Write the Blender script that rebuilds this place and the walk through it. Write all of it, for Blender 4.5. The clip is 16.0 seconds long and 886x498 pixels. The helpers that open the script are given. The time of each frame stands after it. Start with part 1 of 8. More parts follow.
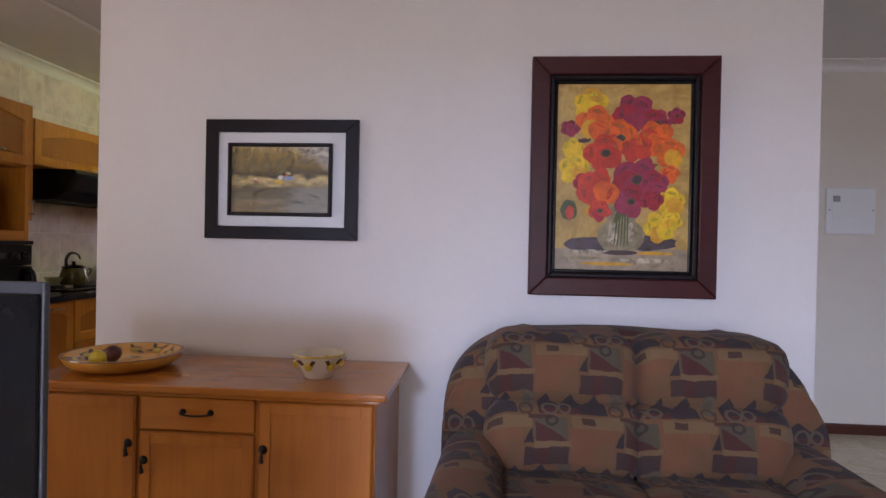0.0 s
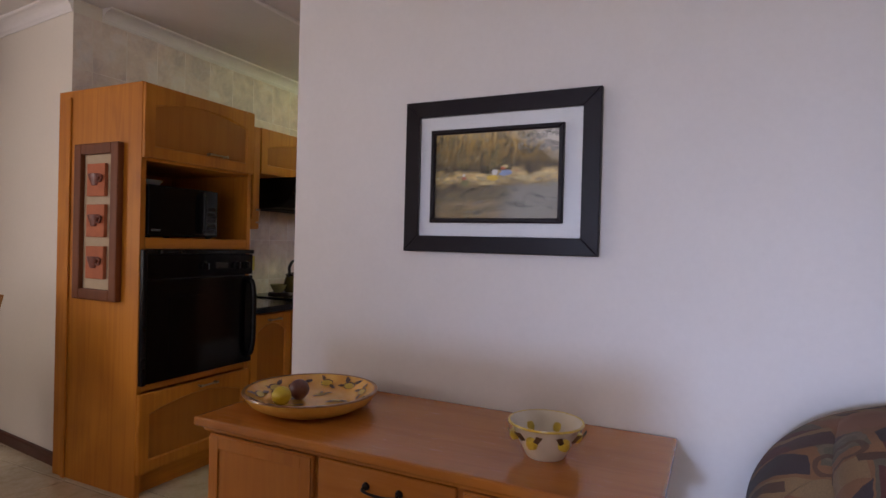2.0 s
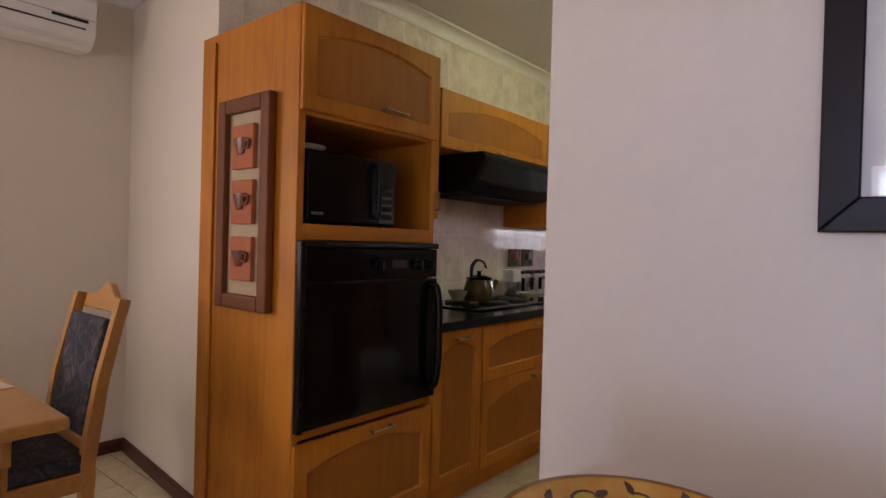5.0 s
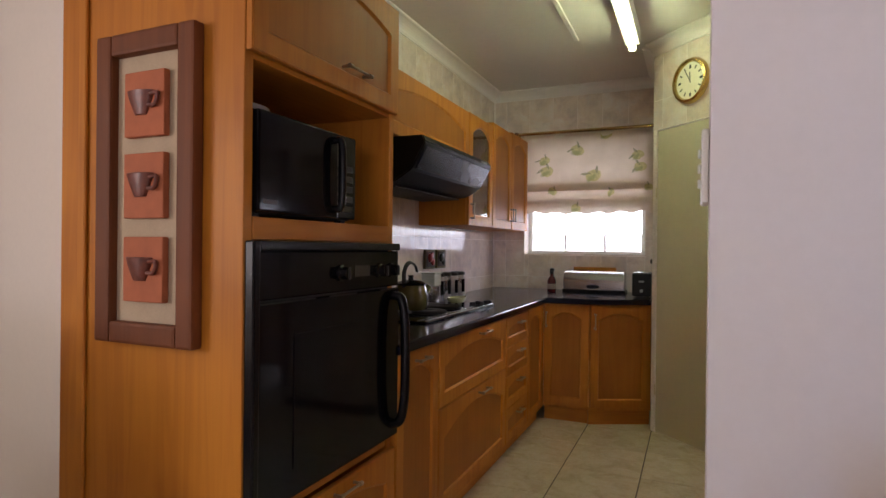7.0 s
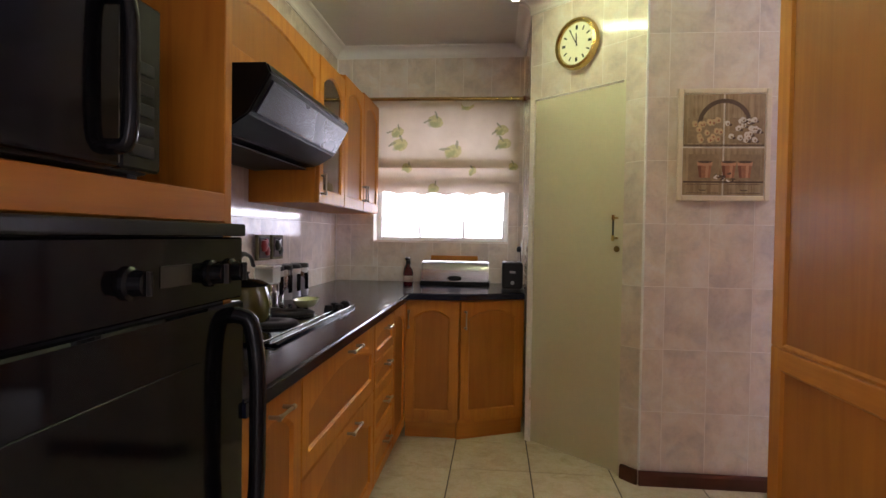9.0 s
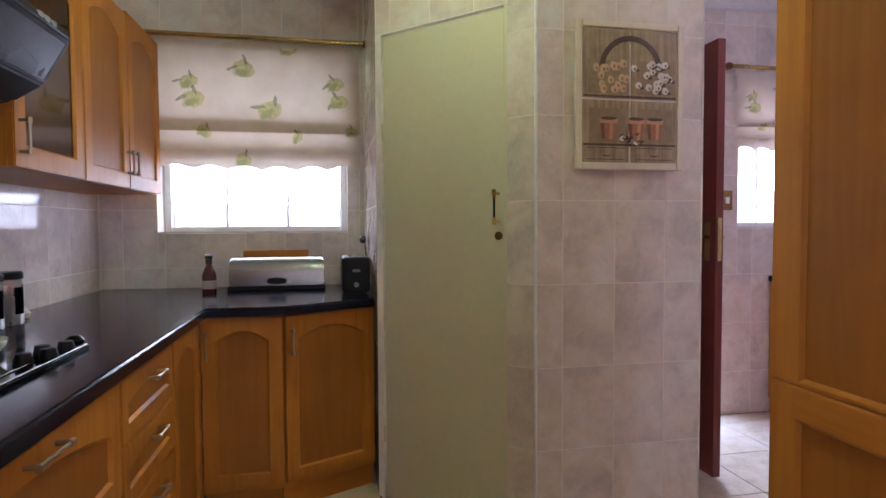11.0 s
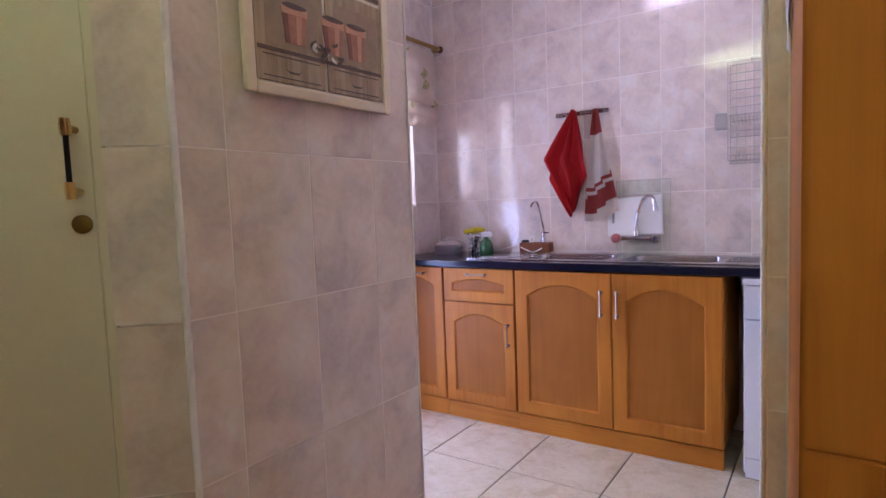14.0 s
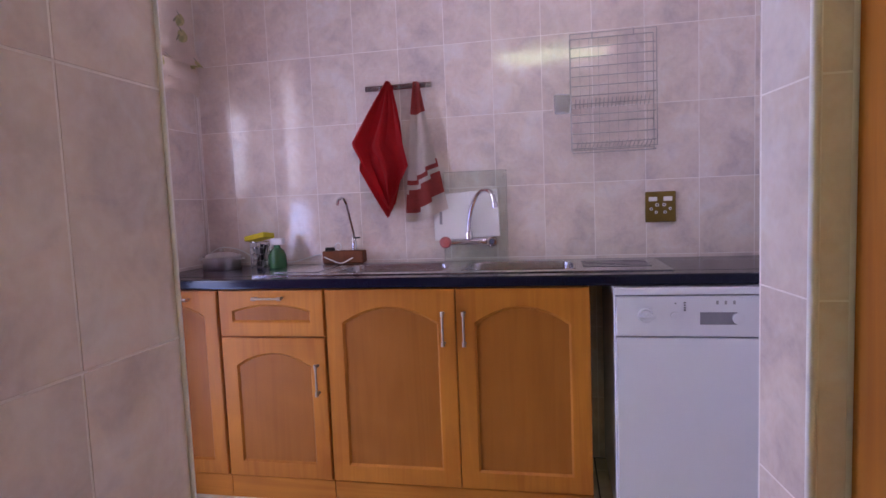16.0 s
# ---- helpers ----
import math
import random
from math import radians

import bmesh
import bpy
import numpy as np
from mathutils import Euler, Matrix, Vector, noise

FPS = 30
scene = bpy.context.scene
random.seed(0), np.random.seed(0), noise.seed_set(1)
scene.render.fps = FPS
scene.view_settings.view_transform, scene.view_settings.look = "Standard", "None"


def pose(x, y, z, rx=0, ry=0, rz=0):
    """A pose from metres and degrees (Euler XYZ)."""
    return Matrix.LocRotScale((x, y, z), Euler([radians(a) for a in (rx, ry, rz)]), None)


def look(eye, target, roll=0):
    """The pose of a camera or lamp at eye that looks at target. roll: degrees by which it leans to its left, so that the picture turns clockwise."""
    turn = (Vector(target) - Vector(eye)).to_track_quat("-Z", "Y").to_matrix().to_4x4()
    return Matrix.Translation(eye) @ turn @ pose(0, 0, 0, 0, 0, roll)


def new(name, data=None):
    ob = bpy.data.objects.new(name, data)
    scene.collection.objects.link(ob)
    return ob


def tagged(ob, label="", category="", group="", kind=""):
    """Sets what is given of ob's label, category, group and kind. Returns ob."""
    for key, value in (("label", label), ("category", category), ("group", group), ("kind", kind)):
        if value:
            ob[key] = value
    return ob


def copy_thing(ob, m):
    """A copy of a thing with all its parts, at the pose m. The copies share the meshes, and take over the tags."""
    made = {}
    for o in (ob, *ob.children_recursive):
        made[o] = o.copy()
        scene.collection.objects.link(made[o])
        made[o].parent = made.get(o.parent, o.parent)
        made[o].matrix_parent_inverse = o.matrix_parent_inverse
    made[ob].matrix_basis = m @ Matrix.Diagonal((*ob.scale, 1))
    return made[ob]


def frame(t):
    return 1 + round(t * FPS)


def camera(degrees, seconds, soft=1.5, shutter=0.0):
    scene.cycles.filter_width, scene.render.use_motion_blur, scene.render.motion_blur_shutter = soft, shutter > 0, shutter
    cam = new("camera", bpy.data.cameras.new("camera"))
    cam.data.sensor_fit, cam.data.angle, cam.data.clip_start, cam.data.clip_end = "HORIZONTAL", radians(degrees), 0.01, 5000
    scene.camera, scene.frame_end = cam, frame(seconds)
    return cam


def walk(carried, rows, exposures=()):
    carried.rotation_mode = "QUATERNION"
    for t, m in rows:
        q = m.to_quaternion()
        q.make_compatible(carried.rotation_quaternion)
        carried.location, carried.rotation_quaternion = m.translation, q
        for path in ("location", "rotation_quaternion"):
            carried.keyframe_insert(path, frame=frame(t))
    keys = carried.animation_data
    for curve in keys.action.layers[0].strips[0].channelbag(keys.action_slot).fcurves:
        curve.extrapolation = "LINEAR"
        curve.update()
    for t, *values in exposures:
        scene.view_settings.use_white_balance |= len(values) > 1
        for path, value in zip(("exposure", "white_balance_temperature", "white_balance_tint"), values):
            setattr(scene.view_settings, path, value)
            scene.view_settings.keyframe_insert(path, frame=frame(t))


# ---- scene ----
cam = camera(75.7, 16.0)
PATH = [
    (0, (-0.034, 0.572, 1.245), (-0.192, 2.566, 1.232), 1.2),
    (0.5, (-0.069, 0.718, 1.256), (-0.399, 2.69, 1.251), 1.3),
    (1, (-0.124, 0.882, 1.261), (-0.628, 2.817, 1.25), 1.4),
    (1.5, (-0.174, 1.061, 1.28), (-0.872, 2.935, 1.264), 1.5),
    (2, (-0.274, 1.227, 1.283), (-1.142, 3.028, 1.266), 1.5),
    (2.5, (-0.381, 1.375, 1.294), (-1.371, 3.112, 1.272), 1.5),
    (3, (-0.512, 1.563, 1.29), (-1.639, 3.215, 1.266), 1.5),
    (3.5, (-0.652, 1.697, 1.273), (-1.887, 3.271, 1.251), 1.6),
    (4, (-0.825, 1.8, 1.252), (-2.113, 3.329, 1.234), 1.6),
    (6.5, (-1.661, 1.969, 1.201), (-2.683, 3.688, 1.194), 0.9),
    (7, (-1.832, 2.042, 1.207), (-2.636, 3.873, 1.203), 0.6),
    (7.5, (-2.008, 2.142, 1.204), (-2.628, 4.044, 1.196), 0.4),
    (8, (-2.154, 2.305, 1.199), (-2.564, 4.263, 1.189), 0.5),
    (8.2, (-2.201, 2.38, 1.199), (-2.554, 4.349, 1.182), 0.7),
    (10.3, (-2.294, 3.297, 1.209), (-2.196, 5.293, 1.138), -0.0),
    (10.5, (-2.275, 3.39, 1.196), (-2.112, 5.382, 1.131), -0.1),
    (11, (-2.281, 3.613, 1.186), (-1.894, 5.574, 1.107), -0.3),
    (11.5, (-2.252, 3.798, 1.17), (-1.659, 5.706, 1.078), -0.6),
    (12, (-2.211, 3.986, 1.159), (-1.39, 5.808, 1.062), -0.9),
    (12.5, (-2.246, 4.158, 1.18), (-1.175, 5.841, 1.037), -1.7),
    (13, (-2.233, 4.331, 1.167), (-0.94, 5.85, 1.023), -1.9),
    (13.5, (-2.193, 4.482, 1.167), (-0.713, 5.819, 1.016), -1.9),
    (14, (-2.118, 4.629, 1.157), (-0.469, 5.751, 1.008), -2.2),
    (14.5, (-2.023, 4.776, 1.141), (-0.243, 5.674, 0.986), -2.2),
    (15, (-1.885, 4.907, 1.134), (-0.011, 5.585, 0.97), -2.4),
    (15.5, (-1.724, 5.043, 1.134), (0.203, 5.551, 0.965), -2.2),
    (16, (-1.52, 5.094, 1.128), (0.435, 5.485, 0.964), -2.3),
]
walk(cam, [(t, look(eye, target, roll)) for t, eye, target, roll in PATH], [(0.0, -0.32, 6500, 10), (2.0, -0.44, 6350, 10), (3.0, -0.42, 6250, 10), (4.0, -0.30, 6800, 11), (7.0, -0.08, 6350, 12), (8.5, 0.18, 6350, 13), (10.5, 0.38, 5720, 11), (12.0, -0.04, 5480, 14), (13.5, 0.20, 5680, 18), (15.0, 0.08, 5900, 23), (16.0, -0.12, 5950, 24)])

# ---------------------------------------------------------------- world and light
world = bpy.data.worlds.new("sky")
scene.world = world
world.use_nodes = True
wn = world.node_tree.nodes
sky = wn.new("ShaderNodeTexSky")
sky.sky_type, sky.sun_disc = "NISHITA", False
sky.sun_elevation, sky.sun_rotation = radians(76), radians(198)
wn["Background"].inputs["Strength"].default_value = 0.10
world.node_tree.links.new(sky.outputs["Color"], wn["Background"].inputs["Color"])


def lamp(name, kind, energy, colour, m, size=(1, 1), angle=0.5):
    data = bpy.data.lights.new(name, kind)
    data.energy, data.color = energy, colour
    if kind == "AREA":
        data.shape, data.size, data.size_y = "RECTANGLE", size[0], size[1]
    if kind == "SUN":
        data.angle = radians(angle)
    ob = new(name, data)
    ob.matrix_world = m
    return ob


lamp("sun", "SUN", 4.0, (1, 0.95, 0.90), look((0, 0, 10), (0.8, 2.4, 0)))
lamp("patio_daylight", "AREA", 62, (0.96, 0.84, 0.92), look((-0.2, -2.9, 1.15), (-0.2, 0, 1.15)), (2.6, 1.9))
# Added area lamp outside the patio, throwing bluish light low on the partition.
lamp("patio_sky", "AREA", 460, (0.50, 0.63, 1.0), look((-1.7, -6.2, 2.30), (0.4, 3.0, 0.9)), (1.1, 0.6))
# Lamp in an assumed, unseen west window; brightens the surfaces facing west.
lamp("dining_window_daylight", "AREA", 41, (1.0, 0.87, 0.84), look((-4.62, 0.9, 1.52), (0, 1.6, 1.2)), (1.35, 1.1))
lamp("kitchen_window_daylight", "AREA", 4.5, (0.86, 0.80, 1.0), look((-2.68, 7.03, 1.34), (-2.68, 5, 1.2)), (0.9, 0.34))
lamp("scullery_window_daylight", "AREA", 3.5, (0.76, 0.72, 1.0), look((0.45, 6.925, 1.42), (0.35, 5, 1.0)), (0.46, 0.46))
lamp("back_door_daylight", "AREA", 21, (0.48, 0.58, 1.0), look((-0.21, 6.90, 0.62), (-0.15, 5, 0.45)), (0.56, 1.1))

# ---------------------------------------------------------------- materials
MATS = {}


def nodes_of(name):
    m = bpy.data.materials.new(name)
    m.use_nodes = True
    t = m.node_tree
    return m, t, t.nodes, t.nodes["Principled BSDF"]


def link(t, a, b):
    t.links.new(a, b)


def mapped(t, scale, coords="Object", rot=(0, 0, 0), rnd=False):
    n = t.nodes
    tc, mp = n.new("ShaderNodeTexCoord"), n.new("ShaderNodeMapping")
    mp.inputs["Scale"].default_value, mp.inputs["Rotation"].default_value = scale, rot
    src = tc.outputs[coords]
    if rnd:
        oi, add = n.new("ShaderNodeObjectInfo"), n.new("ShaderNodeVectorMath")
        mul = n.new("ShaderNodeVectorMath")
        mul.operation = "SCALE"
        mul.inputs[0].default_value = (37.0, 23.0, 51.0)
        link(t, oi.outputs["Random"], mul.inputs["Scale"])
        link(t, src, add.inputs[0])
        link(t, mul.outputs[0], add.inputs[1])
        src = add.outputs[0]
    link(t, src, mp.inputs["Vector"])
    return mp.outputs["Vector"]


def noise_tex(t, vec, scale, detail=4, rough=0.55, distort=0.0):
    n = t.nodes.new("ShaderNodeTexNoise")
    n.inputs["Scale"].default_value, n.inputs["Detail"].default_value = scale, detail
    n.inputs["Roughness"].default_value, n.inputs["Distortion"].default_value = rough, distort
    link(t, vec, n.inputs["Vector"])
    return n.outputs["Fac"]


def ramp(t, fac, stops, mode="LINEAR"):
    r = t.nodes.new("ShaderNodeValToRGB")
    r.color_ramp.interpolation = mode
    e = r.color_ramp.elements
    while len(e) < len(stops):
        e.new(0.5)
    for el, (p, c) in zip(e, stops):
        el.position, el.color = p, (*c, 1) if len(c) == 3 else c
    link(t, fac, r.inputs["Fac"])
    return r.outputs["Color"]


def grey(t, fac, lo, hi):
    m = t.nodes.new("ShaderNodeMapRange")
    m.inputs["To Min"].default_value, m.inputs["To Max"].default_value = lo, hi
    link(t, fac, m.inputs["Value"])
    return m.outputs["Result"]


def mix(t, fac, a, b, blend="MIX"):
    m = t.nodes.new("ShaderNodeMix")
    m.data_type, m.blend_type = "RGBA", blend
    for s, v in ((m.inputs["Factor"], fac), (m.inputs["A"], a), (m.inputs["B"], b)):
        if isinstance(v, (int, float)):
            s.default_value = v
        elif isinstance(v, tuple):
            s.default_value = (*v, 1)
        else:
            link(t, v, s)
    return m.outputs["Result"]


def bump(t, bsdf, fac, strength, dist=0.002):
    b = t.nodes.new("ShaderNodeBump")
    b.inputs["Strength"].default_value, b.inputs["Distance"].default_value = strength, dist
    link(t, fac, b.inputs["Height"])
    link(t, b.outputs["Normal"], bsdf.inputs["Normal"])


def simple(name, colour, rough=0.5, metal=0.0, vary=0.12, scale=30, bumps=0.0, coat=0.0, spec=0.5):
    """A plain surface with slight two-scale variation."""
    if name in MATS:
        return MATS[name]
    m, t, n, b = nodes_of(name)
    v = mapped(t, (1, 1, 1), rnd=True)
    f = noise_tex(t, v, scale, 5, 0.6)
    g = noise_tex(t, v, scale / 9, 3)
    dark = tuple(c * (1 - vary) for c in colour)
    lite = tuple(min(1, c * (1 + vary)) for c in colour)
    c1 = ramp(t, f, [(0.3, dark), (0.7, lite)])
    c2 = mix(t, 0.4, c1, ramp(t, g, [(0.3, dark), (0.7, lite)]))
    link(t, c2, b.inputs["Base Color"])
    link(t, grey(t, g, max(0.02, rough - 0.06), min(1, rough + 0.08)), b.inputs["Roughness"])
    b.inputs["Metallic"].default_value = metal
    b.inputs["Coat Weight"].default_value = coat
    b.inputs["Specular IOR Level"].default_value = spec
    if bumps:
        bump(t, b, f, bumps)
    MATS[name] = m
    return m


def thin_paint(m, lo, hi, scale):
    """Lets an oil colour thin out in streaks, so that strokes blend into what lies below."""
    t = m.node_tree
    f = noise_tex(t, mapped(t, (1, 1, 1)), scale, 4, 0.65, 0.8)
    k = t.nodes.new("ShaderNodeMapRange")
    k.inputs["From Min"].default_value, k.inputs["From Max"].default_value = 0.36, 0.62
    k.inputs["To Min"].default_value, k.inputs["To Max"].default_value = lo, hi
    link(t, f, k.inputs["Value"])
    link(t, k.outputs["Result"], t.nodes["Principled BSDF"].inputs["Alpha"])
    return m


def wood(name, dark, light, axis="z", rough=0.42, coat=0.15, fine=1.0, scale=1.0):
    """Grained wood, the grain along one local axis."""
    if name in MATS:
        return MATS[name]
    m, t, n, b = nodes_of(name)
    s = [26.0 * scale] * 3
    s["xyz".index(axis)] = 1.3 * scale
    v = mapped(t, tuple(s), rnd=True)
    big = noise_tex(t, v, 0.55, 3, 0.5, 1.6)
    wav = t.nodes.new("ShaderNodeMath")
    wav.operation = "MULTIPLY"
    wav.inputs[1].default_value = 5.5
    link(t, big, wav.inputs[0])
    fr = t.nodes.new("ShaderNodeMath")
    fr.operation = "PINGPONG"
    fr.inputs[1].default_value = 1.0
    link(t, wav.outputs[0], fr.inputs[0])
    s2 = [420.0 * fine] * 3
    s2["xyz".index(axis)] = 9.0
    pores = noise_tex(t, mapped(t, tuple(s2), rnd=True), 1.0, 3, 0.7)
    mid = tuple((a + c) / 2 for a, c in zip(dark, light))
    c1 = ramp(t, fr.outputs[0], [(0.0, dark), (0.45, mid), (1.0, light)])
    c2 = mix(t, 0.48, c1, mid)
    tone = noise_tex(t, mapped(t, (2.6, 2.6, 2.6), rnd=True), 1.0, 2, 0.5, 0.6)
    c2 = mix(t, 0.38, c2, ramp(t, tone, [(0.34, tuple(x * 0.86 for x in dark)), (0.66, tuple(min(1, x * 1.04) for x in light))]))
    c3 = mix(t, 0.35, c2, ramp(t, pores, [(0.35, tuple(x * 0.45 for x in dark)), (0.55, light)]), "MULTIPLY")
    c4 = mix(t, 0.3, c2, c3)
    link(t, c4, b.inputs["Base Color"])
    link(t, grey(t, pores, rough - 0.08, rough + 0.12), b.inputs["Roughness"])
    b.inputs["Coat Weight"].default_value, b.inputs["Coat Roughness"].default_value = coat, 0.2
    b.inputs["Specular IOR Level"].default_value = 0.28
    bump(t, b, pores, 0.12, 0.001)
    MATS[name] = m
    return m


def marble_tile(name, stops, rough=0.12, scale=6.0):
    """Mottled glazed tile; every piece takes its own part of the pattern."""
    m, t, n, b = nodes_of(name)
    v = mapped(t, (1, 1, 1), rnd=True)
    f = noise_tex(t, v, scale, 4, 0.5, 0.8)
    g = noise_tex(t, v, scale * 2.6, 4, 0.6, 1.2)
    h = noise_tex(t, v, scale * 14, 3, 0.6)
    c = ramp(t, f, stops)
    c = mix(t, 0.35, c, ramp(t, g, stops))
    c = mix(t, 0.10, c, ramp(t, h, [(0.35, (0.3, 0.28, 0.27)), (0.65, (0.9, 0.88, 0.86))]), "OVERLAY")
    oi = n.new("ShaderNodeObjectInfo")
    c = mix(t, grey(t, oi.outputs["Random"], 0.0, 0.10), c, stops[0][1])
    link(t, c, b.inputs["Base Color"])
    link(t, grey(t, g, rough - 0.04, rough + 0.08), b.inputs["Roughness"])
    bump(t, b, f, 0.05, 0.002)
    MATS[name] = m
    return m


OAK = wood("honey_oak", (0.37, 0.116, 0.010), (0.60, 0.240, 0.024), "z", rough=0.5, coat=0.04)
OAK_H = wood("honey_oak_across", (0.37, 0.116, 0.010), (0.60, 0.240, 0.024), "x", rough=0.5, coat=0.04)
OAK_Y = wood("honey_oak_deep", (0.37, 0.116, 0.010), (0.60, 0.240, 0.024), "y", rough=0.5, coat=0.04)
VENEER = wood("oak_veneer_panel", (0.31, 0.102, 0.010), (0.43, 0.158, 0.017), "z", rough=0.5, coat=0.05, fine=0.7)
SIDEWOOD = wood("sideboard_oak", (0.38, 0.115, 0.014), (0.55, 0.20, 0.028), "x", rough=0.22, coat=0.6)
SIDEWOOD_V = wood("sideboard_oak_upright", (0.36, 0.110, 0.014), (0.52, 0.19, 0.028), "z", rough=0.32, coat=0.3)
FRAME_BROWN = wood("brown_frame_wood", (0.11, 0.032, 0.010), (0.21, 0.066, 0.020), "z", rough=0.55, coat=0.0)
MAHOGANY = wood("mahogany", (0.034, 0.006, 0.008), (0.070, 0.012, 0.013), "x", rough=0.42, coat=0.05)
DOORRED = wood("red_brown_door_wood", (0.14, 0.025, 0.018), (0.22, 0.05, 0.034), "z", rough=0.35)
SKIRT = wood("brown_skirting", (0.06, 0.018, 0.012), (0.11, 0.035, 0.022), "x", rough=0.35)
TABLEWOOD = wood("table_oak", (0.36, 0.16, 0.04), (0.55, 0.28, 0.085), "x", rough=0.3, coat=0.3)
BLACKFRAME = simple("black_stained_frame", (0.012, 0.008, 0.010), 0.40, bumps=0.1, spec=0.22)
WALLTILE = marble_tile("pink_grey_marbled_tile", [(0.32, (0.55, 0.475, 0.46)), (0.44, (0.69, 0.59, 0.53)), (0.55, (0.78, 0.67, 0.59)), (0.66, (0.82, 0.765, 0.73))], rough=0.08, scale=5.2)
FLOORTILE = marble_tile("cream_floor_tile", [(0.3, (0.50, 0.42, 0.27)), (0.5, (0.64, 0.56, 0.40)), (0.7, (0.70, 0.63, 0.48))], 0.22, 9.0)
GROUT = simple("pale_grout", (0.84, 0.78, 0.74), 0.9, bumps=0.2)
FGROUT = simple("dark_floor_grout", (0.085, 0.075, 0.065), 0.95, bumps=0.3)
PAINT = simple("off_white_wall_paint", (0.74, 0.70, 0.68), 0.75, vary=0.025, scale=60, bumps=0.06)
CREAM = simple("cream_wall_paint", (0.72, 0.66, 0.57), 0.75, vary=0.025, scale=60, bumps=0.06)
CEIL = simple("ceiling_paint", (0.66, 0.63, 0.60), 0.85, vary=0.03, scale=25, bumps=0.04)
CORNICE = simple("white_cornice", (0.78, 0.75, 0.73), 0.7, vary=0.03)
GREENDOOR = simple("pale_green_door_paint", (0.66, 0.61, 0.455), 0.45, vary=0.03, scale=40, bumps=0.08)
STEEL = simple("brushed_steel", (0.55, 0.55, 0.56), 0.22, 1.0, 0.06, 80)
CHROME = simple("chrome", (0.72, 0.72, 0.74), 0.07, 1.0, 0.03)
BRASS = simple("brass", (0.52, 0.37, 0.14), 0.25, 1.0, 0.10)
DARKBRASS = simple("dark_brass", (0.20, 0.14, 0.035), 0.35, 0.9, 0.15)
BLACK = simple("black_enamel", (0.007, 0.007, 0.008), 0.22, vary=0.1, spec=0.22)
BLACKGLASS = simple("black_glass", (0.004, 0.004, 0.005), 0.07, vary=0.05, spec=0.16)
BLACKPLASTIC = simple("black_plastic", (0.012, 0.011, 0.012), 0.4, spec=0.25)
GREYPLASTIC = simple("silver_grey_plastic", (0.30, 0.30, 0.31), 0.4)
WHITEPLASTIC = simple("white_plastic", (0.78, 0.78, 0.76), 0.35, vary=0.02)
ENAMEL = simple("white_enamel", (0.74, 0.75, 0.80), 0.22, vary=0.02, scale=8, coat=0.3)


def granite():
    m, t, n, b = nodes_of("black_speckled_worktop")
    v = mapped(t, (1, 1, 1))
    f = noise_tex(t, v, 210, 3, 0.8)
    g = noise_tex(t, v, 35, 3)
    # Blue cast in these blacks imitates the window's sheen on the worktop.
    c = ramp(t, f, [(0.45, (0.005, 0.006, 0.016)), (0.62, (0.010, 0.012, 0.028)), (0.76, (0.045, 0.048, 0.075))])
    link(t, c, b.inputs["Base Color"])
    link(t, grey(t, g, 0.11, 0.19), b.inputs["Roughness"])
    b.inputs["Specular IOR Level"].default_value = 0.28
    bump(t, b, f, 0.03, 0.001)
    return m


GRANITE = granite()


def glow(name, colour, strength):
    m, t, n, b = nodes_of(name)
    b.inputs["Base Color"].default_value = (*colour, 1)
    b.inputs["Emission Color"].default_value = (*colour, 1)
    b.inputs["Emission Strength"].default_value = strength
    return m


def glass(name="clear_glass", tint=(0.9, 0.95, 0.93), rough=0.0):
    if name in MATS:
        return MATS[name]
    m, t, n, b = nodes_of(name)
    b.inputs["Base Color"].default_value = (*tint, 1)
    b.inputs["Roughness"].default_value = rough
    b.inputs["IOR"].default_value = 1.45
    b.inputs["Transmission Weight"].default_value = 1.0
    MATS[name] = m
    return m


TUBE = glow("lit_fluorescent_tube", (0.88, 1.0, 0.54), 34.0)
TUBE_COOL = glow("lit_cool_fluorescent_tube", (0.92, 0.80, 0.96), 35.0)

# ---------------------------------------------------------------- builders


def obj(name, bm, mat, parent=None, label="", smooth=False, m=None):
    me = bpy.data.meshes.new(name)
    bm.normal_update()
    bm.to_mesh(me)
    bm.free()
    mats = mat if isinstance(mat, (list, tuple)) else [mat]
    for k in mats:
        me.materials.append(k)
    if smooth:
        me.polygons.foreach_set("use_smooth", [True] * len(me.polygons))
        me.set_sharp_from_angle(angle=radians(40))
    ob = new(name, me)
    if parent is not None:
        ob.parent = parent
    if m is not None:
        ob.matrix_basis = m
    if label:
        ob["label"] = label
    return ob


def part(name, bm, mat, parent, label="", smooth=False, m=None):
    return obj(name, bm, mat, parent, label, smooth, m)


def empty(name, m, label, category, group="", kind=""):
    ob = new(name)
    ob.matrix_basis = m
    ob.empty_display_size = 0.1
    return tagged(ob, label, category, group, kind)


def box(lo, hi, bevel=0.0, segs=1, bm=None):
    bm = bm or bmesh.new()
    r = bmesh.ops.create_cube(bm, size=1)
    for v in r["verts"]:
        v.co = Vector([l + (h - l) * (c + 0.5) for l, h, c in zip(lo, hi, v.co)])
    if bevel:
        es = list({e for v in r["verts"] for e in v.link_edges})
        bmesh.ops.bevel(bm, geom=es, offset=min(bevel, 0.45 * min(abs(h - l) for l, h in zip(lo, hi))), segments=segs, affect="EDGES", profile=0.6)
    return bm


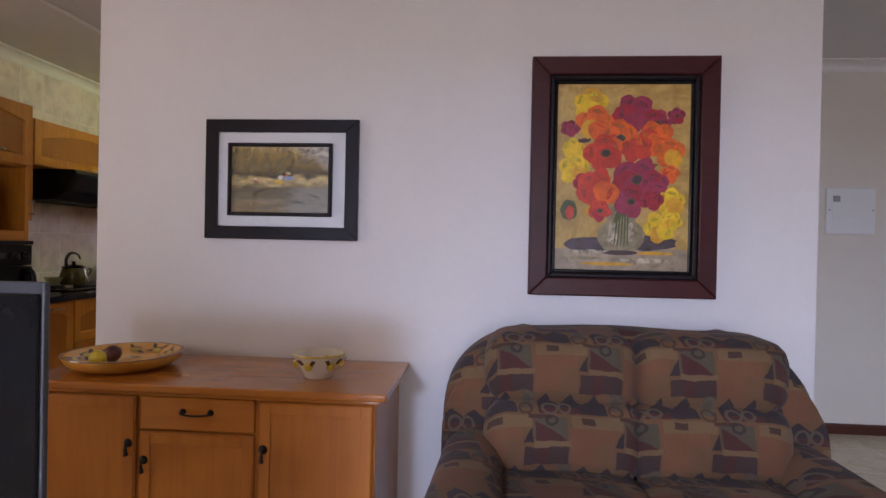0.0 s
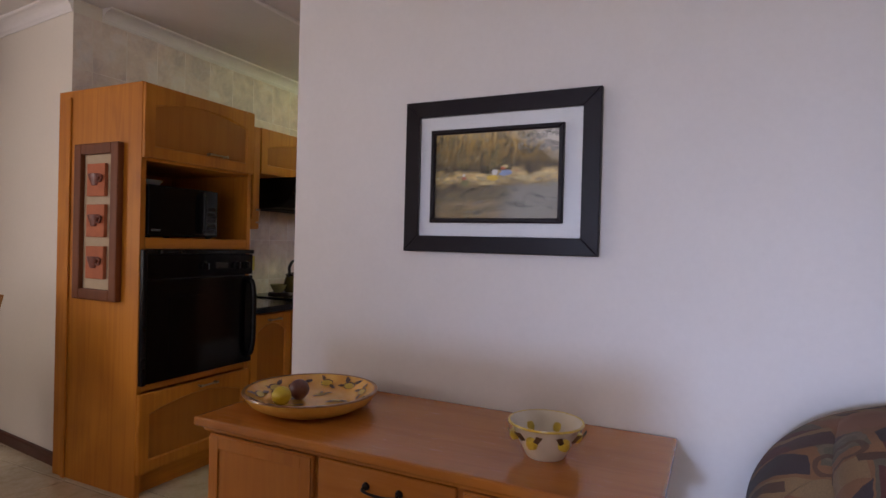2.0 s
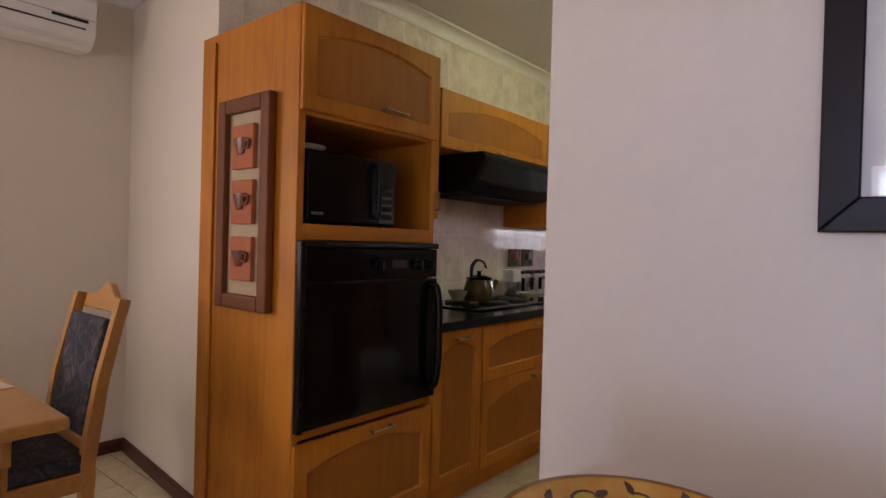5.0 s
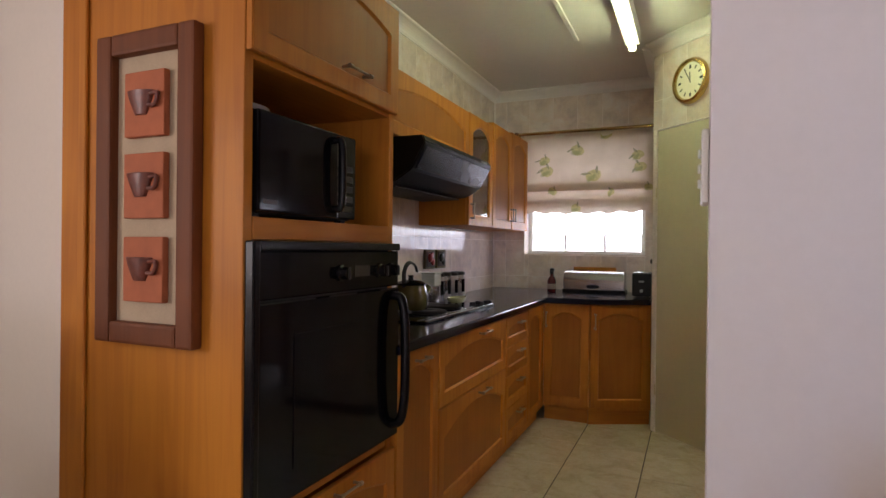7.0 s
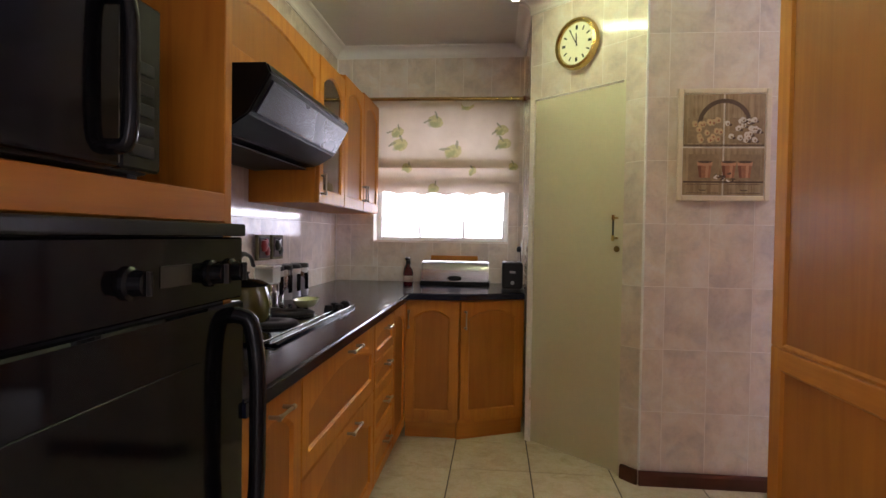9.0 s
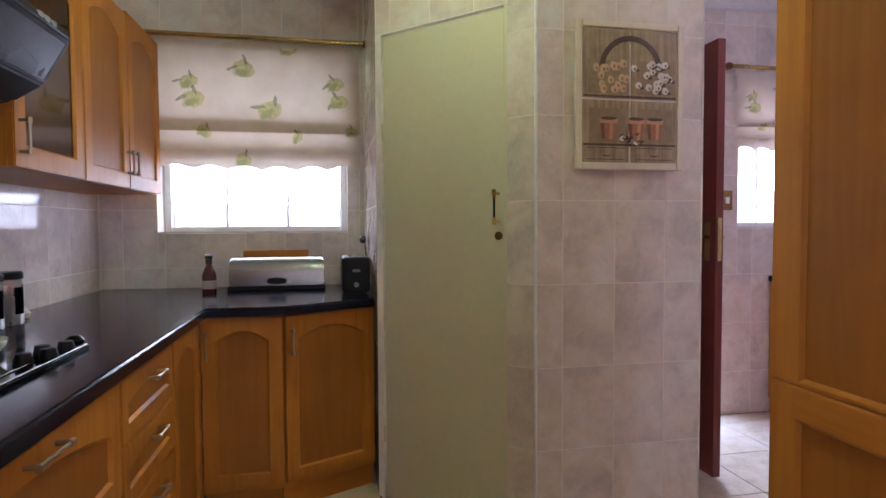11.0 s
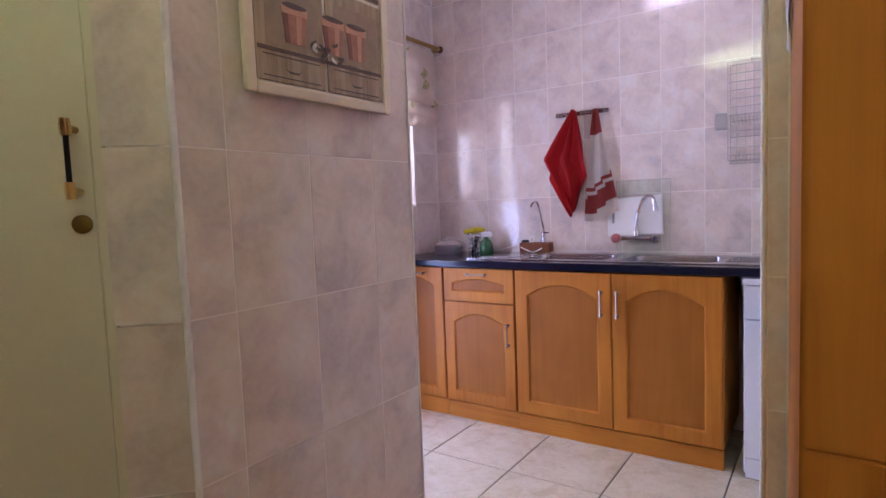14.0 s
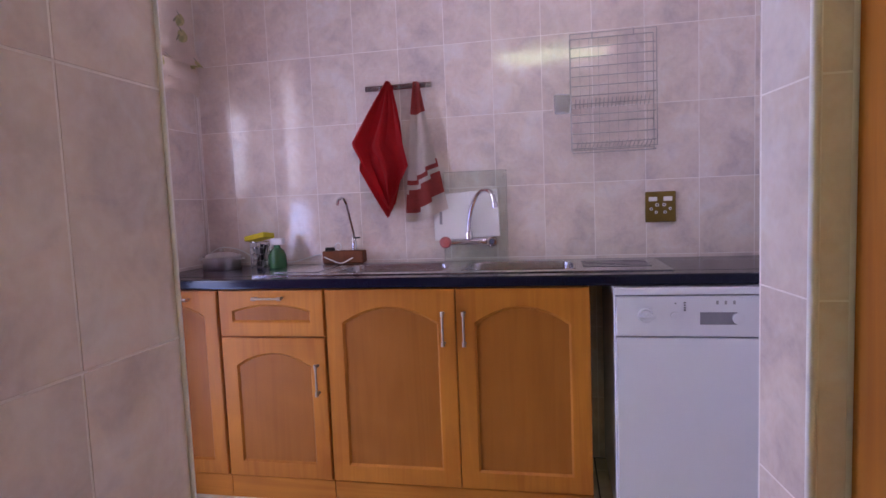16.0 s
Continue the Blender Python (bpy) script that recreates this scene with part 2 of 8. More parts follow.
def prism(points, z0, z1, bevel=0.0, bm=None, segs=1):
    """An upright prism over a plan polygon."""
    bm = bm or bmesh.new()
    lo = [bm.verts.new((x, y, z0)) for x, y in points]
    hi = [bm.verts.new((x, y, z1)) for x, y in points]
    k = len(points)
    fs = [bm.faces.new(lo[::-1]), bm.faces.new(hi)]
    fs += [bm.faces.new((lo[i], lo[(i + 1) % k], hi[(i + 1) % k], hi[i])) for i in range(k)]
    bmesh.ops.recalc_face_normals(bm, faces=fs)
    if bevel:
        bmesh.ops.bevel(bm, geom=[e for e in hi[0].link_edges] and list({e for v in hi for e in v.link_edges if e.other_vert(v) in hi}), offset=bevel, segments=segs, affect="EDGES")
    return bm


def slab(outline, y0, y1, bevel=0.0):
    """A plate over an x-z outline, from y0 (front) to y1."""
    bm = bmesh.new()
    a = [bm.verts.new((x, y0, z)) for x, z in outline]
    b = [bm.verts.new((x, y1, z)) for x, z in outline]
    k = len(outline)
    fs = [bm.faces.new(a), bm.faces.new(b[::-1])]
    fs += [bm.faces.new((a[i], b[i], b[(i + 1) % k], a[(i + 1) % k])) for i in range(k)]
    bmesh.ops.recalc_face_normals(bm, faces=fs)
    if bevel:
        bmesh.ops.bevel(bm, geom=list({e for v in a for e in v.link_edges if e.other_vert(v) in a}), offset=bevel, segments=1, affect="EDGES")
    return bm


def lathe(profile, segs=28, bm=None, at=(0, 0, 0), squash=(1, 1)):
    """A turned shape from (radius, z) pairs."""
    bm = bm or bmesh.new()
    rings = []
    for r, z in profile:
        if r < 1e-5:
            rings.append([bm.verts.new((at[0], at[1], at[2] + z))])
        else:
            rings.append([bm.verts.new((at[0] + r * squash[0] * math.cos(2 * math.pi * i / segs), at[1] + r * squash[1] * math.sin(2 * math.pi * i / segs), at[2] + z)) for i in range(segs)])
    fs = []
    for a, b in zip(rings, rings[1:]):
        if len(a) == 1 and len(b) == 1:
            continue
        for i in range(segs):
            j = (i + 1) % segs
            if len(a) == 1:
                fs.append(bm.faces.new((a[0], b[i], b[j])))
            elif len(b) == 1:
                fs.append(bm.faces.new((a[i], a[j], b[0])))
            else:
                fs.append(bm.faces.new((a[i], a[j], b[j], b[i])))
    bmesh.ops.recalc_face_normals(bm, faces=fs)
    return bm


def sweep(path, r, segs=8, bm=None, flat=1.0):
    """A round bar along a path; r may be a list."""
    bm = bm or bmesh.new()
    pts = [Vector(p) for p in path]
    rs = r if isinstance(r, (list, tuple)) else [r] * len(pts)
    rings, up = [], None
    for i, p in enumerate(pts):
        d = (pts[min(i + 1, len(pts) - 1)] - pts[max(i - 1, 0)]).normalized()
        if up is None:
            up = d.orthogonal().normalized()
        up = (up - d * up.dot(d)).normalized()
        side = d.cross(up)
        rings.append([bm.verts.new(p + rs[i] * (up * math.cos(2 * math.pi * k / segs) + side * flat * math.sin(2 * math.pi * k / segs))) for k in range(segs)])
    fs = []
    for a, b in zip(rings, rings[1:]):
        fs += [bm.faces.new((a[k], a[(k + 1) % segs], b[(k + 1) % segs], b[k])) for k in range(segs)]
    fs += [bm.faces.new(rings[0][::-1]), bm.faces.new(rings[-1])]
    bmesh.ops.recalc_face_normals(bm, faces=fs)
    return bm


def arc(points, n=6):
    """A smooth path through points (Catmull-Rom)."""
    p = [Vector(q) for q in points]
    p = [p[0] * 2 - p[1]] + p + [p[-1] * 2 - p[-2]]
    out = []
    for a, b, c, d in zip(p, p[1:], p[2:], p[3:]):
        for k in range(n):
            s = k / n
            out.append(0.5 * (2 * b + (c - a) * s + (2 * a - 5 * b + 4 * c - d) * s * s + (3 * b - a - 3 * c + d) * s ** 3))
    return out + [p[-2]]


def structure(name, bm, mat, label, category):
    return tagged(obj(name, bm, mat), label, category, "", "structure")


CHAMPAGNE = simple("worn_chrome_brass", (0.36, 0.28, 0.20), 0.34, 1.0, 0.10)


def bar_handle(parent, x, z, length, upright, mat=CHAMPAGNE, y=0.0):
    """A bar handle on two posts, standing proud of a front at local y."""
    h = length / 2
    d = Vector((0, 0, 1)) if upright else Vector((1, 0, 0))
    c = Vector((x, y - 0.026, z))
    bm = sweep([c - d * h * 1.0, c + d * h * 1.0], 0.0042, 8)
    for s in (-1, 1):
        q = c + d * h * 0.86 * s
        sweep([q + Vector((0, 0.028, 0)), q + Vector((0, -0.001, 0))], 0.0055, 8, bm)
        sweep([q - d * 0.008, q + d * 0.008], 0.0068, 8, bm)
    return part("handle", bm, mat, parent, "slim bar handle, brass and chrome", True)


def framed_front(parent, x0, x1, z0, z1, arch=True, stile=0.058, rise=0.05, name="door", handle=None, inner=None, bottom=None):
    """An oak door or drawer front: frame with an arched head and a recessed panel; its face at local y = -0.02."""
    w, h = x1 - x0, z1 - z0
    st = min(stile, w * 0.24, h * 0.3)
    bo = bottom if bottom else st
    ix0, ix1, iz0, iz1 = x0 + st, x1 - st, z0 + bo, z1 - st
    rise = min(rise, (iz1 - iz0) * 0.35) if arch else 0.0
    n = 14 if arch else 1
    bm = bmesh.new()
    outer = [(x0, z0), (x1, z0), (x1, z1), (x0, z1)]
    head = []
    for i in range(n + 1):
        s = i / n
        xx = ix1 + (ix0 - ix1) * s
        head.append((xx, iz1 - rise + rise * (1 - (2 * s - 1) ** 2)))
    inner_pts = [(ix0, iz0), (ix1, iz0)] + head
    y0, y1 = -0.020, -0.001

    def ring(bmx, ya, pts):
        return [bmx.verts.new((px, ya, pz)) for px, pz in pts]

    of, ob_ = ring(bm, y0, outer), ring(bm, y1, outer)
    inf = ring(bm, y0, inner_pts)
    slope = 0.007
    cx, cz = (ix0 + ix1) / 2, (iz0 + iz1) / 2
    ins = ring(bm, y0 + 0.009, [(px + (slope if px < cx else -slope), pz + (slope if pz < cz else -slope)) for px, pz in inner_pts])
    k = len(inner_pts)
    bm.faces.new((of[0], of[1], inf[1], inf[0]))
    bm.faces.new((of[1], of[2], inf[2], inf[1]))
    bm.faces.new((of[3], of[0], inf[0], inf[k - 1]))
    bm.faces.new([of[2], of[3]] + [inf[i] for i in range(k - 1, 1, -1)])
    for i in range(k):
        j = (i + 1) % k
        bm.faces.new((inf[i], inf[j], ins[j], ins[i]))
    for i in range(4):
        j = (i + 1) % 4
        bm.faces.new((of[i], ob_[i], ob_[j], of[j]))
    bm.faces.new(ob_)
    bmesh.ops.recalc_face_normals(bm, faces=bm.faces)
    bmesh.ops.bevel(bm, geom=[e for e in bm.edges if all(v in of for v in e.verts)], offset=0.003, segments=2, affect="EDGES")
    door = part(name, bm, OAK, parent)
    pm = bmesh.new()
    pm.faces.new([pm.verts.new((px, y0 + 0.009, pz)) for px, pz in inner_pts])
    bmesh.ops.recalc_face_normals(pm, faces=pm.faces)
    if pm.faces[0].normal.y > 0 if len(pm.faces) and pm.faces.ensure_lookup_table() is None else False:
        bmesh.ops.reverse_faces(pm, faces=pm.faces)
    r = bmesh.ops.extrude_face_region(pm, geom=list(pm.faces))
    bmesh.ops.translate(pm, verts=[v for v in r["geom"] if isinstance(v, bmesh.types.BMVert)], vec=(0, 0.007, 0))
    bmesh.ops.recalc_face_normals(pm, faces=pm.faces)
    part("panel", pm, inner or VENEER, door)
    if handle:
        hx, hz, ln, up = handle
        bar_handle(door, hx, hz, ln, up, y=-0.02)
    return door


def carcass(parent, w, h, d, z0=0.0, mat=OAK):
    part("body", box((0.002, 0.0, z0), (w - 0.002, d, h), 0.002), mat, parent)


# ---------------------------------------------------------------- structure
CEILING, COVE = 2.57, 2.495
KX, KY = -3.46, 6.859


def wall(name, points, mat, label, z0=0.0, z1=CEILING):
    return structure(name, prism(points, z0, z1), mat, label, "wall")


def wall_with_hole(name, x0, x1, y0, y1, hx0, hx1, hz0, hz1, mat, label):
    bm = box((x0, y0, 0), (hx0, y1, CEILING))
    box((hx1, y0, 0), (x1, y1, CEILING), bm=bm)
    box((hx0, y0, 0), (hx1, y1, hz0), bm=bm)
    box((hx0, y0, hz1), (hx1, y1, CEILING), bm=bm)
    return structure(name, bm, mat, label, "wall")


partition = wall("wall_partition", [(-1.809, 3.035), (1.318, 3.035), (1.318, 3.351), (-0.70, 3.351), (-0.70, 3.302), (-1.806, 3.302)], PAINT, "off-white painted partition wall behind sofa and sideboard")
bm = box((-4.77, -3.15, 0), (-4.615, 0.20, CEILING))
box((-4.77, 1.60, 0), (-4.615, 3.4, CEILING), bm=bm)
box((-4.77, 0.20, 0), (-4.615, 1.60, 0.95), bm=bm)
box((-4.77, 0.20, 2.10), (-4.615, 1.60, CEILING), bm=bm)
wall_dining = structure("wall_west", bm, CREAM, "cream painted dining room wall", "wall")
wall_nib = wall("wall_dining_end", [(-4.615, 3.257), (-3.46, 3.14), (-3.46, 3.30), (-4.615, 3.42)], CREAM, "cream painted end wall of the dining room")
kitchen_west = wall("wall_kitchen_west", [(-3.61, 3.30), (KX, 3.30), (KX, 7.05), (-3.61, 7.05)], GROUT, "tiled kitchen wall behind the cabinets")
kitchen_north = wall_with_hole("wall_kitchen_north", KX, -2.083, KY, 7.05, -3.175, -2.185, 1.155, 2.12, GROUT, "tiled kitchen window wall")
pantry_side = wall("wall_pantry_side", [(-2.083, 6.098), (-1.99, 6.135), (-1.99, 7.05), (-2.083, 7.05)], GROUT, "narrow tiled pantry side wall")
DL, DR = (-2.060, 6.075), (-1.637, 5.652)
bm = prism([(-2.083, 6.098), DL, (DL[0] + 0.07, DL[1] + 0.07), (-1.99, 6.135)], 0, CEILING)
prism([DR, (-1.555, 5.560), (-1.51, 5.66), (DR[0] + 0.07, DR[1] + 0.07)], 0, CEILING, bm=bm)
prism([DL, DR, (DR[0] + 0.07, DR[1] + 0.07), (DL[0] + 0.07, DL[1] + 0.07)], 2.0, CEILING, bm=bm)
pantry_corner = structure("wall_pantry_corner", bm, GROUT, "angled tiled pantry wall with a door opening", "wall")
pantry_front = wall("wall_pantry_front", [(-1.555, 5.563), (-0.888, 5.563), (-0.888, 5.68), (-1.51, 5.68)], GROUT, "pink-grey tiled pantry wall")
pantry_east = wall("wall_pantry_east", [(-0.985, 5.68), (-0.888, 5.68), (-0.888, 6.93), (-0.985, 6.93)], GROUT, "tiled pantry wall facing the scullery")
bm = box((-0.888, 6.735, 0), (-0.50, 6.93, CEILING))
box((-0.50, 6.735, 2.03), (0.08, 6.93, CEILING), bm=bm)
box((0.08, 6.735, 0), (0.20, 6.93, CEILING), bm=bm)
box((0.70, 6.735, 0), (1.09, 6.93, CEILING), bm=bm)
box((0.20, 6.735, 0), (0.70, 6.93, 1.165), bm=bm)
box((0.20, 6.735, 2.05), (0.70, 6.93, CEILING), bm=bm)
scullery_north = structure("wall_scullery_north", bm, GROUT, "tiled scullery window wall", "wall")
scullery_east = wall("wall_scullery_east", [(0.943, 4.15), (1.09, 4.15), (1.09, 6.735), (0.943, 6.735)], GROUT, "pink-grey tiled scullery wall behind the sink")
scullery_south = wall("wall_scullery_south", [(-0.498, 4.15), (0.943, 4.15), (0.943, 4.30), (-0.498, 4.30)], PAINT, "plain scullery end wall")
pier = wall("wall_pier", [(-0.661, 3.351), (-0.501, 3.351), (-0.501, 4.766), (-0.661, 4.750)], GROUT, "tiled pier at the scullery opening")
wall("wall_passage_west", [(1.20, 3.351), (1.318, 3.351), (1.318, 4.72), (1.20, 4.72)], PAINT, "plain passage side wall")
wall("wall_passage_north", [(1.20, 4.72), (3.75, 4.72), (3.75, 4.85), (1.20, 4.85)], CREAM, "cream painted passage wall")
wall("wall_east", [(3.6, -3.15), (3.75, -3.15), (3.75, 4.72), (3.6, 4.72)], PAINT, "plain living room wall")
wall_with_hole("wall_south", -4.615, 3.6, -3.15, -3.0, -1.5, 1.1, 0.05, 2.1, PAINT, "living room wall with wide patio opening")
structure("ceiling", box((-4.77, -3.15, CEILING), (3.75, 7.05, CEILING + 0.06)), CEIL, "matt off-white plasterboard ceiling", "ceiling")
structure("ground", box((-40, -40, -0.35), (40, 40, -0.16)), simple("garden_ground", (0.22, 0.20, 0.16), 0.95, bumps=0.4), "bare paved garden ground outside", "ground")
floor = structure("floor", box((-4.77, -3.15, -0.16), (3.75, 7.05, -0.004)), FGROUT, "floor slab with dark grout lines between cream tiles", "floor")

# outside the windows: a pale garden wall
bw = empty("boundary_wall", pose(0, 8.9, -0.16), "pale precast garden wall in sunlight", "wall")
PRECAST = simple("pale_precast_concrete", (0.80, 0.74, 0.72), 0.9, vary=0.06, scale=8)
for i in range(9):
    part("post", box((-6 + i * 1.5 - 0.07, -0.06, 0), (-6 + i * 1.5 + 0.07, 0.08, 1.55), 0.01), PRECAST, bw)
for i in range(8):
    for j in range(5):
        part("panel", box((-6 + i * 1.5 + 0.07, -0.02, j * 0.31), (-6 + (i + 1) * 1.5 - 0.07, 0.03, j * 0.31 + 0.30), 0.008), PRECAST, bw)


structure("backdrop", box((-14, 13.0, -0.2), (14, 13.05, 9)), glow("hazy_bright_sky", (1.0, 0.95, 1.0), 4.6), "bright hazy sky beyond the garden wall", "backdrop")


# cornices
def cornice(a, b, name="cornice", inward=None):
    """A coved cornice along a wall from a to b, the room on its left side."""
    a, b = Vector((*a, 0)), Vector((*b, 0))
    d = (b - a).normalized()
    n = Vector((-d.y, d.x, 0))
    prof = [(0, COVE), (0.006, COVE), (0.008, COVE + 0.010)]
    prof += [(0.010 + 0.058 * (1 - math.cos(t)), COVE + 0.012 + 0.05 * math.sin(t)) for t in [radians(k) for k in range(0, 91, 15)]]
    prof += [(0.076, COVE + 0.066), (0.076, CEILING), (0, CEILING)]
    bm = bmesh.new()
    ra = [bm.verts.new(a + n * u + Vector((0, 0, z))) for u, z in prof]
    rb = [bm.verts.new(b + n * u + Vector((0, 0, z))) for u, z in prof]
    k = len(prof)
    fs = [bm.faces.new((ra[i], ra[(i + 1) % k], rb[(i + 1) % k], rb[i])) for i in range(k)]
    fs += [bm.faces.new(ra), bm.faces.new(rb[::-1])]
    bmesh.ops.recalc_face_normals(bm, faces=fs)
    return tagged(obj(name, bm, CORNICE), "white coved plaster cornice along the ceiling", "cornice", "cornices", "structure")


for a, b in [((KX + 0.003, KY), (KX + 0.003, 3.30)), ((-2.083, KY - 0.003), (KX, KY - 0.003)), ((-2.086, 6.10), (-2.086, KY)), ((-1.557, 5.558), (-2.085, 6.096)),
             ((-0.888, 5.559), (-1.55, 5.559)), ((-3.46, 3.138), (-4.615, 3.255)), ((-4.612, 3.255), (-4.612, -3.0)), ((0.939, 6.731), (-0.888, 6.731)), ((0.939, 4.30), (0.939, 6.735)),
             ((3.6, 4.717), (1.33, 4.717)), ((-0.884, 6.735), (-0.884, 5.68))]:
    cornice(a, b)


# skirting
def skirting(a, b):
    a, b = Vector((*a, 0)), Vector((*b, 0))
    d = (b - a).normalized()
    n = Vector((-d.y, d.x, 0))
    prof = [(0, 0), (0.016, 0), (0.016, 0.055), (0.010, 0.068), (0, 0.070)]
    bm = bmesh.new()
    ra = [bm.verts.new(a + n * u + Vector((0, 0, z))) for u, z in prof]
    rb = [bm.verts.new(b + n * u + Vector((0, 0, z))) for u, z in prof]
    k = len(prof)
    fs = [bm.faces.new((ra[i], ra[(i + 1) % k], rb[(i + 1) % k], rb[i])) for i in range(k)] + [bm.faces.new(ra), bm.faces.new(rb[::-1])]
    bmesh.ops.recalc_face_normals(bm, faces=fs)
    return tagged(obj("baseboard", bm, SKIRT), "dark red-brown wooden skirting board", "skirting", "skirting boards", "structure")


for a, b in [((-3.36, 3.127), (-4.60, 3.253)), ((-4.612, 3.25), (-4.612, -3.0)), ((3.6, 4.717), (1.33, 4.717)), ((-0.890, 5.552), (-1.56, 5.552)), ((-1.562, 5.555), (-1.625, 5.628))]:
    skirting(a, b)

# ceiling cover strips
tagged(obj("ceiling_strip", box((-2.555, 3.4, CEILING - 0.012), (-2.525, 5.78, CEILING + 0.002), 0.004), CORNICE), "thin white ceiling joint strip", "ceiling strip", "", "structure")
tagged(obj("ceiling_strip", box((1.33, 3.04, CEILING - 0.03), (3.6, 3.12, CEILING + 0.002), 0.01), CORNICE), "white ceiling trim at the passage opening", "ceiling strip", "", "structure")


# ---------------------------------------------------------------- windows, blinds, doors
def blind_cloth(name, lemons, w, h):
    """Cream linen with a print of lemons: (across, up, radius, lean) in shares of the blind's width and drop; light shines through it."""
    m, t, n, b = nodes_of(name)
    v = mapped(t, (1, 1, 1))
    weave = noise_tex(t, mapped(t, (500, 500, 500)), 1.0, 2)
    base = ramp(t, noise_tex(t, v, 5, 3), [(0.3, (0.64, 0.53, 0.44)), (0.7, (0.76, 0.65, 0.56))])
    sp = n.new("ShaderNodeSeparateXYZ")
    wob = n.new("ShaderNodeTexNoise")
    wob.inputs["Scale"].default_value, wob.inputs["Detail"].default_value = 22, 3
    link(t, v, wob.inputs["Vector"])
    bend = n.new("ShaderNodeMix")
    bend.data_type = "VECTOR"
    bend.inputs["Factor"].default_value = 0.03
    link(t, v, bend.inputs["A"])
    link(t, wob.outputs["Color"], bend.inputs["B"])
    link(t, bend.outputs["Result"], sp.inputs[0])

    def calc(op, a, c, d=None):
        q = n.new("ShaderNodeMath")
        q.operation = op
        for k, val in enumerate((a, c, d)):
            if isinstance(val, (int, float)):
                q.inputs[k].default_value = val
            elif val is not None:
                link(t, val, q.inputs[k])
        return q.outputs[0]

    def oval(cx, cz, rx, rz, lean, edge=0.12):
        """1 inside a leaning oval, falling softly to 0 at its edge."""
        ca, sa = math.cos(lean), math.sin(lean)
        dx, dz = calc("SUBTRACT", sp.outputs["X"], cx), calc("SUBTRACT", sp.outputs["Z"], cz)
        a = calc("MULTIPLY_ADD", dx, ca / rx, calc("MULTIPLY", dz, sa / rx))
        c = calc("MULTIPLY_ADD", dx, -sa / rz, calc("MULTIPLY", dz, ca / rz))
        r2 = calc("MULTIPLY_ADD", a, a, calc("MULTIPLY", c, c))
        k = n.new("ShaderNodeMapRange")
        k.inputs["From Min"].default_value, k.inputs["From Max"].default_value = 1 + edge, 1 - edge
        link(t, r2, k.inputs["Value"])
        return k.outputs["Result"]

    def most(masks):
        out = masks[0]
        for k in masks[1:]:
            out = calc("MAXIMUM", out, k)
        return out

    fruit, green, shade = [], [], []
    for k, (u, q, r, lean) in enumerate(lemons):
        x, z = 0.015 + u * w + 0.0, 0.015 + q * h
        fruit.append(oval(x, z, r * 1.05, r * 0.80, lean, 0.15))
        shade.append(oval(x - 0.30 * r, z - 0.36 * r, r * 0.72, r * 0.34, lean + 0.35, 0.6))
        for d, far, ln in ((0.9, 1.1, 0.55), (2.5, 1.15, 0.62), (4.0, 1.1, 0.45))[: 2 if k < 6 else 1]:
            a = lean + d + 0.5 * (k % 3)
            green.append(oval(x + far * r * math.cos(a), z + 0.8 * far * r * math.sin(a), r * ln, r * 0.16, a + 0.4, 0.35))
    speck = noise_tex(t, v, 60, 3)
    c = mix(t, calc("MULTIPLY", most(fruit), 0.78), base, ramp(t, speck, [(0.35, (0.36, 0.33, 0.09)), (0.65, (0.54, 0.48, 0.17))]))
    c = mix(t, calc("MULTIPLY", most(shade), 0.7), c, (0.27, 0.29, 0.12))
    c = mix(t, calc("MULTIPLY", most(green), 0.8), c, ramp(t, speck, [(0.35, (0.15, 0.16, 0.08)), (0.65, (0.32, 0.31, 0.19))]))
    link(t, c, b.inputs["Base Color"])
    b.inputs["Roughness"].default_value = 0.9
    tr = n.new("ShaderNodeBsdfTranslucent")
    link(t, c, tr.inputs["Color"])
    ms = n.new("ShaderNodeMixShader")
    ms.inputs["Fac"].default_value = 0.20
    link(t, b.outputs["BSDF"], ms.inputs[1])
    link(t, tr.outputs["BSDF"], ms.inputs[2])
    link(t, ms.outputs["Shader"], n["Material Output"].inputs["Surface"])
    bump(t, b, weave, 0.1, 0.001)
    return m


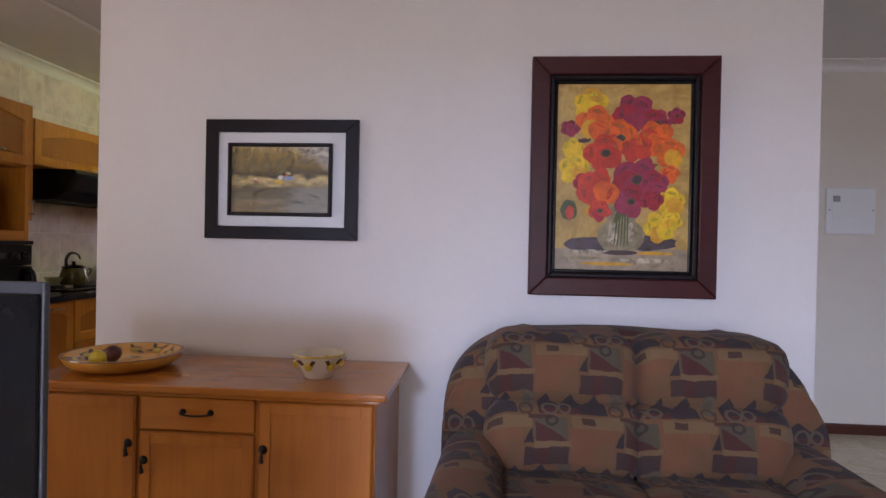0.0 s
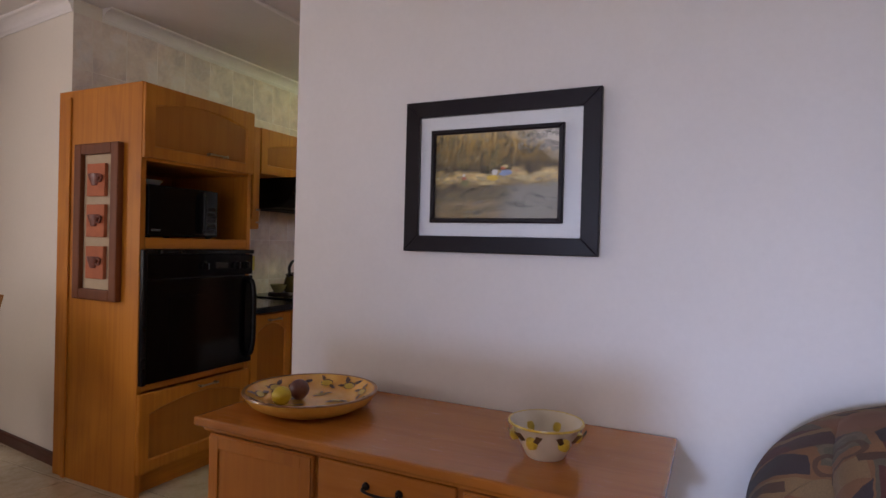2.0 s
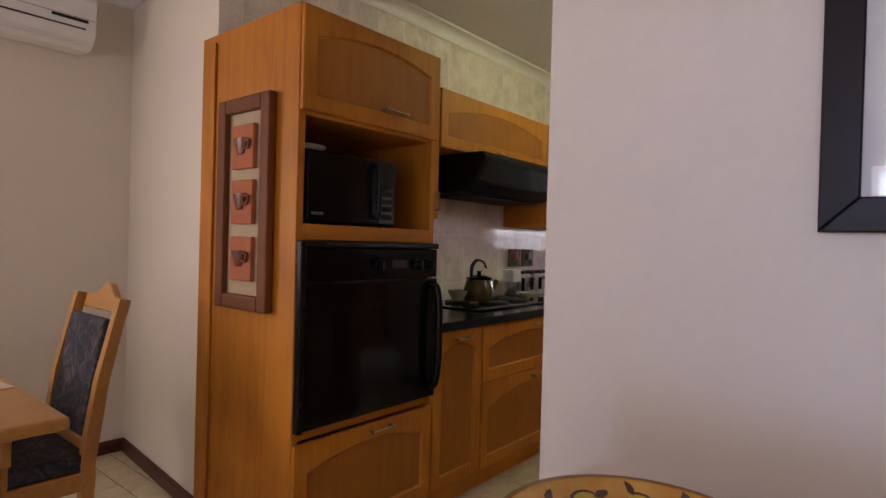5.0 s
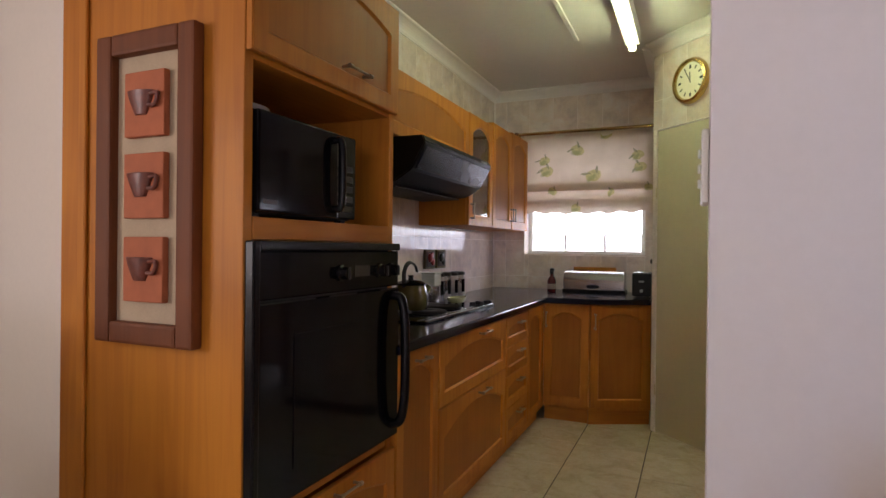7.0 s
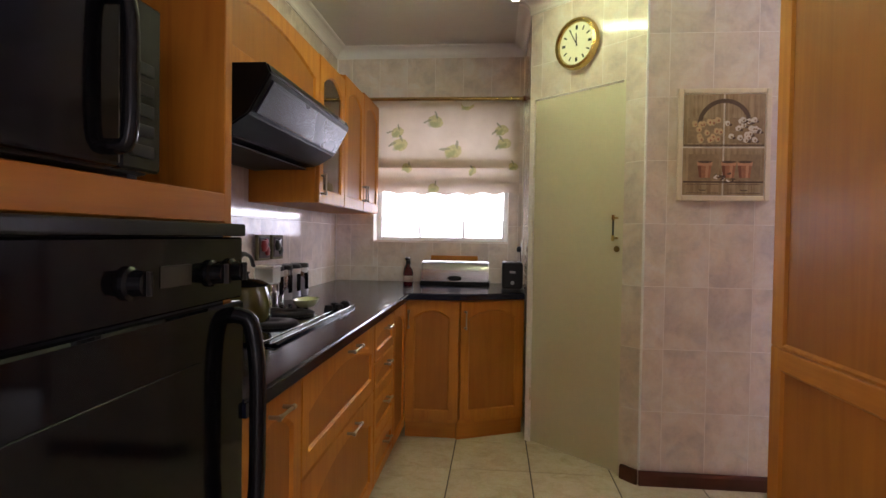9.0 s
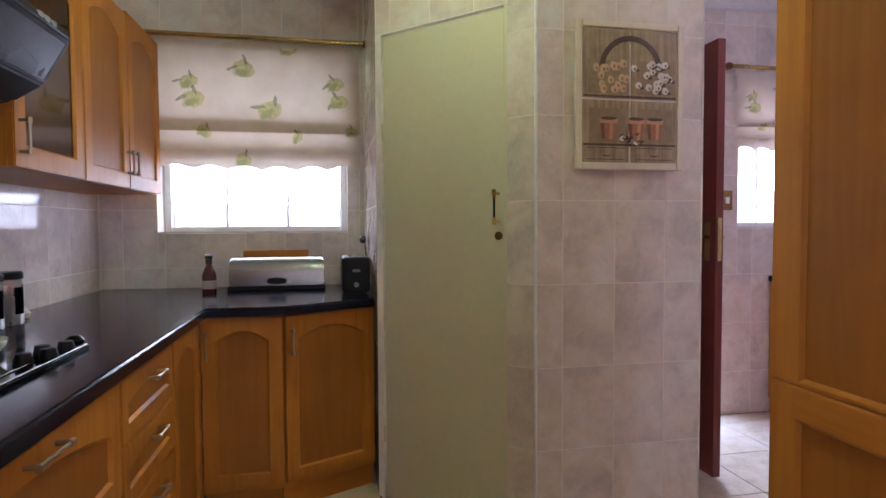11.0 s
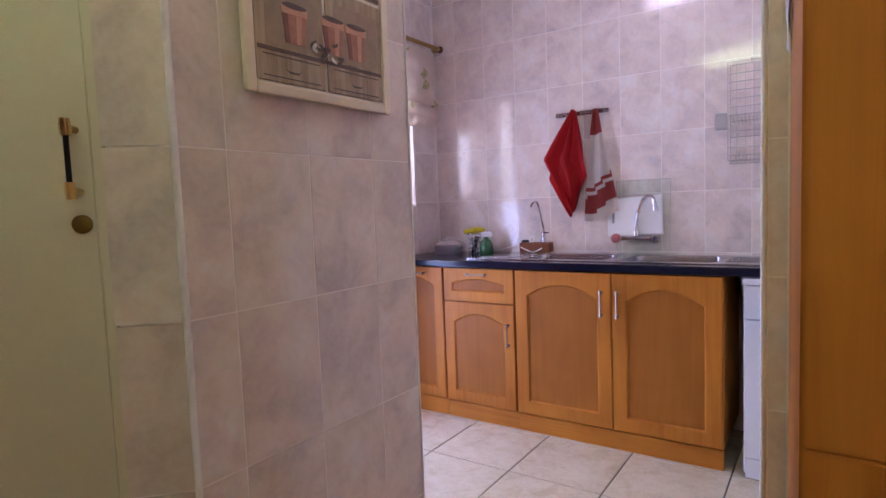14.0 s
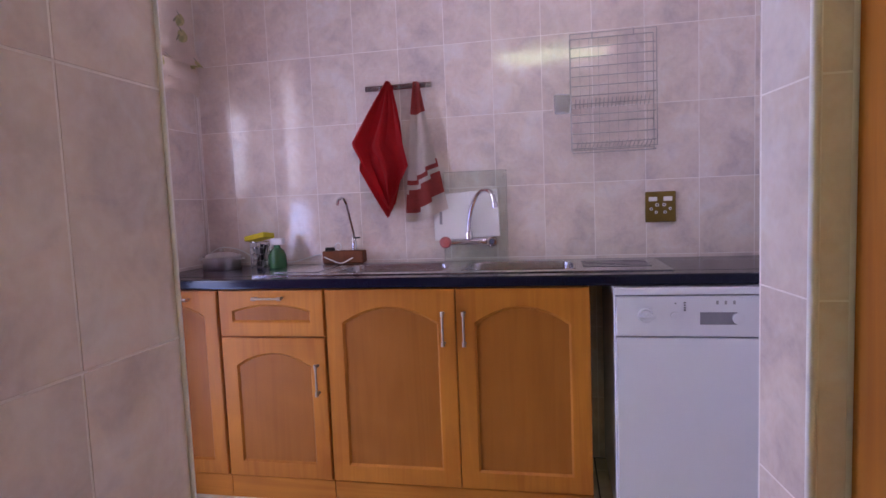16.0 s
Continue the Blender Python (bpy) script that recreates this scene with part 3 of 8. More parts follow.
def roman_blind(name, x0, x1, z0, z1, y, group):
    """A gathered roman blind with a scalloped hem and lemon print, on a brass rod; local to the wall face y."""
    e = empty(name, pose(x0, y, z0), "half-raised cream roman blind with printed lemons, above the window", "blind", group)
    w, h = x1 - x0, z1 - z0
    lemons = [(0.15, 0.66, 0.044, 0.5), (0.17, 0.53, 0.052, 0.1), (0.41, 0.77, 0.052, -0.4), (0.53, 0.46, 0.058, 0.3), (0.85, 0.68, 0.044, 0.5), (0.87, 0.54, 0.046, 0.1), (0.62, 0.94, 0.042, 0.2), (0.22, 0.28, 0.036, -0.3), (0.93, 0.30, 0.032, -0.2), (0.66, 0.25, 0.03, 0.9), (0.40, 0.07, 0.038, -0.2)]
    cloth = blind_cloth("lemon_print_linen", [(u, q, r * w / 1.05, lean) for u, q, r, lean in lemons], w, h)
    nx = 40

    def hang(q):
        """How far the cloth stands off the wall at a share q of its drop: it swells to a fold, then the lower band hangs behind it."""
        if q < 0.715:
            return 0.020 + 0.002 * math.sin(q * 9) + 0.040 * max(0.0, (q - 0.48) / 0.235) ** 2
        return 0.024 + 0.016 * math.sin(math.pi * (q - 0.715) / 0.285) ** 2

    def sheet(shares, deep, scallop):
        bm = bmesh.new()
        rows = []
        for q in shares:
            row = []
            for i in range(nx + 1):
                u = i / nx
                dz = 0.0
                if scallop and q > 0.88:
                    dz = 0.024 * abs(math.sin(u * math.pi * 6)) - 0.010 * math.sin(u * math.pi)
                row.append(bm.verts.new((u * w, -deep(q) - 0.003 * math.sin(u * 17 + q * 6), h * (1 - q) + dz)))
            rows.append(row)
        for a, b in zip(rows, rows[1:]):
            for i in range(nx):
                bm.faces.new((a[i], b[i], b[i + 1], a[i + 1]))
        return bm

    part("cloth", sheet([i / 28 * 0.714 for i in range(29)], hang, False), cloth, e, "", True)
    part("lower_band", sheet([0.685 + 0.315 * i / 14 for i in range(15)], lambda q: hang(max(q, 0.716)), True), cloth, e, "", True)
    part("gathered_fold", sheet([0.60 + 0.112 * i / 6 for i in range(7)], lambda q: 0.012 + 0.030 * max(0.0, (q - 0.60) / 0.112), False), cloth, e, "", True)
    part("gathered_fold", sheet([0.80 + 0.11 * i / 6 for i in range(7)], lambda q: 0.010 + 0.010 * math.sin(math.pi * (q - 0.80) / 0.11), False), cloth, e, "", True)
    part("head_board", box((0.0, -0.018, h - 0.030), (w, -0.001, h + 0.006), 0.002), CREAM, e)
    part("rod", sweep([(-0.06, -0.05, h + 0.02), (w + 0.02, -0.05, h + 0.02)], 0.013, 12), BRASS, e, "brass curtain rod", True)
    for s, x in ((-1, -0.06), (1, w + 0.02)):
        bm = lathe([(0.0, 0), (0.016, 0), (0.022, 0.012), (0.020, 0.028), (0.008, 0.045), (0.0, 0.05)], 14)
        part("finial", bm, FRAME_BROWN, e, "turned brown wooden finial", True, pose(x, -0.05, h + 0.02, 0, 90 * s, 0))
        part("bracket", box((x - 0.008, -0.05, h + 0.004), (x + 0.008, 0.0, h + 0.03), 0.002), BRASS, e)
    return e


def window(name, x0, x1, z0, z1, y0, y1, label):
    """A white steel window with a transom and mullions, set in the wall from y0 (room) to y1."""
    e = empty(name, pose(x0, y0, z0), label, "window", "", "structure")
    w, h = x1 - x0, z1 - z0
    yy = y1 - y0 - 0.06
    fr = WHITEPLASTIC
    for lo, hi in [((0, yy, 0), (0.035, yy + 0.045, h)), ((w - 0.035, yy, 0), (w, yy + 0.045, h)), ((0.035, yy, 0), (w - 0.035, yy + 0.045, 0.035)), ((0.035, yy, h - 0.035), (w - 0.035, yy + 0.045, h))]:
        part("window_frame", box(lo, hi, 0.004), fr, e)
    k = 3 if w > 0.8 else 2
    for i in range(1, k):
        part("mullion", box((w * i / k - 0.0045, yy + 0.004, 0.035), (w * i / k + 0.0045, yy + 0.04, h - 0.035), 0.003), fr, e)
    for j in (0.17,):
        for i in range(k):
            part("glazing_bar", box((w * i / k + 0.036, yy + 0.01, j * h - 0.004), (w * (i + 1) / k - 0.036, yy + 0.03, j * h + 0.004), 0.002), fr, e)
    for i in range(k):
        p = part("pane", box((w * i / k + 0.0145, yy + 0.016, 0.0355), (w * (i + 1) / k - 0.0145, yy + 0.020, h - 0.0355)), glass(), e)
        p.visible_shadow = False
    part("window_sill", box((0.001, 0.004, 0.0), (w - 0.001, yy - 0.001, 0.008), 0.002), WALLTILE, e)
    return e


window("window_1", -3.175, -2.185, 1.157, 2.12, KY, 7.05, "white steel kitchen window with glazing bars, very bright outside")
window("window_2", 0.20, 0.70, 1.167, 2.05, 6.735, 6.93, "narrow white steel scullery window, very bright outside")
# Window out of view, added as the opening for light from the west.
w3 = window("window_3", 0.20, 1.60, 0.95, 2.10, 0.0, 0.155, "unseen white framed dining room window, added to let daylight in")
w3.matrix_basis = pose(-4.615, 0.20, 0.95, 0, 0, 90)
roman_blind("roman_blind", -3.16, -2.115, 1.50, 2.165, KY - 0.012, "roman blinds")
roman_blind("roman_blind", 0.155, 0.90, 1.645, 2.12, 6.735 - 0.012, "roman blinds")

# sliding patio door behind the first viewpoint
e = empty("patio_door", pose(-1.5, -3.08, 0.05), "aluminium framed sliding glass patio door, daylight outside", "door", "", "structure")
ALU = simple("bronze_aluminium", (0.10, 0.08, 0.06), 0.4, 0.7)
for lo, hi in [((0, -0.03, 0), (0.05, 0.03, 2.05)), ((2.55, -0.03, 0), (2.6, 0.03, 2.05)), ((0.05, -0.03, 0), (2.55, 0.03, 0.04)), ((0.05, -0.03, 2.0), (2.55, 0.03, 2.05)), ((1.27, -0.03, 0.04), (1.33, 0.03, 2.0))]:
    part("frame", box(lo, hi, 0.003), ALU, e)
for x in (0.051, 1.331):
    p = part("pane", box((x, -0.003, 0.041), (x + 1.217, 0.003, 1.999)), glass(), e)
    p.visible_shadow = False

# pantry door on the angled wall: local x runs along the wall from DL to DR
WD = math.hypot(DR[0] - DL[0], DR[1] - DL[1])
e = empty("door_1", pose(DL[0], DL[1], 0, 0, 0, -45), "flat pale green painted pantry door, closed, in an angled wall", "door", "", "structure")
part("door_leaf", box((0.006, 0.004, 0.008), (WD - 0.012, 0.040, 1.992), 0.002), GREENDOOR, e)
part("door_frame", box((WD - 0.009, -0.006, 0), (WD + 0.012, 0.045, 2.0), 0.003), GREENDOOR, e)
part("hinge", sweep([(0.004, -0.002, 1.55), (0.004, -0.002, 1.62)], 0.005, 8), GREENDOOR, e, "", True)
part("hinge", sweep([(0.004, -0.002, 0.25), (0.004, -0.002, 0.32)], 0.005, 8), GREENDOOR, e, "", True)
hx = WD - 0.034
bm = sweep([(hx, -0.034, 1.205), (hx, -0.034, 1.315)], 0.0045, 10)
h = part("door_handle", bm, BLACK, e, "black bar handle with brass ends", True)
for z in (1.205, 1.308):
    bm = sweep([(hx, 0.004, z), (hx, -0.034, z)], 0.006, 10)
    lathe([(0.0, -0.014), (0.0075, -0.014), (0.009, 0), (0.0075, 0.014), (0.0, 0.014)], 12, bm, (hx, -0.034, z))
    part("handle_end", bm, BRASS, h, "", True)
bm = lathe([(0.0, 0.0), (0.016, 0.0), (0.016, 0.004), (0.008, 0.007), (0.0, 0.007)], 18)
part("lock", bm, DARKBRASS, e, "round dark brass lock", True, pose(hx, 0.003, 1.15, 90, 0, 0))

# red-brown door leaf standing open in the scullery
e = empty("door_2", pose(-0.512, 5.93, 0, 0, 0, 90), "red-brown wooden scullery door standing wide open", "door", "", "structure")
part("door_leaf", box((0, 0, 0.012), (0.78, 0.040, 2.03), 0.002), DOORRED, e)
part("lock_plate", box((-0.002, 0.010, 1.02), (0.001, 0.030, 1.22), 0.0005), BRASS, e)
for s in (-1, 1):
    y0 = 0.0 if s < 0 else 0.040
    bm = box((0.035, y0 + (0 if s > 0 else -0.004), 1.02), (0.075, y0 + (0.004 if s > 0 else 0), 1.20), 0.001)
    part("handle_plate", bm, BRASS, e)
    bm = sweep(arc([(0.055, y0, 1.13), (0.055, y0 + s * 0.035, 1.13), (0.065, y0 + s * 0.045, 1.13), (0.16, y0 + s * 0.045, 1.125)]), 0.008, 10)
    part("lever", bm, BRASS, e, "brass lever handle", True)

for a, b, z in ((-0.50, -0.455, 0), (0.035, 0.08, 0)):
    tagged(obj("door_frame", box((a, 6.745, 0), (b, 6.85, 2.029), 0.004), DOORRED), "red-brown wooden back door frame", "door frame", "", "structure")
tagged(obj("door_frame", box((-0.4545, 6.745, 1.985), (0.0345, 6.85, 2.029), 0.004), DOORRED), "red-brown wooden back door head", "door frame", "", "structure")

# ---------------------------------------------------------------- lamps of the place


def fluorescent(x, y0, y1, z, label, lit):
    e = empty("ceiling_light", pose(x, y0, z), label, "light", "ceiling lights")
    ln = y1 - y0
    part("housing", box((-0.045, 0, 0.030), (0.045, ln, CEILING - z), 0.006), WHITEPLASTIC, e)
    part("tube", sweep([(0, 0.02, 0.008), (0, ln - 0.02, 0.008)], 0.019, 14), lit, e, "lit fluorescent tube", True)
    for y in (0.0, ln - 0.02):
        part("tube_holder", box((-0.022, y, -0.014), (0.022, y + 0.02, 0.034), 0.003), WHITEPLASTIC, e)
    return e


fluorescent(-2.19, 4.50, 5.76, 2.45, "lit fluorescent tube fitting on the kitchen ceiling", TUBE)
fluorescent(-0.17, 4.75, 5.70, 2.47, "lit fluorescent tube fitting on the scullery ceiling", TUBE_COOL)

# ---------------------------------------------------------------- kitchen: west run, fronts face east
FX, TOPZ, CAB = -2.797, 0.867, 0.828


def unit(name, m, label, category="cabinet", group="kitchen cabinets"):
    return empty(name, m, label, category, group)


# tall oven housing, side at y 3.075
OVD = FX - KX - 0.004
tall = unit("oven_cabinet", pose(FX, 3.075, 0, 0, 0, 90), "tall honey oak housing with microwave shelf and built-in oven", "cabinet", "")
TW = 0.725
part("side_panel", box((0, 0, 0), (0.03, OVD, 2.035), 0.002), OAK, tall)
part("side_panel", box((TW - 0.03, 0, 0), (TW, OVD, 2.035), 0.002), OAK, tall)
part("edge_strip", box((-0.012, OVD - 0.115, 0), (-0.001, OVD - 0.085, 2.0), 0.003), OAK, tall, "narrow oak cover strip")
part("top", box((0.031, 0.001, 2.012), (TW - 0.031, OVD, 2.034), 0.001), OAK_Y, tall)
part("back_panel", box((0.031, OVD - 0.012, 0.1), (TW - 0.031, OVD - 0.001, 2.011)), VENEER, tall)
part("shelf", box((0.031, 0.004, 1.655), (TW - 0.031, OVD - 0.013, 1.672), 0.001), OAK_H, tall)
part("shelf", box((0.031, -0.002, 1.222), (TW - 0.031, OVD - 0.013, 1.278), 0.002), OAK_H, tall)
part("shelf", box((0.031, 0.004, 0.520), (TW - 0.031, OVD - 0.013, 0.548), 0.001), OAK_H, tall)
part("plinth", box((0.031, 0.045, 0), (TW - 0.031, 0.06, 0.115), 0.001), OAK_H, tall)
framed_front(tall, 0.004, TW - 0.004, 1.668, 2.028, True, 0.055, 0.045, "flap_door", (TW * 0.60, 1.735, 0.13, False))
framed_front(tall, 0.004, TW - 0.004, 0.12, 0.512, True, 0.055, 0.05, "drawer", (TW * 0.56, 0.487, 0.12, False))

oven = empty("oven", pose(FX, 3.075, 0, 0, 0, 90), "black built-in electric oven with dark glass door", "oven")
part("body", box((0.034, 0.0, 0.552), (TW - 0.034, 0.45, 1.218)), BLACKPLASTIC, oven)
part("trim", box((0.004, -0.030, 0.552), (0.028, -0.001, 1.220), 0.005, 2), BLACK, oven)
part("trim", box((0.029, -0.026, 1.196), (TW + 0.01, -0.001, 1.220), 0.005, 2), BLACK, oven)
part("control_panel", box((0.030, -0.020, 1.075), (TW + 0.006, -0.001, 1.194), 0.003), BLACKGLASS, oven)
door = part("door", box((0.030, -0.024, 0.556), (TW + 0.006, -0.001, 1.068), 0.004), BLACKGLASS, oven, "black glass oven door")
part("door_glass", box((0.16, -0.0265, 0.63), (0.56, -0.0235, 0.98), 0.001), BLACKGLASS, door)
bm = sweep(arc([(TW - 0.035, -0.024, 1.045), (TW - 0.033, -0.055, 1.03), (TW - 0.03, -0.068, 0.95), (TW - 0.03, -0.070, 0.83), (TW - 0.03, -0.068, 0.70), (TW - 0.033, -0.055, 0.62), (TW - 0.035, -0.024, 0.60)], 5), 0.016, 12)
part("handle", bm, BLACK, door, "curved black door handle", True)
for x in (0.375, 0.600, 0.675):
    k = part("knob", lathe([(0, 0), (0.024, 0), (0.024, 0.006), (0.019, 0.010), (0.017, 0.028), (0, 0.029)], 20), BLACK, oven, "", True, pose(x, -0.020, 1.13, 90, 0, 0))
    part("grip", box((-0.003, -0.017, 0.028), (0.003, 0.017, 0.035), 0.001), BLACKPLASTIC, k)
part("display", box((0.45, -0.0215, 1.115), (0.54, -0.0195, 1.15), 0.001), simple("dark_display", (0.010, 0.007, 0.007), 0.25), oven)

mw = empty("microwave", pose(FX, 3.075, 1.28, 0, 0, 90), "black microwave oven on the oak shelf", "microwave")
part("body", box((0.034, 0.012, 0.006), (0.47, 0.40, 0.262), 0.008, 2), BLACKPLASTIC, mw)
d = part("door", box((0.036, -0.012, 0.010), (0.372, 0.011, 0.258), 0.006, 2), BLACKGLASS, mw, "black glass door")
part("handle", sweep(arc([(0.352, -0.012, 0.235), (0.352, -0.036, 0.225), (0.352, -0.040, 0.13), (0.352, -0.036, 0.045), (0.352, -0.012, 0.035)], 4), 0.011, 10), BLACK, d, "", True)
p = part("control_panel", box((0.375, -0.010, 0.010), (0.468, 0.011, 0.258), 0.004), BLACK, mw)
for i in range(5):
    part("button", box((0.395, -0.0125, 0.03 + i * 0.03), (0.448, -0.0095, 0.048 + i * 0.03), 0.001), BLACKPLASTIC, p)
part("badge", box((0.052, -0.0135, 0.03), (0.105, -0.0118, 0.041), 0.0005), simple("dull_badge_grey", (0.10, 0.10, 0.11), 0.5), d)
for x in (0.06, 0.44):
    for y in (0.03, 0.37):
        part("foot", box((x - 0.012, y - 0.012, -0.002), (x + 0.012, y + 0.012, 0.007)), BLACKPLASTIC, mw)
bm = lathe([(0.0, 0.0), (0.045, 0.0), (0.09, 0.012), (0.105, 0.03), (0.10, 0.03), (0.085, 0.016), (0.0, 0.006)], 28)
tagged(obj("dish", bm, WHITEPLASTIC, None, "", True, pose(FX - 0.17, 3.20, 1.543)), "white oval dish upside on the microwave", "dish")

# framed clay cup tiles on the side of the oven cabinet (faces south)
e = empty("framed_clay_cups", pose(-3.265, 3.074, 0.955), "brown wooden box frame with three clay cup tiles", "picture")
CX, CZ = 0.345, 0.79
bmf = 0.055
for lo, hi in [((0, -0.035, 0), (bmf, 0, CZ)), ((CX - bmf, -0.035, 0), (CX, 0, CZ)), ((bmf + 0.0005, -0.035, 0), (CX - bmf - 0.0005, 0, bmf)), ((bmf + 0.0005, -0.035, CZ - bmf), (CX - bmf - 0.0005, 0, CZ))]:
    part("frame", box(lo, hi, 0.008, 2), FRAME_BROWN, e)
part("backing", box((bmf, -0.010, bmf), (CX - bmf, -0.002, CZ - bmf)), simple("oat_linen_backing", (0.46, 0.36, 0.24), 0.95, vary=0.1, scale=200, bumps=0.3), e)
CLAY = simple("terracotta_clay", (0.40, 0.115, 0.045), 0.75, vary=0.15, scale=25, bumps=0.15)
GLAZE = simple("glazed_brown_cup", (0.13, 0.030, 0.016), 0.42, vary=0.5, scale=45, coat=0.12)
for k, zc in enumerate((0.605, 0.400, 0.190)):
    t_ = part("tile", box((CX / 2 - 0.070, -0.030, zc - 0.082), (CX / 2 + 0.070, -0.0105, zc + 0.082), 0.004, 2), CLAY, e)
    bm = lathe([(0.0, -0.028), (0.020, -0.028), (0.024, -0.022), (0.040, 0.012), (0.046, 0.030), (0.041, 0.031), (0.030, 0.0), (0.0, -0.012)], 20, None, (CX / 2 - 0.008, -0.030, zc), (1, 0.42))
    part("cup", bm, GLAZE, t_, "small glazed half cup", True)
    part("cup_handle", sweep(arc([(CX / 2 + 0.030, -0.036, zc + 0.02), (CX / 2 + 0.056, -0.038, zc + 0.02), (CX / 2 + 0.050, -0.038, zc - 0.006), (CX / 2 + 0.024, -0.036, zc - 0.008)], 5), 0.0055, 8), GLAZE, t_, "", True)

# base units
BD = FX - KX - 0.004


def base_unit(y0, y1, fronts, label):
    u = unit("base_cabinet", pose(FX, y0, 0, 0, 0, 90), label)
    w = y1 - y0
    carcass(u, w, CAB, BD, 0.10, OAK)
    part("plinth", box((0.0, 0.045, 0), (w, 0.062, 0.099)), OAK_H, u)
    for f in fronts:
        framed_front(u, *f)
    return u


base_unit(3.802, 4.168, [(0.003, 0.363, 0.115, CAB - 0.006, True, 0.055, 0.05, "door", (0.19, 0.785, 0.10, False))], "honey oak base cabinet with arched panel door")
base_unit(4.170, 5.083, [(0.003, 0.910, 0.545, CAB - 0.006, True, 0.055, 0.075, "drawer", (0.53, 0.795, 0.13, False)), (0.003, 0.910, 0.115, 0.540, True, 0.055, 0.075, "drawer", (0.53, 0.508, 0.13, False))], "wide honey oak pan drawer cabinet under the hob")
zs = [0.115, 0.308, 0.490, 0.655, CAB - 0.006]
base_unit(5.085, 5.543, [(0.003, 0.455, a, b - 0.005, True, 0.045, 0.022, "drawer", (0.25, (a + b) / 2 + 0.035, 0.085, False)) for a, b in zip(zs, zs[1:])], "narrow honey oak cabinet with four drawers")
u = base_unit(5.545, 6.028, [(0.003, 0.37, 0.115, CAB - 0.006, True, 0.05, 0.04, "door")], "honey oak corner cabinet front")

# north run
u = unit("base_cabinet", pose(-2.797, 6.03, 0), "honey oak corner cabinet with arched panel door")
w = 0.318
part("body", box((0.0, 0.0, 0.10), (w, KY - 6.03 - 0.004, CAB), 0.002), OAK, u)
part("plinth", box((0.0, 0.04, 0), (w, 0.055, 0.099)), OAK_H, u)
framed_front(u, 0.004, w - 0.002, 0.125, CAB - 0.006, True, 0.052, 0.045, "door", (0.026, 0.715, 0.11, True))
ang = math.degrees(math.atan2(6.215 - 6.03, 0.385))
u = unit("base_cabinet", pose(-2.477, 6.03, 0, 0, 0, ang), "angled honey oak cabinet with arched panel door")
w = math.hypot(0.385, 0.185)
part("body", prism([(0.0, 0.0), (w, 0.0), (w, 0.40), (0.0, 0.55)], 0.10, CAB), OAK, u)
part("plinth", box((0.0, 0.02, 0), (w, 0.035, 0.099)), OAK_H, u)
framed_front(u, 0.002, w - 0.012, 0.125, CAB - 0.006, True, 0.052, 0.05, "door", (0.026, 0.715, 0.11, True))

wt = tagged(obj("worktop", prism([(KX + 0.008, 3.802), (-2.765, 3.802), (-2.765, 5.985), (-2.47, 5.985), (-2.092, 6.165), (-2.092, KY - 0.008), (KX + 0.008, KY - 0.008)], 0.830, TOPZ, 0.008, segs=3), GRANITE), "glossy black speckled L-shaped kitchen worktop", "worktop")

# wall units
UX = -3.130
UD = UX - KX - 0.004


def wall_unit(y0, y1, z0, z1, label, glass_front=False, handle=None):
    u = unit("wall_cabinet", pose(UX, y0, 0, 0, 0, 90), label, "cabinet", "wall cabinets")
    w = y1 - y0
    if glass_front:
        for lo, hi in [((0, 0, z0), (0.016, UD, z1)), ((w - 0.016, 0, z0), (w, UD, z1)), ((0.016, 0, z0), (w - 0.016, UD, z0 + 0.016)), ((0.016, 0, z1 - 0.016), (w - 0.016, UD, z1)), ((0.016, 0.02, (z0 + z1) / 2 - 0.008), (w - 0.016, UD, (z0 + z1) / 2 + 0.008)), ((0.016, UD - 0.01, z0 + 0.016), (w - 0.016, UD, z1 - 0.016))]:
            part("board", box(lo, hi), OAK, u)
        smoked = glass("smoked_glass", (0.35, 0.30, 0.26))
        framed_front(u, 0.003, w - 0.003, z0 + 0.002, z1 - 0.002, True, 0.06, 0.06, "door", handle, smoked)
    else:
        part("body", box((0.001, 0.0, z0), (w - 0.001, UD, z1), 0.002), OAK, u)
        framed_front(u, 0.003, w - 0.003, z0 + 0.002, z1 - 0.002, True, 0.06, 0.05 if w < 0.6 else 0.09, "door", handle)
    return u


wall_unit(3.802, 4.200, 1.352, 2.045, "narrow honey oak wall cabinet beside the hood", True, (0.37, 1.44, 0.10, True))
wall_unit(4.203, 5.343, 1.735, 2.050, "wide honey oak cabinet above the extractor hood", False, (0.57, 1.765, 0.11, False))
wall_unit(5.345, 5.800, 1.352, 2.055, "honey oak wall cabinet with arched glass door", True, (0.03, 1.44, 0.10, True))
wall_unit(5.802, 6.250, 1.352, 2.085, "honey oak wall cabinet with arched panel door", False, (0.42, 1.46, 0.10, True))
wall_unit(6.252, 6.700, 1.352, 2.100, "honey oak wall cabinet with arched panel door", False, (0.03, 1.46, 0.10, True))
# glasses behind the smoked door
TG = glass("tumbler_glass", (0.93, 0.95, 0.95))
for z in (1.3685, 1.7115):
    for i in range(3):
        bm = lathe([(0.0, 0.0), (0.026, 0.0), (0.034, 0.10), (0.031, 0.10), (0.024, 0.006), (0.0, 0.006)], 16)
        tagged(obj("drinking_glass", bm, TG, None, "", True, pose(-3.23, 5.46 + i * 0.11, z)), "clear drinking glass inside the glazed wall cabinet", "glass", "cabinet glasses")

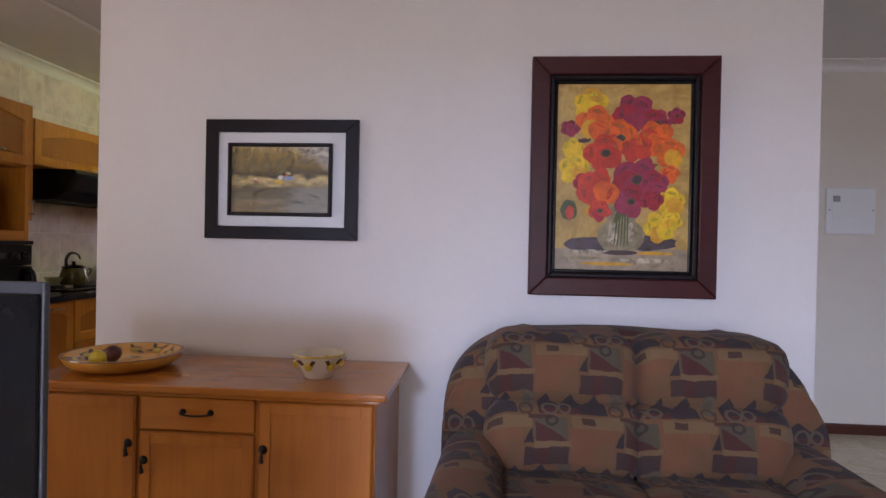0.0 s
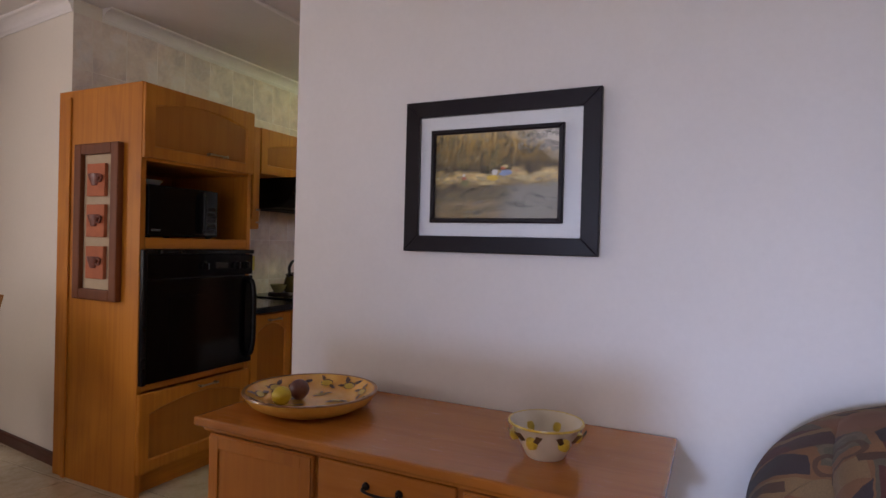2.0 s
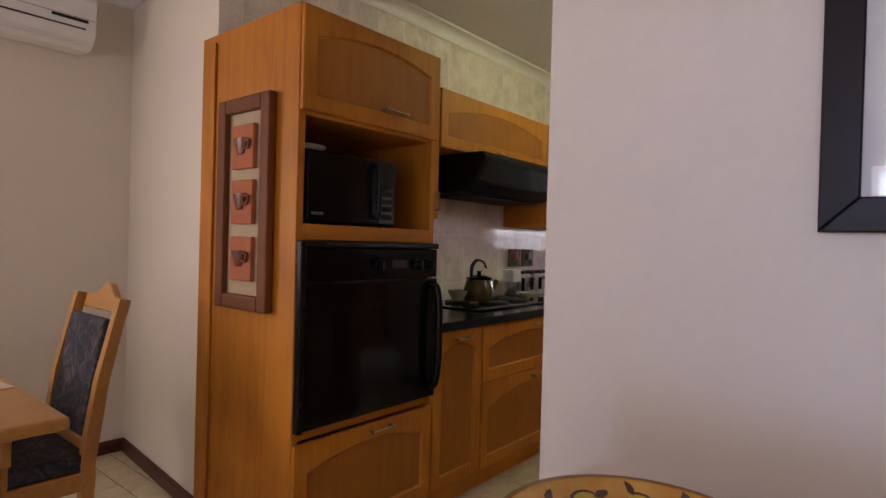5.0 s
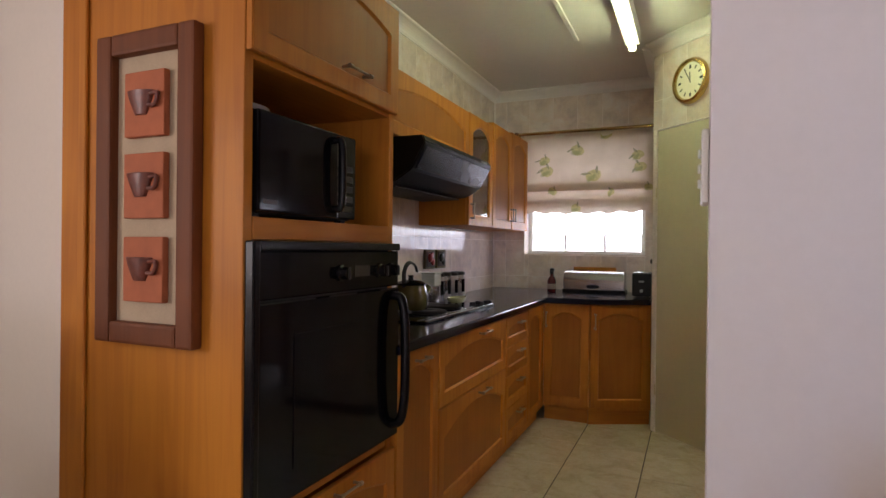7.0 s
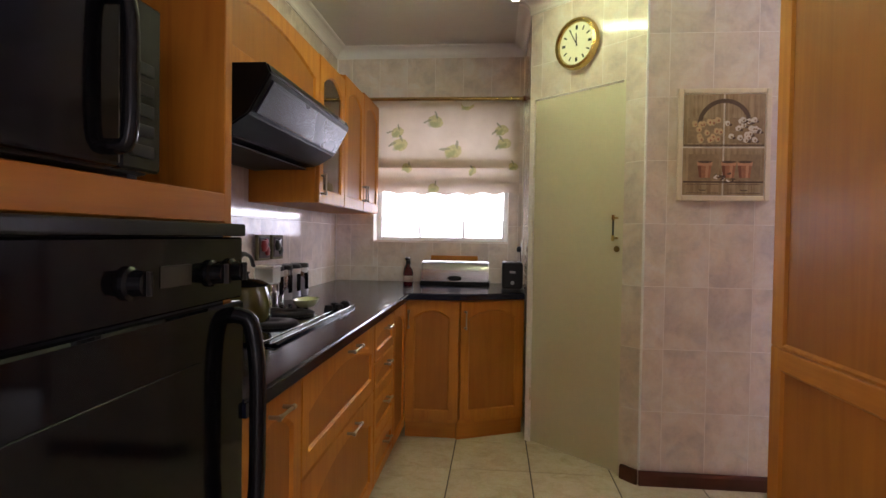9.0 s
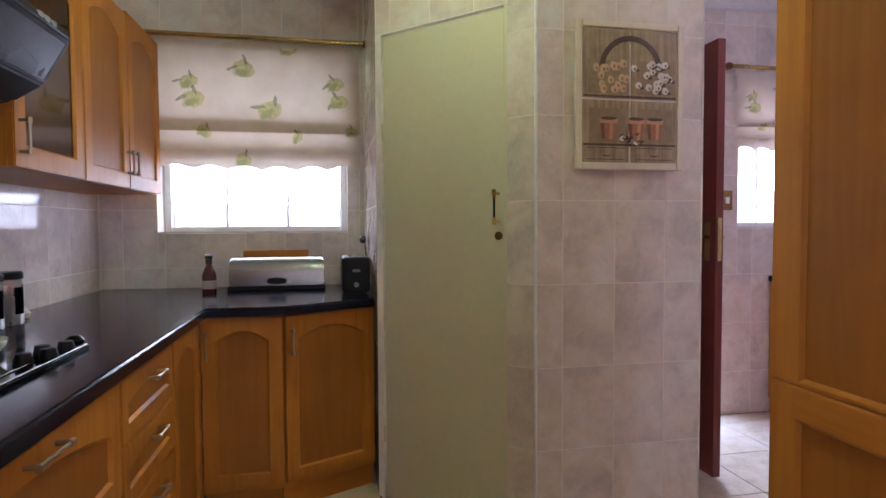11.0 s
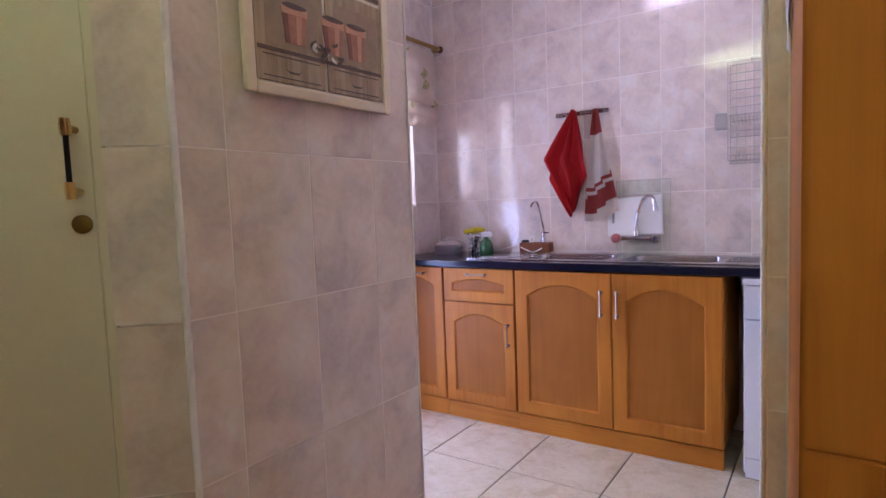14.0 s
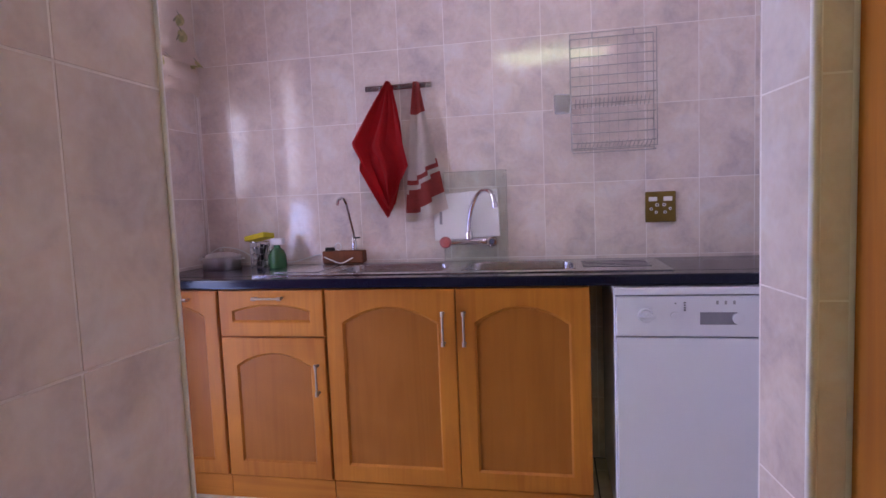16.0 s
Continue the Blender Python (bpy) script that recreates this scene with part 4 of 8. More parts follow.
# extractor hood
e = empty("extractor_hood", pose(UX, 4.42, 0, 0, 0, 90), "black canopy extractor hood with a metallic visor", "hood")
HW = 0.945
bm = bmesh.new()
prof = [(0.30, 1.733), (-0.145, 1.733), (-0.160, 1.700), (-0.088, 1.575), (0.0, 1.520), (0.30, 1.500)]
ra = [bm.verts.new((0, y, z)) for y, z in prof]
rb = [bm.verts.new((HW, y, z)) for y, z in prof]
for i in range(6):
    bm.faces.new((ra[i], ra[(i + 1) % 6], rb[(i + 1) % 6], rb[i]))
bm.faces.new(ra), bm.faces.new(rb[::-1])
bmesh.ops.recalc_face_normals(bm, faces=bm.faces)
bmesh.ops.bevel(bm, geom=list(bm.edges), offset=0.006, segments=2, affect="EDGES")
part("canopy", bm, simple("hood_black_enamel", (0.007, 0.007, 0.008), 0.35, vary=0.1, spec=0.14), e)
bm = slab([(0.03, 0), (HW - 0.03, 0), (HW - 0.03, 0.115), (0.03, 0.115)], -0.004, 0.004, 0.002)
part("visor", bm, simple("dark_metallic_visor", (0.012, 0.011, 0.014), 0.26, 0.0, spec=0.25), e, "dark metallic slanted visor", False, pose(0, -0.096, 1.583, 30, 0, 0))
for i in range(3):
    part("switch", box((HW - 0.17 + i * 0.035, -0.1575, 1.708), (HW - 0.15 + i * 0.035, -0.150, 1.722), 0.001), GREYPLASTIC, e)
part("filter", box((0.06, 0.03, 1.502), (HW - 0.06, 0.27, 1.508), 0.001), simple("grease_filter", (0.05, 0.05, 0.05), 0.6, 0.6), e, "", False)

# hob
e = empty("hob", pose(-3.36, 4.33, TOPZ, 0, 0, 0), "black electric hob with four plates and steel trim", "hob")
part("plate", box((0, 0, 0.0), (0.45, 0.94, 0.010), 0.004, 2), BLACKGLASS, e)
part("front_trim", box((0.436, 0.0, 0.0105), (0.442, 0.94, 0.014), 0.001), STEEL, e, "thin polished steel trim")
part("front_trim", box((0.400, 0.0, 0.0105), (0.404, 0.94, 0.013), 0.001), STEEL, e, "thin polished steel trim")
for i in range(4):
    part("knob", lathe([(0, 0.0105), (0.020, 0.0105), (0.020, 0.016), (0.016, 0.034), (0, 0.036)], 18, None, (0.418 if i % 2 else 0.385, 0.74 + 0.045 * i, 0)), BLACKPLASTIC, e, "", True)
for x, y, r in [(0.14, 0.20, 0.075), (0.14, 0.62, 0.09), (0.30, 0.34, 0.09), (0.27, 0.60, 0.095)]:
    bm = lathe([(0, 0.0105), (r, 0.0105), (r, 0.020), (r * 0.93, 0.024), (r * 0.3, 0.024), (r * 0.25, 0.021), (0, 0.021)], 32, None, (x, y, 0))
    part("hotplate", bm, BLACKPLASTIC, e, "", True)

# kettle
e = empty("kettle", pose(-3.15, 4.64, TOPZ + 0.026), "olive green enamel kettle on the hob", "kettle")
OLIVE = simple("olive_enamel", (0.085, 0.075, 0.020), 0.22, vary=0.35, scale=20, coat=0.5)
part("body", lathe([(0, 0), (0.082, 0), (0.092, 0.02), (0.090, 0.07), (0.078, 0.11), (0.070, 0.125), (0.0, 0.126)], 30), OLIVE, e, "", True)
part("lid", lathe([(0.078, 0.124), (0.080, 0.132), (0.05, 0.145), (0.014, 0.150), (0.012, 0.165), (0.018, 0.172), (0.0, 0.176)], 24), BLACK, e, "", True)
part("spout", sweep(arc([(0.02, 0.075, 0.05), (0.03, 0.115, 0.08), (0.035, 0.135, 0.115)]), [0.02] * 7 + [0.016] * 5 + [0.013], 10), OLIVE, e, "", True)
part("handle", sweep(arc([(0, -0.07, 0.115), (0, -0.075, 0.19), (0, -0.03, 0.235), (0, 0.04, 0.225), (0, 0.07, 0.19)]), 0.011, 8, flat=0.6), BLACKPLASTIC, e, "black curved handle", True)

# canisters
CANSTEEL = simple("canister_steel", (0.72, 0.71, 0.70), 0.26, 0.9, 0.05)
e = empty("canister", pose(-3.36, 5.42, TOPZ), "steel kitchen canister with black lid and window", "canister", "canisters")
part("body", lathe([(0, 0), (0.048, 0), (0.050, 0.004), (0.050, 0.150), (0.047, 0.152), (0, 0.152)], 24), CANSTEEL, e, "", True)
part("lid", lathe([(0.0, 0.176), (0.045, 0.176), (0.051, 0.170), (0.051, 0.1525), (0, 0.1525)], 24), BLACKPLASTIC, e, "", True)
bm = bmesh.new()
vs = []
for z in (0.035, 0.125):
    vs.append([bm.verts.new((0.0515 * math.cos(a), 0.0515 * math.sin(a), z)) for a in [radians(k) for k in range(-35, 6, 10)]])
for i in range(4):
    bm.faces.new((vs[0][i], vs[0][i + 1], vs[1][i + 1], vs[1][i]))
part("window", bm, BLACKGLASS, e, "dark see-through strip", True)
for i in range(1, 4):
    copy_thing(e, pose(-3.36 + 0.004 * i, 5.42 + 0.112 * i, TOPZ, 0, 0, 0))
e = empty("storage_jar", pose(-3.33, 5.28, TOPZ), "steel jar with clear plastic tub stacked on top", "jar")
part("body", lathe([(0, 0), (0.046, 0), (0.048, 0.006), (0.048, 0.10), (0, 0.102)], 24), STEEL, e, "", True)
part("tub", box((-0.045, -0.05, 0.103), (0.045, 0.05, 0.175), 0.008, 2), glass("milky_plastic", (0.85, 0.87, 0.86), 0.4), e, "clear plastic tub")
part("tub_lid", box((-0.048, -0.053, 0.1755), (0.048, 0.053, 0.186), 0.003), WHITEPLASTIC, e)

# fruit plaques on the wall
PLQ = simple("olive_plaque", (0.13, 0.11, 0.04), 0.6, vary=0.3, scale=30)
FR1, FR2 = simple("red_fruit", (0.28, 0.025, 0.022), 0.35, vary=0.2), simple("dark_green_fruit", (0.03, 0.04, 0.025), 0.35, vary=0.2)
for y, m_ in ((5.485, FR1), (5.665, FR2)):
    e = empty("wall_plaque", pose(KX + 0.0085, y, 1.131, 0, 0, 90), "small square wall plaque with moulded fruit", "plaque", "fruit plaques")
    part("board", box((-0.075, -0.018, -0.064), (0.075, 0, 0.064), 0.003), PLQ, e)
    part("border", box((-0.062, -0.022, -0.052), (0.062, -0.0175, 0.052), 0.002), simple("plaque_centre", (0.06, 0.035, 0.025), 0.6), e)
    for x, z, r in ((-0.015, 0.01, 0.034), (0.025, -0.018, 0.026), (0.012, 0.028, 0.020)):
        part("fruit", lathe([(0, -r), (r * 0.6, -r * 0.8), (r, 0), (r * 0.7, r * 0.75), (0, r * 0.85)], 14, None, (x, -0.024, z), (1, 0.5)), m_, e, "", True)

# yellow paper note stuck on the tiles beside the wall cabinet
e = empty("paper_note", pose(KX + 0.0025, 4.48, 1.10, 0, 0, 90), "small yellow paper note stuck on the tiled wall", "note", "")
part("sheet", box((-0.045, -0.0012, -0.055), (0.045, 0.0, 0.055), 0.0003), simple("yellow_note_paper", (0.62, 0.50, 0.10), 0.8, vary=0.08), e)
for i in range(4):
    part("text_line", box((-0.034, -0.0016, -0.032 + 0.020 * i), (0.030 - 0.008 * (i % 2), -0.0013, -0.028 + 0.020 * i)), GREYPLASTIC, e)

# sauce dish on the hob and small things
e = empty("sauce_dish", pose(-3.08, 5.09, TOPZ + 0.025), "pale green leaf-shaped spoon dish on the hob", "dish")
part("dish", lathe([(0, 0), (0.05, 0.0), (0.075, 0.018), (0.080, 0.032), (0.074, 0.032), (0.05, 0.010), (0, 0.006)], 26, None, (0, 0, 0), (0.62, 1.15)), simple("pale_green_ceramic", (0.42, 0.44, 0.24), 0.25, coat=0.4), e, "", True)
tagged(obj("bowl", lathe([(0, 0), (0.028, 0), (0.032, 0.006), (0.052, 0.034), (0.062, 0.060), (0.058, 0.060), (0.046, 0.034), (0.024, 0.010), (0, 0.008)], 26), simple("pale_green_ceramic", (0.42, 0.44, 0.24), 0.25, coat=0.4), None, "", True, pose(-3.22, 4.53, TOPZ + 0.0245)), "small pale green ceramic bowl on the hob", "bowl")
tagged(obj("bottle_cap", lathe([(0, 0), (0.022, 0), (0.026, 0.012), (0.014, 0.024), (0, 0.026)], 16), BLACK, None, "", True, pose(-2.975, 5.335, TOPZ)), "small black lid on the worktop", "lid")
tagged(obj("garlic", lathe([(0, 0), (0.022, 0.004), (0.028, 0.018), (0.014, 0.034), (0.004, 0.05), (0, 0.05)], 14), simple("garlic_skin", (0.68, 0.62, 0.55), 0.7, bumps=0.2), None, "", True, pose(-3.36, 5.88, TOPZ)), "whole garlic bulb on the worktop", "garlic")

# bread bin with board behind, bottle, toaster
e = empty("bread_bin", pose(-2.79, 6.60, TOPZ), "brushed steel roll-top bread bin", "bread bin")
bm = bmesh.new()
prof = [(0.0, 0.025)] + [(0.075 - 0.075 * math.cos(radians(a)), 0.085 + 0.080 * math.sin(radians(a))) for a in range(0, 91, 10)] + [(0.20, 0.165), (0.20, 0.025)]
ra = [bm.verts.new((0.008, y, z)) for y, z in prof]
rb = [bm.verts.new((0.472, y, z)) for y, z in prof]
k = len(prof)
for i in range(k):
    bm.faces.new((ra[i], ra[(i + 1) % k], rb[(i + 1) % k], rb[i]))
bm.faces.new(ra), bm.faces.new(rb[::-1])
bmesh.ops.recalc_face_normals(bm, faces=bm.faces)
bmesh.ops.bevel(bm, geom=[ed for ed in bm.edges if len({round(v.co.x, 3) for v in ed.verts}) == 1], offset=0.008, segments=2, affect="EDGES")
part("body", bm, STEEL, e, "", True)
part("base", box((0.0, 0.004, 0), (0.48, 0.20, 0.024), 0.004), BLACKPLASTIC, e)
part("handle", lathe([(0, 0), (0.05, 0.0), (0.05, 0.010), (0.03, 0.018), (0, 0.018)], 20, None, (0, 0, 0), (1, 0.35)), BLACKPLASTIC, e, "", True, pose(0.24, -0.001, 0.048, 90, 0, 0))
tagged(obj("cutting_board", box((-2.74, 6.812, TOPZ), (-2.40, 6.830, 1.062), 0.004), OAK_H), "wooden cutting board standing behind the bread bin", "board")
e = empty("sauce_bottle", pose(-2.865, 6.56, TOPZ), "dark red sauce bottle with black cap", "bottle")
DRED = simple("dark_red_bottle", (0.09, 0.012, 0.014), 0.15, coat=0.5)
part("bottle", lathe([(0, 0), (0.032, 0), (0.034, 0.01), (0.034, 0.085), (0.028, 0.105), (0.013, 0.125), (0.012, 0.140), (0, 0.140)], 20), DRED, e, "", True)
part("cap", lathe([(0.0, 0.141), (0.016, 0.141), (0.016, 0.165), (0, 0.166)], 16), BLACKPLASTIC, e, "", True)
part("label", lathe([(0.0347, 0.022), (0.0350, 0.023), (0.0350, 0.062), (0.0347, 0.063)], 20), simple("bottle_label", (0.45, 0.36, 0.30), 0.6, vary=0.3, scale=120), e, "paper label", True)
e = empty("sauce_bottle", pose(-2.885, 6.66, TOPZ), "small dark bottle with black pourer", "bottle")
part("bottle", lathe([(0, 0), (0.026, 0), (0.027, 0.10), (0.012, 0.135), (0.011, 0.16), (0, 0.16)], 18), BLACKGLASS, e, "", True)
part("pourer", lathe([(0.0, 0.161), (0.018, 0.161), (0.020, 0.178), (0.010, 0.185), (0, 0.185)], 16), BLACKPLASTIC, e, "", True)
e = empty("toaster", pose(-2.165, 6.42, TOPZ, 0, 0, 0), "black two-slot toaster beside the pantry wall", "toaster")
part("body", box((-0.065, -0.13, 0.010), (0.065, 0.13, 0.178), 0.018, 3), BLACKPLASTIC, e)
for x in (-0.024, 0.024):
    part("slot", box((x - 0.012, -0.09, 0.1775), (x + 0.012, 0.09, 0.1795)), STEEL, e)
part("lever", box((-0.018, -0.148, 0.11), (0.018, -0.1305, 0.122), 0.002), GREYPLASTIC, e)
part("dial", lathe([(0, 0), (0.012, 0), (0.012, 0.010), (0, 0.011)], 14), GREYPLASTIC, e, "", True, pose(0, -0.13, 0.05, 90, 0, 0))
part("cord", sweep(arc([(0.03, 0.128, 0.03), (0.05, 0.16, 0.015), (0.066, 0.20, 0.10), (0.064, 0.22, 0.22), (0.064, 0.23, 0.27)]), 0.0035, 6), BLACKPLASTIC, e, "", True)
e = empty("wall_socket", pose(-2.0835 - 0.008, 6.64, 1.13, 0, 0, -90), "white wall socket with a black plug", "socket")
part("plate", box((-0.05, -0.008, -0.05), (0.05, 0, 0.05), 0.002), WHITEPLASTIC, e)
part("plug", lathe([(0, 0), (0.020, 0), (0.020, 0.022), (0.012, 0.03), (0, 0.03)], 14), BLACKPLASTIC, e, "", True, pose(0.0, -0.0085, -0.01, 90, 0, 0))

# clock on the angled wall above the door
e = empty("wall_clock", pose(-1.846, 5.852, 2.245, 0, 0, -45), "round brass-rimmed wall clock with roman dial", "clock")
part("case", lathe([(0, 0), (0.138, 0), (0.140, 0.012), (0.132, 0.030), (0.118, 0.034), (0.112, 0.026), (0.112, 0.010), (0, 0.010)], 48), BRASS, e, "polished brass rim", True, pose(0, -0.006, 0, 90, 0, 0))
dial = part("dial", lathe([(0, 0.0105), (0.1115, 0.0105), (0.1115, 0.014), (0, 0.014)], 48), simple("ivory_dial", (0.74, 0.70, 0.58), 0.5, vary=0.03), e, "", False, pose(0, -0.006, 0, 90, 0, 0))
for i in range(12):
    a = radians(30 * i)
    bm = box((-0.004 if i % 3 else -0.007, 0.074, 0.0142), (0.004 if i % 3 else 0.007, 0.096, 0.0152))
    part("numeral", bm, BLACKPLASTIC, dial, "", False, pose(0, 0, 0, 0, 0, -30 * i))
part("hour_hand", box((-0.0035, -0.012, 0.0155), (0.0035, 0.055, 0.0165)), BLACKPLASTIC, dial, "", False, pose(0, 0, 0, 0, 0, 3))
part("minute_hand", box((-0.0025, -0.015, 0.0168), (0.0025, 0.082, 0.0178)), BLACKPLASTIC, dial, "", False, pose(0, 0, 0, 0, 0, 30))

# cream wooden picture tiles on the pantry wall
e = empty("tile_picture", pose(-1.414, 5.552, 1.390), "cream-framed tile picture of a dresser with pots and a basket", "picture")
CREAMFR = simple("cream_moulding", (0.74, 0.65, 0.50), 0.4, vary=0.08)
PW, PH = 0.427, 0.534
for lo, hi in [((0, -0.014, 0), (0.024, 0, PH)), ((PW - 0.024, -0.014, 0), (PW, 0, PH)), ((0.0245, -0.014, 0), (PW - 0.0245, 0, 0.024)), ((0.0245, -0.014, PH - 0.024), (PW - 0.0245, 0, PH))]:
    part("border", box(lo, hi, 0.005, 2), CREAMFR, e)
part("joint", box((0.024, -0.0065, 0.024), (PW - 0.024, -0.001, PH - 0.024)), simple("picture_joint", (0.74, 0.69, 0.60), 0.7), e)


def painted_planks():
    m, t, n, b = nodes_of("painted_dresser_boards")
    v = mapped(t, (1, 1, 1))
    g = noise_tex(t, mapped(t, (70, 1, 4)), 1.0, 3)
    f = noise_tex(t, v, 22, 4)
    c = ramp(t, g, [(0.35, (0.26, 0.185, 0.11)), (0.6, (0.48, 0.37, 0.24))])
    c = mix(t, 0.35, c, ramp(t, f, [(0.3, (0.24, 0.17, 0.10)), (0.7, (0.52, 0.42, 0.28))]))
    link(t, c, b.inputs["Base Color"])
    b.inputs["Roughness"].default_value = 0.25
    return m


PLANK = painted_planks()
mx, mz = PW / 2, 0.255
quads = [((0.027, mx - 0.004), (0.027, mz - 0.004)), ((mx + 0.004, PW - 0.027), (0.027, mz - 0.004)), ((0.027, mx - 0.004), (mz + 0.004, PH - 0.027)), ((mx + 0.004, PW - 0.027), (mz + 0.004, PH - 0.027))]
for (a, b), (c, d) in quads:
    part("tile", box((a, -0.010, c), (b, -0.0068, d), 0.001), PLANK, e)


def spot(parent, outline_pts, y, mat, name):
    bm = bmesh.new()
    bm.faces.new([bm.verts.new((px, y, pz)) for px, pz in outline_pts])
    r = bmesh.ops.extrude_face_region(bm, geom=list(bm.faces))
    bmesh.ops.translate(bm, verts=[v for v in r["geom"] if isinstance(v, bmesh.types.BMVert)], vec=(0, 0.0008, 0))
    bmesh.ops.recalc_face_normals(bm, faces=bm.faces)
    return part(name, bm, mat, parent)


def blob(cx, cz, rx, rz, n=12, wob=0.15, seed=0, tilt=0.0):
    r = random.Random(seed)
    out = []
    for i in range(n):
        a = 2 * math.pi * i / n
        k = 1 + r.uniform(-wob, wob)
        x, z = rx * k * math.cos(a), rz * k * math.sin(a)
        out.append((cx + x * math.cos(tilt) - z * math.sin(tilt), cz + x * math.sin(tilt) + z * math.cos(tilt)))
    return out


POT = simple("painted_pot", (0.36, 0.15, 0.08), 0.4, vary=0.3, scale=60)
DKB = simple("painted_dark_brown", (0.09, 0.055, 0.035), 0.4, vary=0.3)
PALEB = simple("painted_pale_blossom", (0.74, 0.71, 0.66), 0.4, vary=0.2)
PEAR = simple("painted_pear", (0.60, 0.44, 0.24), 0.4, vary=0.25)
POTLIT, POTDARK = simple("painted_pot_light", (0.56, 0.29, 0.17), 0.4, vary=0.2, scale=60), simple("painted_pot_dark", (0.20, 0.075, 0.04), 0.4, vary=0.2, scale=60)
for cx in (0.128, 0.238, 0.312):
    for a, b, k in ((-1.0, -0.55, POTDARK), (-0.55, 0.15, POT), (0.15, 0.60, POTLIT), (0.60, 1.0, POT)):
        spot(e, [(cx + 0.032 * a, 0.168), (cx + 0.032 * b, 0.168), (cx + 0.025 * b, 0.110), (cx + 0.025 * a, 0.110)], -0.0112, k, "painted_pot")
    spot(e, [(cx - 0.035, 0.184), (cx + 0.035, 0.184), (cx + 0.034, 0.168), (cx - 0.034, 0.168)], -0.0120, POTLIT, "painted_pot_rim")
    spot(e, blob(cx, 0.185, 0.032, 0.006, 14, 0.05, 2), -0.0124, DKB, "painted_pot_mouth")
for i in range(14):
    r_ = random.Random(60 + i)
    spot(e, blob(0.215 + r_.uniform(-0.045, 0.05), 0.112 + r_.uniform(-0.02, 0.02), 0.011, 0.004, 8, 0.2, i, r_.uniform(-0.8, 0.8)), -0.0126 - 0.0001 * i, DKB if i % 3 else PALEB, "painted_twig")
spot(e, [(0.03, 0.094), (PW - 0.03, 0.094), (PW - 0.03, 0.086), (0.03, 0.086)], -0.0112, DKB, "painted_shelf")
spot(e, [(0.03, 0.262), (PW - 0.03, 0.262), (PW - 0.03, 0.268), (0.03, 0.268)], -0.0112, DKB, "painted_shelf")
for cx in (0.12, 0.31):
    spot(e, [(cx - 0.02, 0.056), (cx - 0.012, 0.048), (cx + 0.012, 0.048), (cx + 0.02, 0.056), (cx + 0.012, 0.052), (cx - 0.012, 0.052)], -0.0112, DKB, "painted_handle")
ring = [(0.215 + 0.125 * math.cos(radians(a)), 0.36 + 0.125 * math.sin(radians(a))) for a in range(0, 181, 12)]
ring += [(0.215 + 0.105 * math.cos(radians(a)), 0.36 + 0.105 * math.sin(radians(a))) for a in range(180, -1, -12)]
spot(e, ring, -0.0112, DKB, "painted_basket_handle")
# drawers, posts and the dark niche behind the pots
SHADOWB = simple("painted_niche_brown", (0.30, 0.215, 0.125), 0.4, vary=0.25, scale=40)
for x0, x1 in ((0.031, mx - 0.008), (mx + 0.008, PW - 0.031)):
    spot(e, [(x0 + 0.022, 0.098), (x1 - 0.012, 0.098), (x1 - 0.012, 0.222), (x0 + 0.022, 0.222)], -0.01045, SHADOWB, "painted_niche")
    for za, zb in ((0.036, 0.0385), (0.0775, 0.080)):
        spot(e, [(x0 + 0.012, za), (x1 - 0.012, za), (x1 - 0.012, zb), (x0 + 0.012, zb)], -0.0112, DKB, "painted_drawer_line")
    spot(e, [(x0 + 0.016, 0.275), (x1 - 0.010, 0.275), (x1 - 0.010, 0.395), (x0 + 0.016, 0.395)], -0.01045, SHADOWB, "painted_niche")
rr = random.Random(3)
for i in range(44):
    left = i % 2 == 0
    cx = rr.uniform(0.065, 0.20) if left else rr.uniform(0.225, 0.37)
    cz = rr.uniform(0.285, 0.385)
    spot(e, blob(cx, cz, 0.013, 0.015 if left else 0.013, 9, 0.12, i), -0.0115 - 0.0001 * i, PEAR if left else PALEB, "painted_blossom")
    spot(e, blob(cx + 0.003, cz - 0.003, 0.005, 0.006, 7, 0.2, i + 50), -0.0119 - 0.0001 * i, POT if left else SHADOWB, "painted_heart")
    if i % 2:
        spot(e, blob(cx + 0.014, cz - 0.008, 0.009, 0.006, 7, 0.2, i + 90), -0.0112 - 0.0001 * i, DKB, "painted_leaf")

# tall broom cupboard with panelled doors, facing west; north side towards the scullery
CUX, CUY0, CUY1 = -1.353, 3.353, 4.656
e = unit("tall_cupboard", pose(CUX, CUY1, 0, 0, 0, -90), "tall honey oak cupboard with arched panel doors", "cupboard", "")
CW, CD = CUY1 - CUY0, 0.685
part("side_panel", prism([(0, 0.0), (0.018, 0.0), (0.018, CD), (-0.045, CD)], 0, 2.30), OAK, e)
part("body", box((0.019, 0.001, 0.09), (CW, CD, 2.299), 0.002), OAK, e)
part("plinth", box((0.02, 0.04, 0), (CW, 0.055, 0.089)), OAK_H, e)
half = CW / 2
part("mid_rail", box((0.076, -0.034, 0.800), (CW - 0.004, -0.0205, 0.866), 0.011, 3), OAK_H, e, "raised rounded oak rail")
for a, b in ((0.004, half - 0.003), (half + 0.003, CW - 0.004)):
    framed_front(e, a, b, 0.866, 2.29, True, 0.075, 0.10, "door", None, None, 0.008)
    framed_front(e, a, b, 0.10, 0.865, False, 0.070, 0.0, "door")
